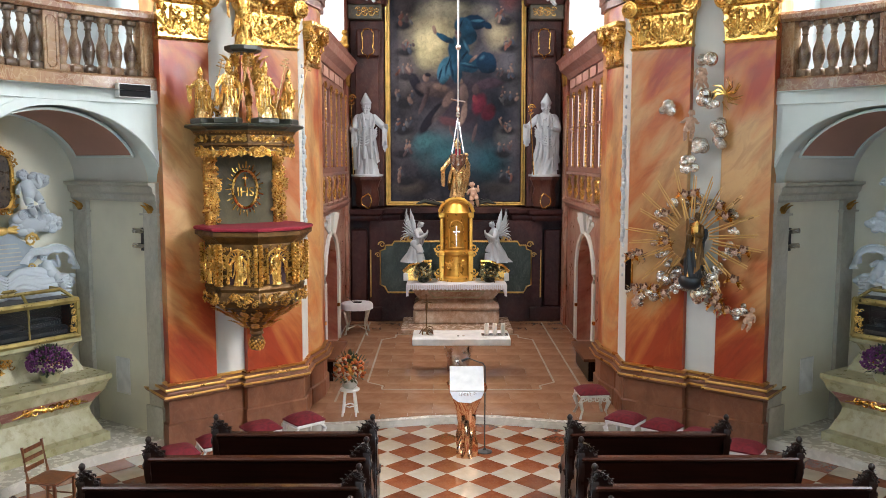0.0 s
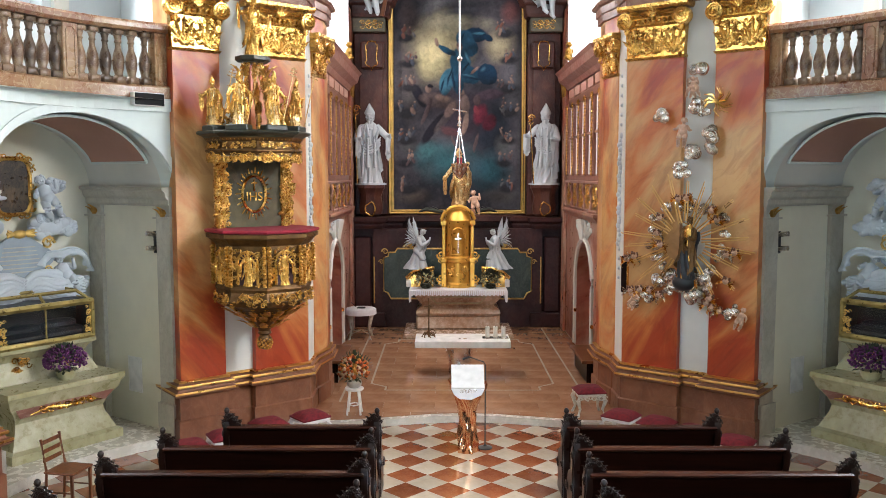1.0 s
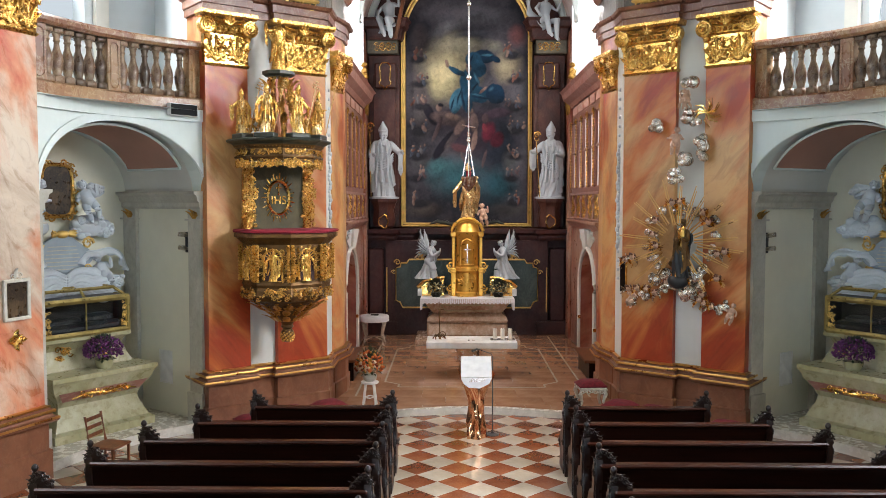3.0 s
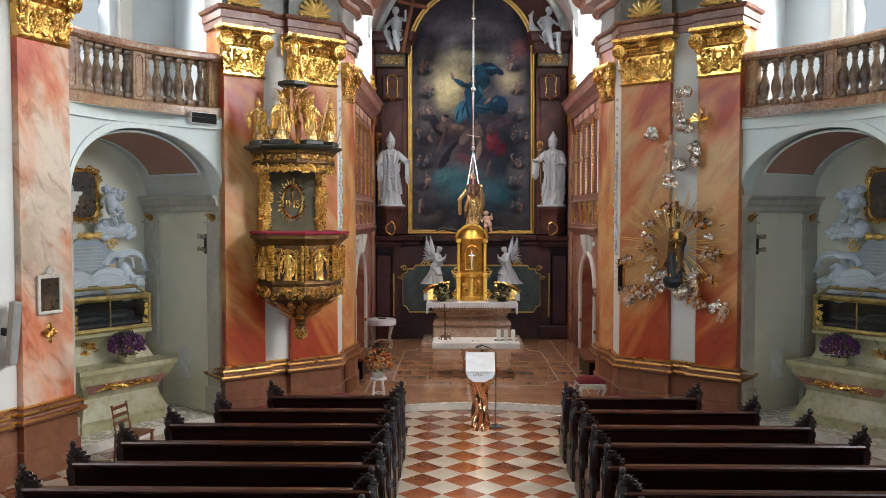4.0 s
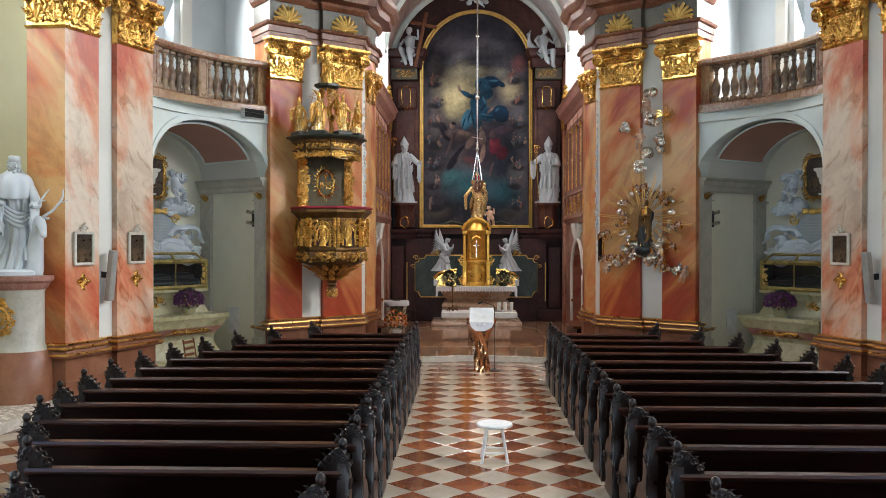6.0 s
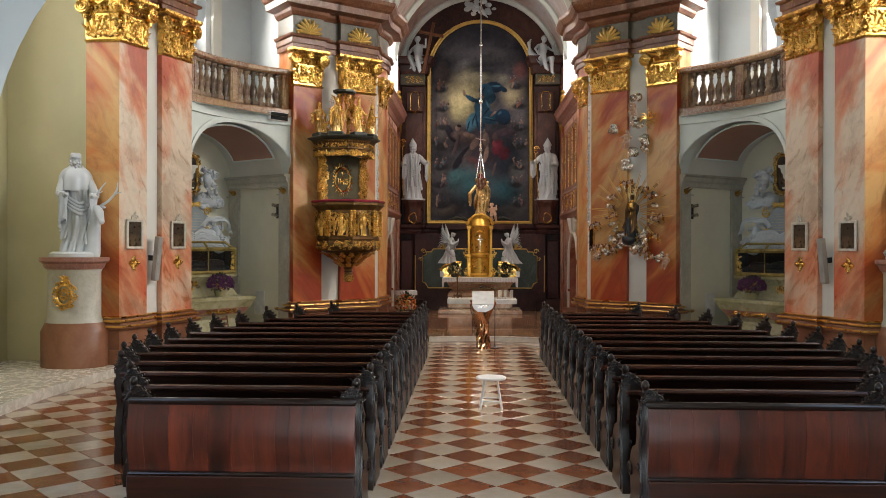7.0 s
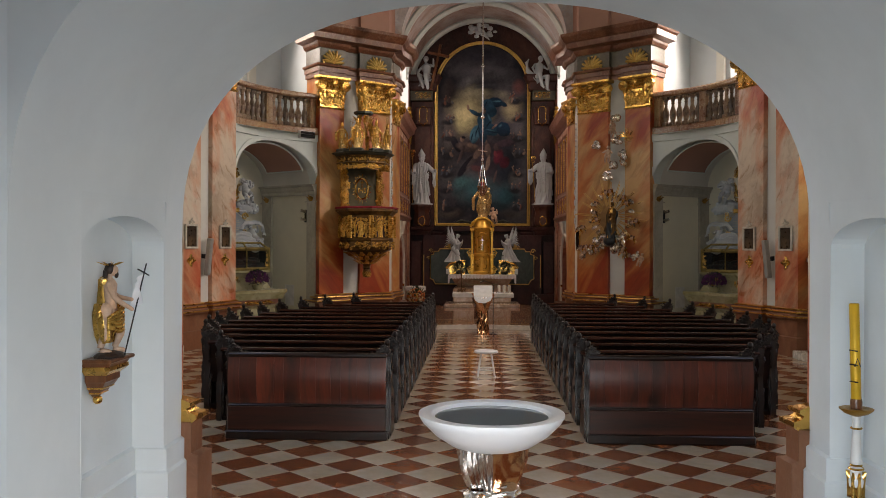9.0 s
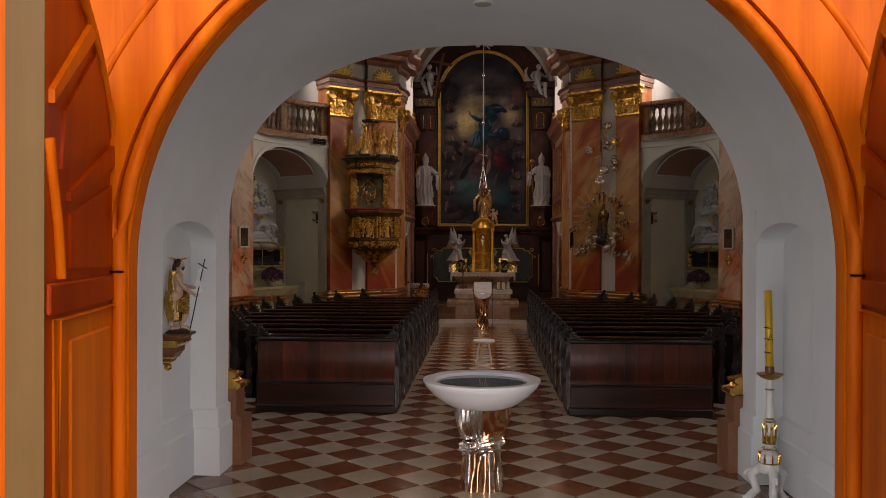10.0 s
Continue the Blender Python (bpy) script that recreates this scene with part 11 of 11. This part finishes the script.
inlay = inlay + [(-x, y) for x, y in reversed(inlay)] + inlay[:1]
b = Shape()
for (xa, ya), (xb, yb) in zip(inlay, inlay[1:]):
    d = Vector((xb - xa, yb - ya)).normalized()
    n = Vector((-d.y, d.x)) * 0.02
    b.slab([(xa + n.x, ya + n.y), (xa - n.x, ya - n.y), (xb - n.x, yb - n.y), (xb + n.x, yb + n.y)], CHANCEL_Z + 0.0005, CHANCEL_Z + 0.003)
for x in (-2.2, 2.2):
    b.box(x - 0.02, x + 0.02, 14.2, 21.4, CHANCEL_Z + 0.0005, CHANCEL_Z + 0.003)
part("inlaid_line", b, M_TWHITE, chf, "pale inlaid border line")


# ---- pieces that belong to a part, one level deeper ----
def base_name(ob):
    return ob.name.split(".")[0]


DEEPER = (("door_leaf", "lower_panel", "raised_field panel_bead"), ("pulpit", "basket", "carved_panel carved_border niche_ground niche_frame relief_figure velvet_rim"),
          ("pulpit", "cone", "cone_leaves"), ("pulpit", "back_panel", "sunburst_medallion lettering"), ("sounding_board", "drum", "carved_fringe"),
          ("glass_reliquary_shrine", "gilded_frame", "corner_scroll front_pane"), ("station_picture", "picture_frame", "crest"),
          ("oratory_window", "frame", "panes beading"), ("oratory_window", "parapet", "parapet_relief bracket"), ("tabernacle", "drum", "door_arch door_cross panel_relief"),
          ("stucco_monument", "inscribed_slab", "inscription_lines gilded_scroll gilded_crest"), ("high_altar_retable", "green_panel", "gilded_border"),
          ("statue_pedestal", "die", "medallion"), ("candlestick", "stem", "gilding"), ("tomb_altar", "body", "pink_panel gilded_relief"))
for whole, holder, pieces in DEEPER:
    for th in [o for o in scene.objects if o.parent is None and base_name(o) == whole]:
        kids = sorted(th.children, key=lambda o: o.name)
        hosts = [o for o in kids if base_name(o) == holder]
        for word in pieces.split():
            for k, o in enumerate([o for o in kids if base_name(o) == word]):
                h = hosts[k % len(hosts)]
                o.matrix_parent_inverse = (h.matrix_parent_inverse @ h.matrix_basis).inverted() @ o.matrix_parent_inverse
                o.parent = h
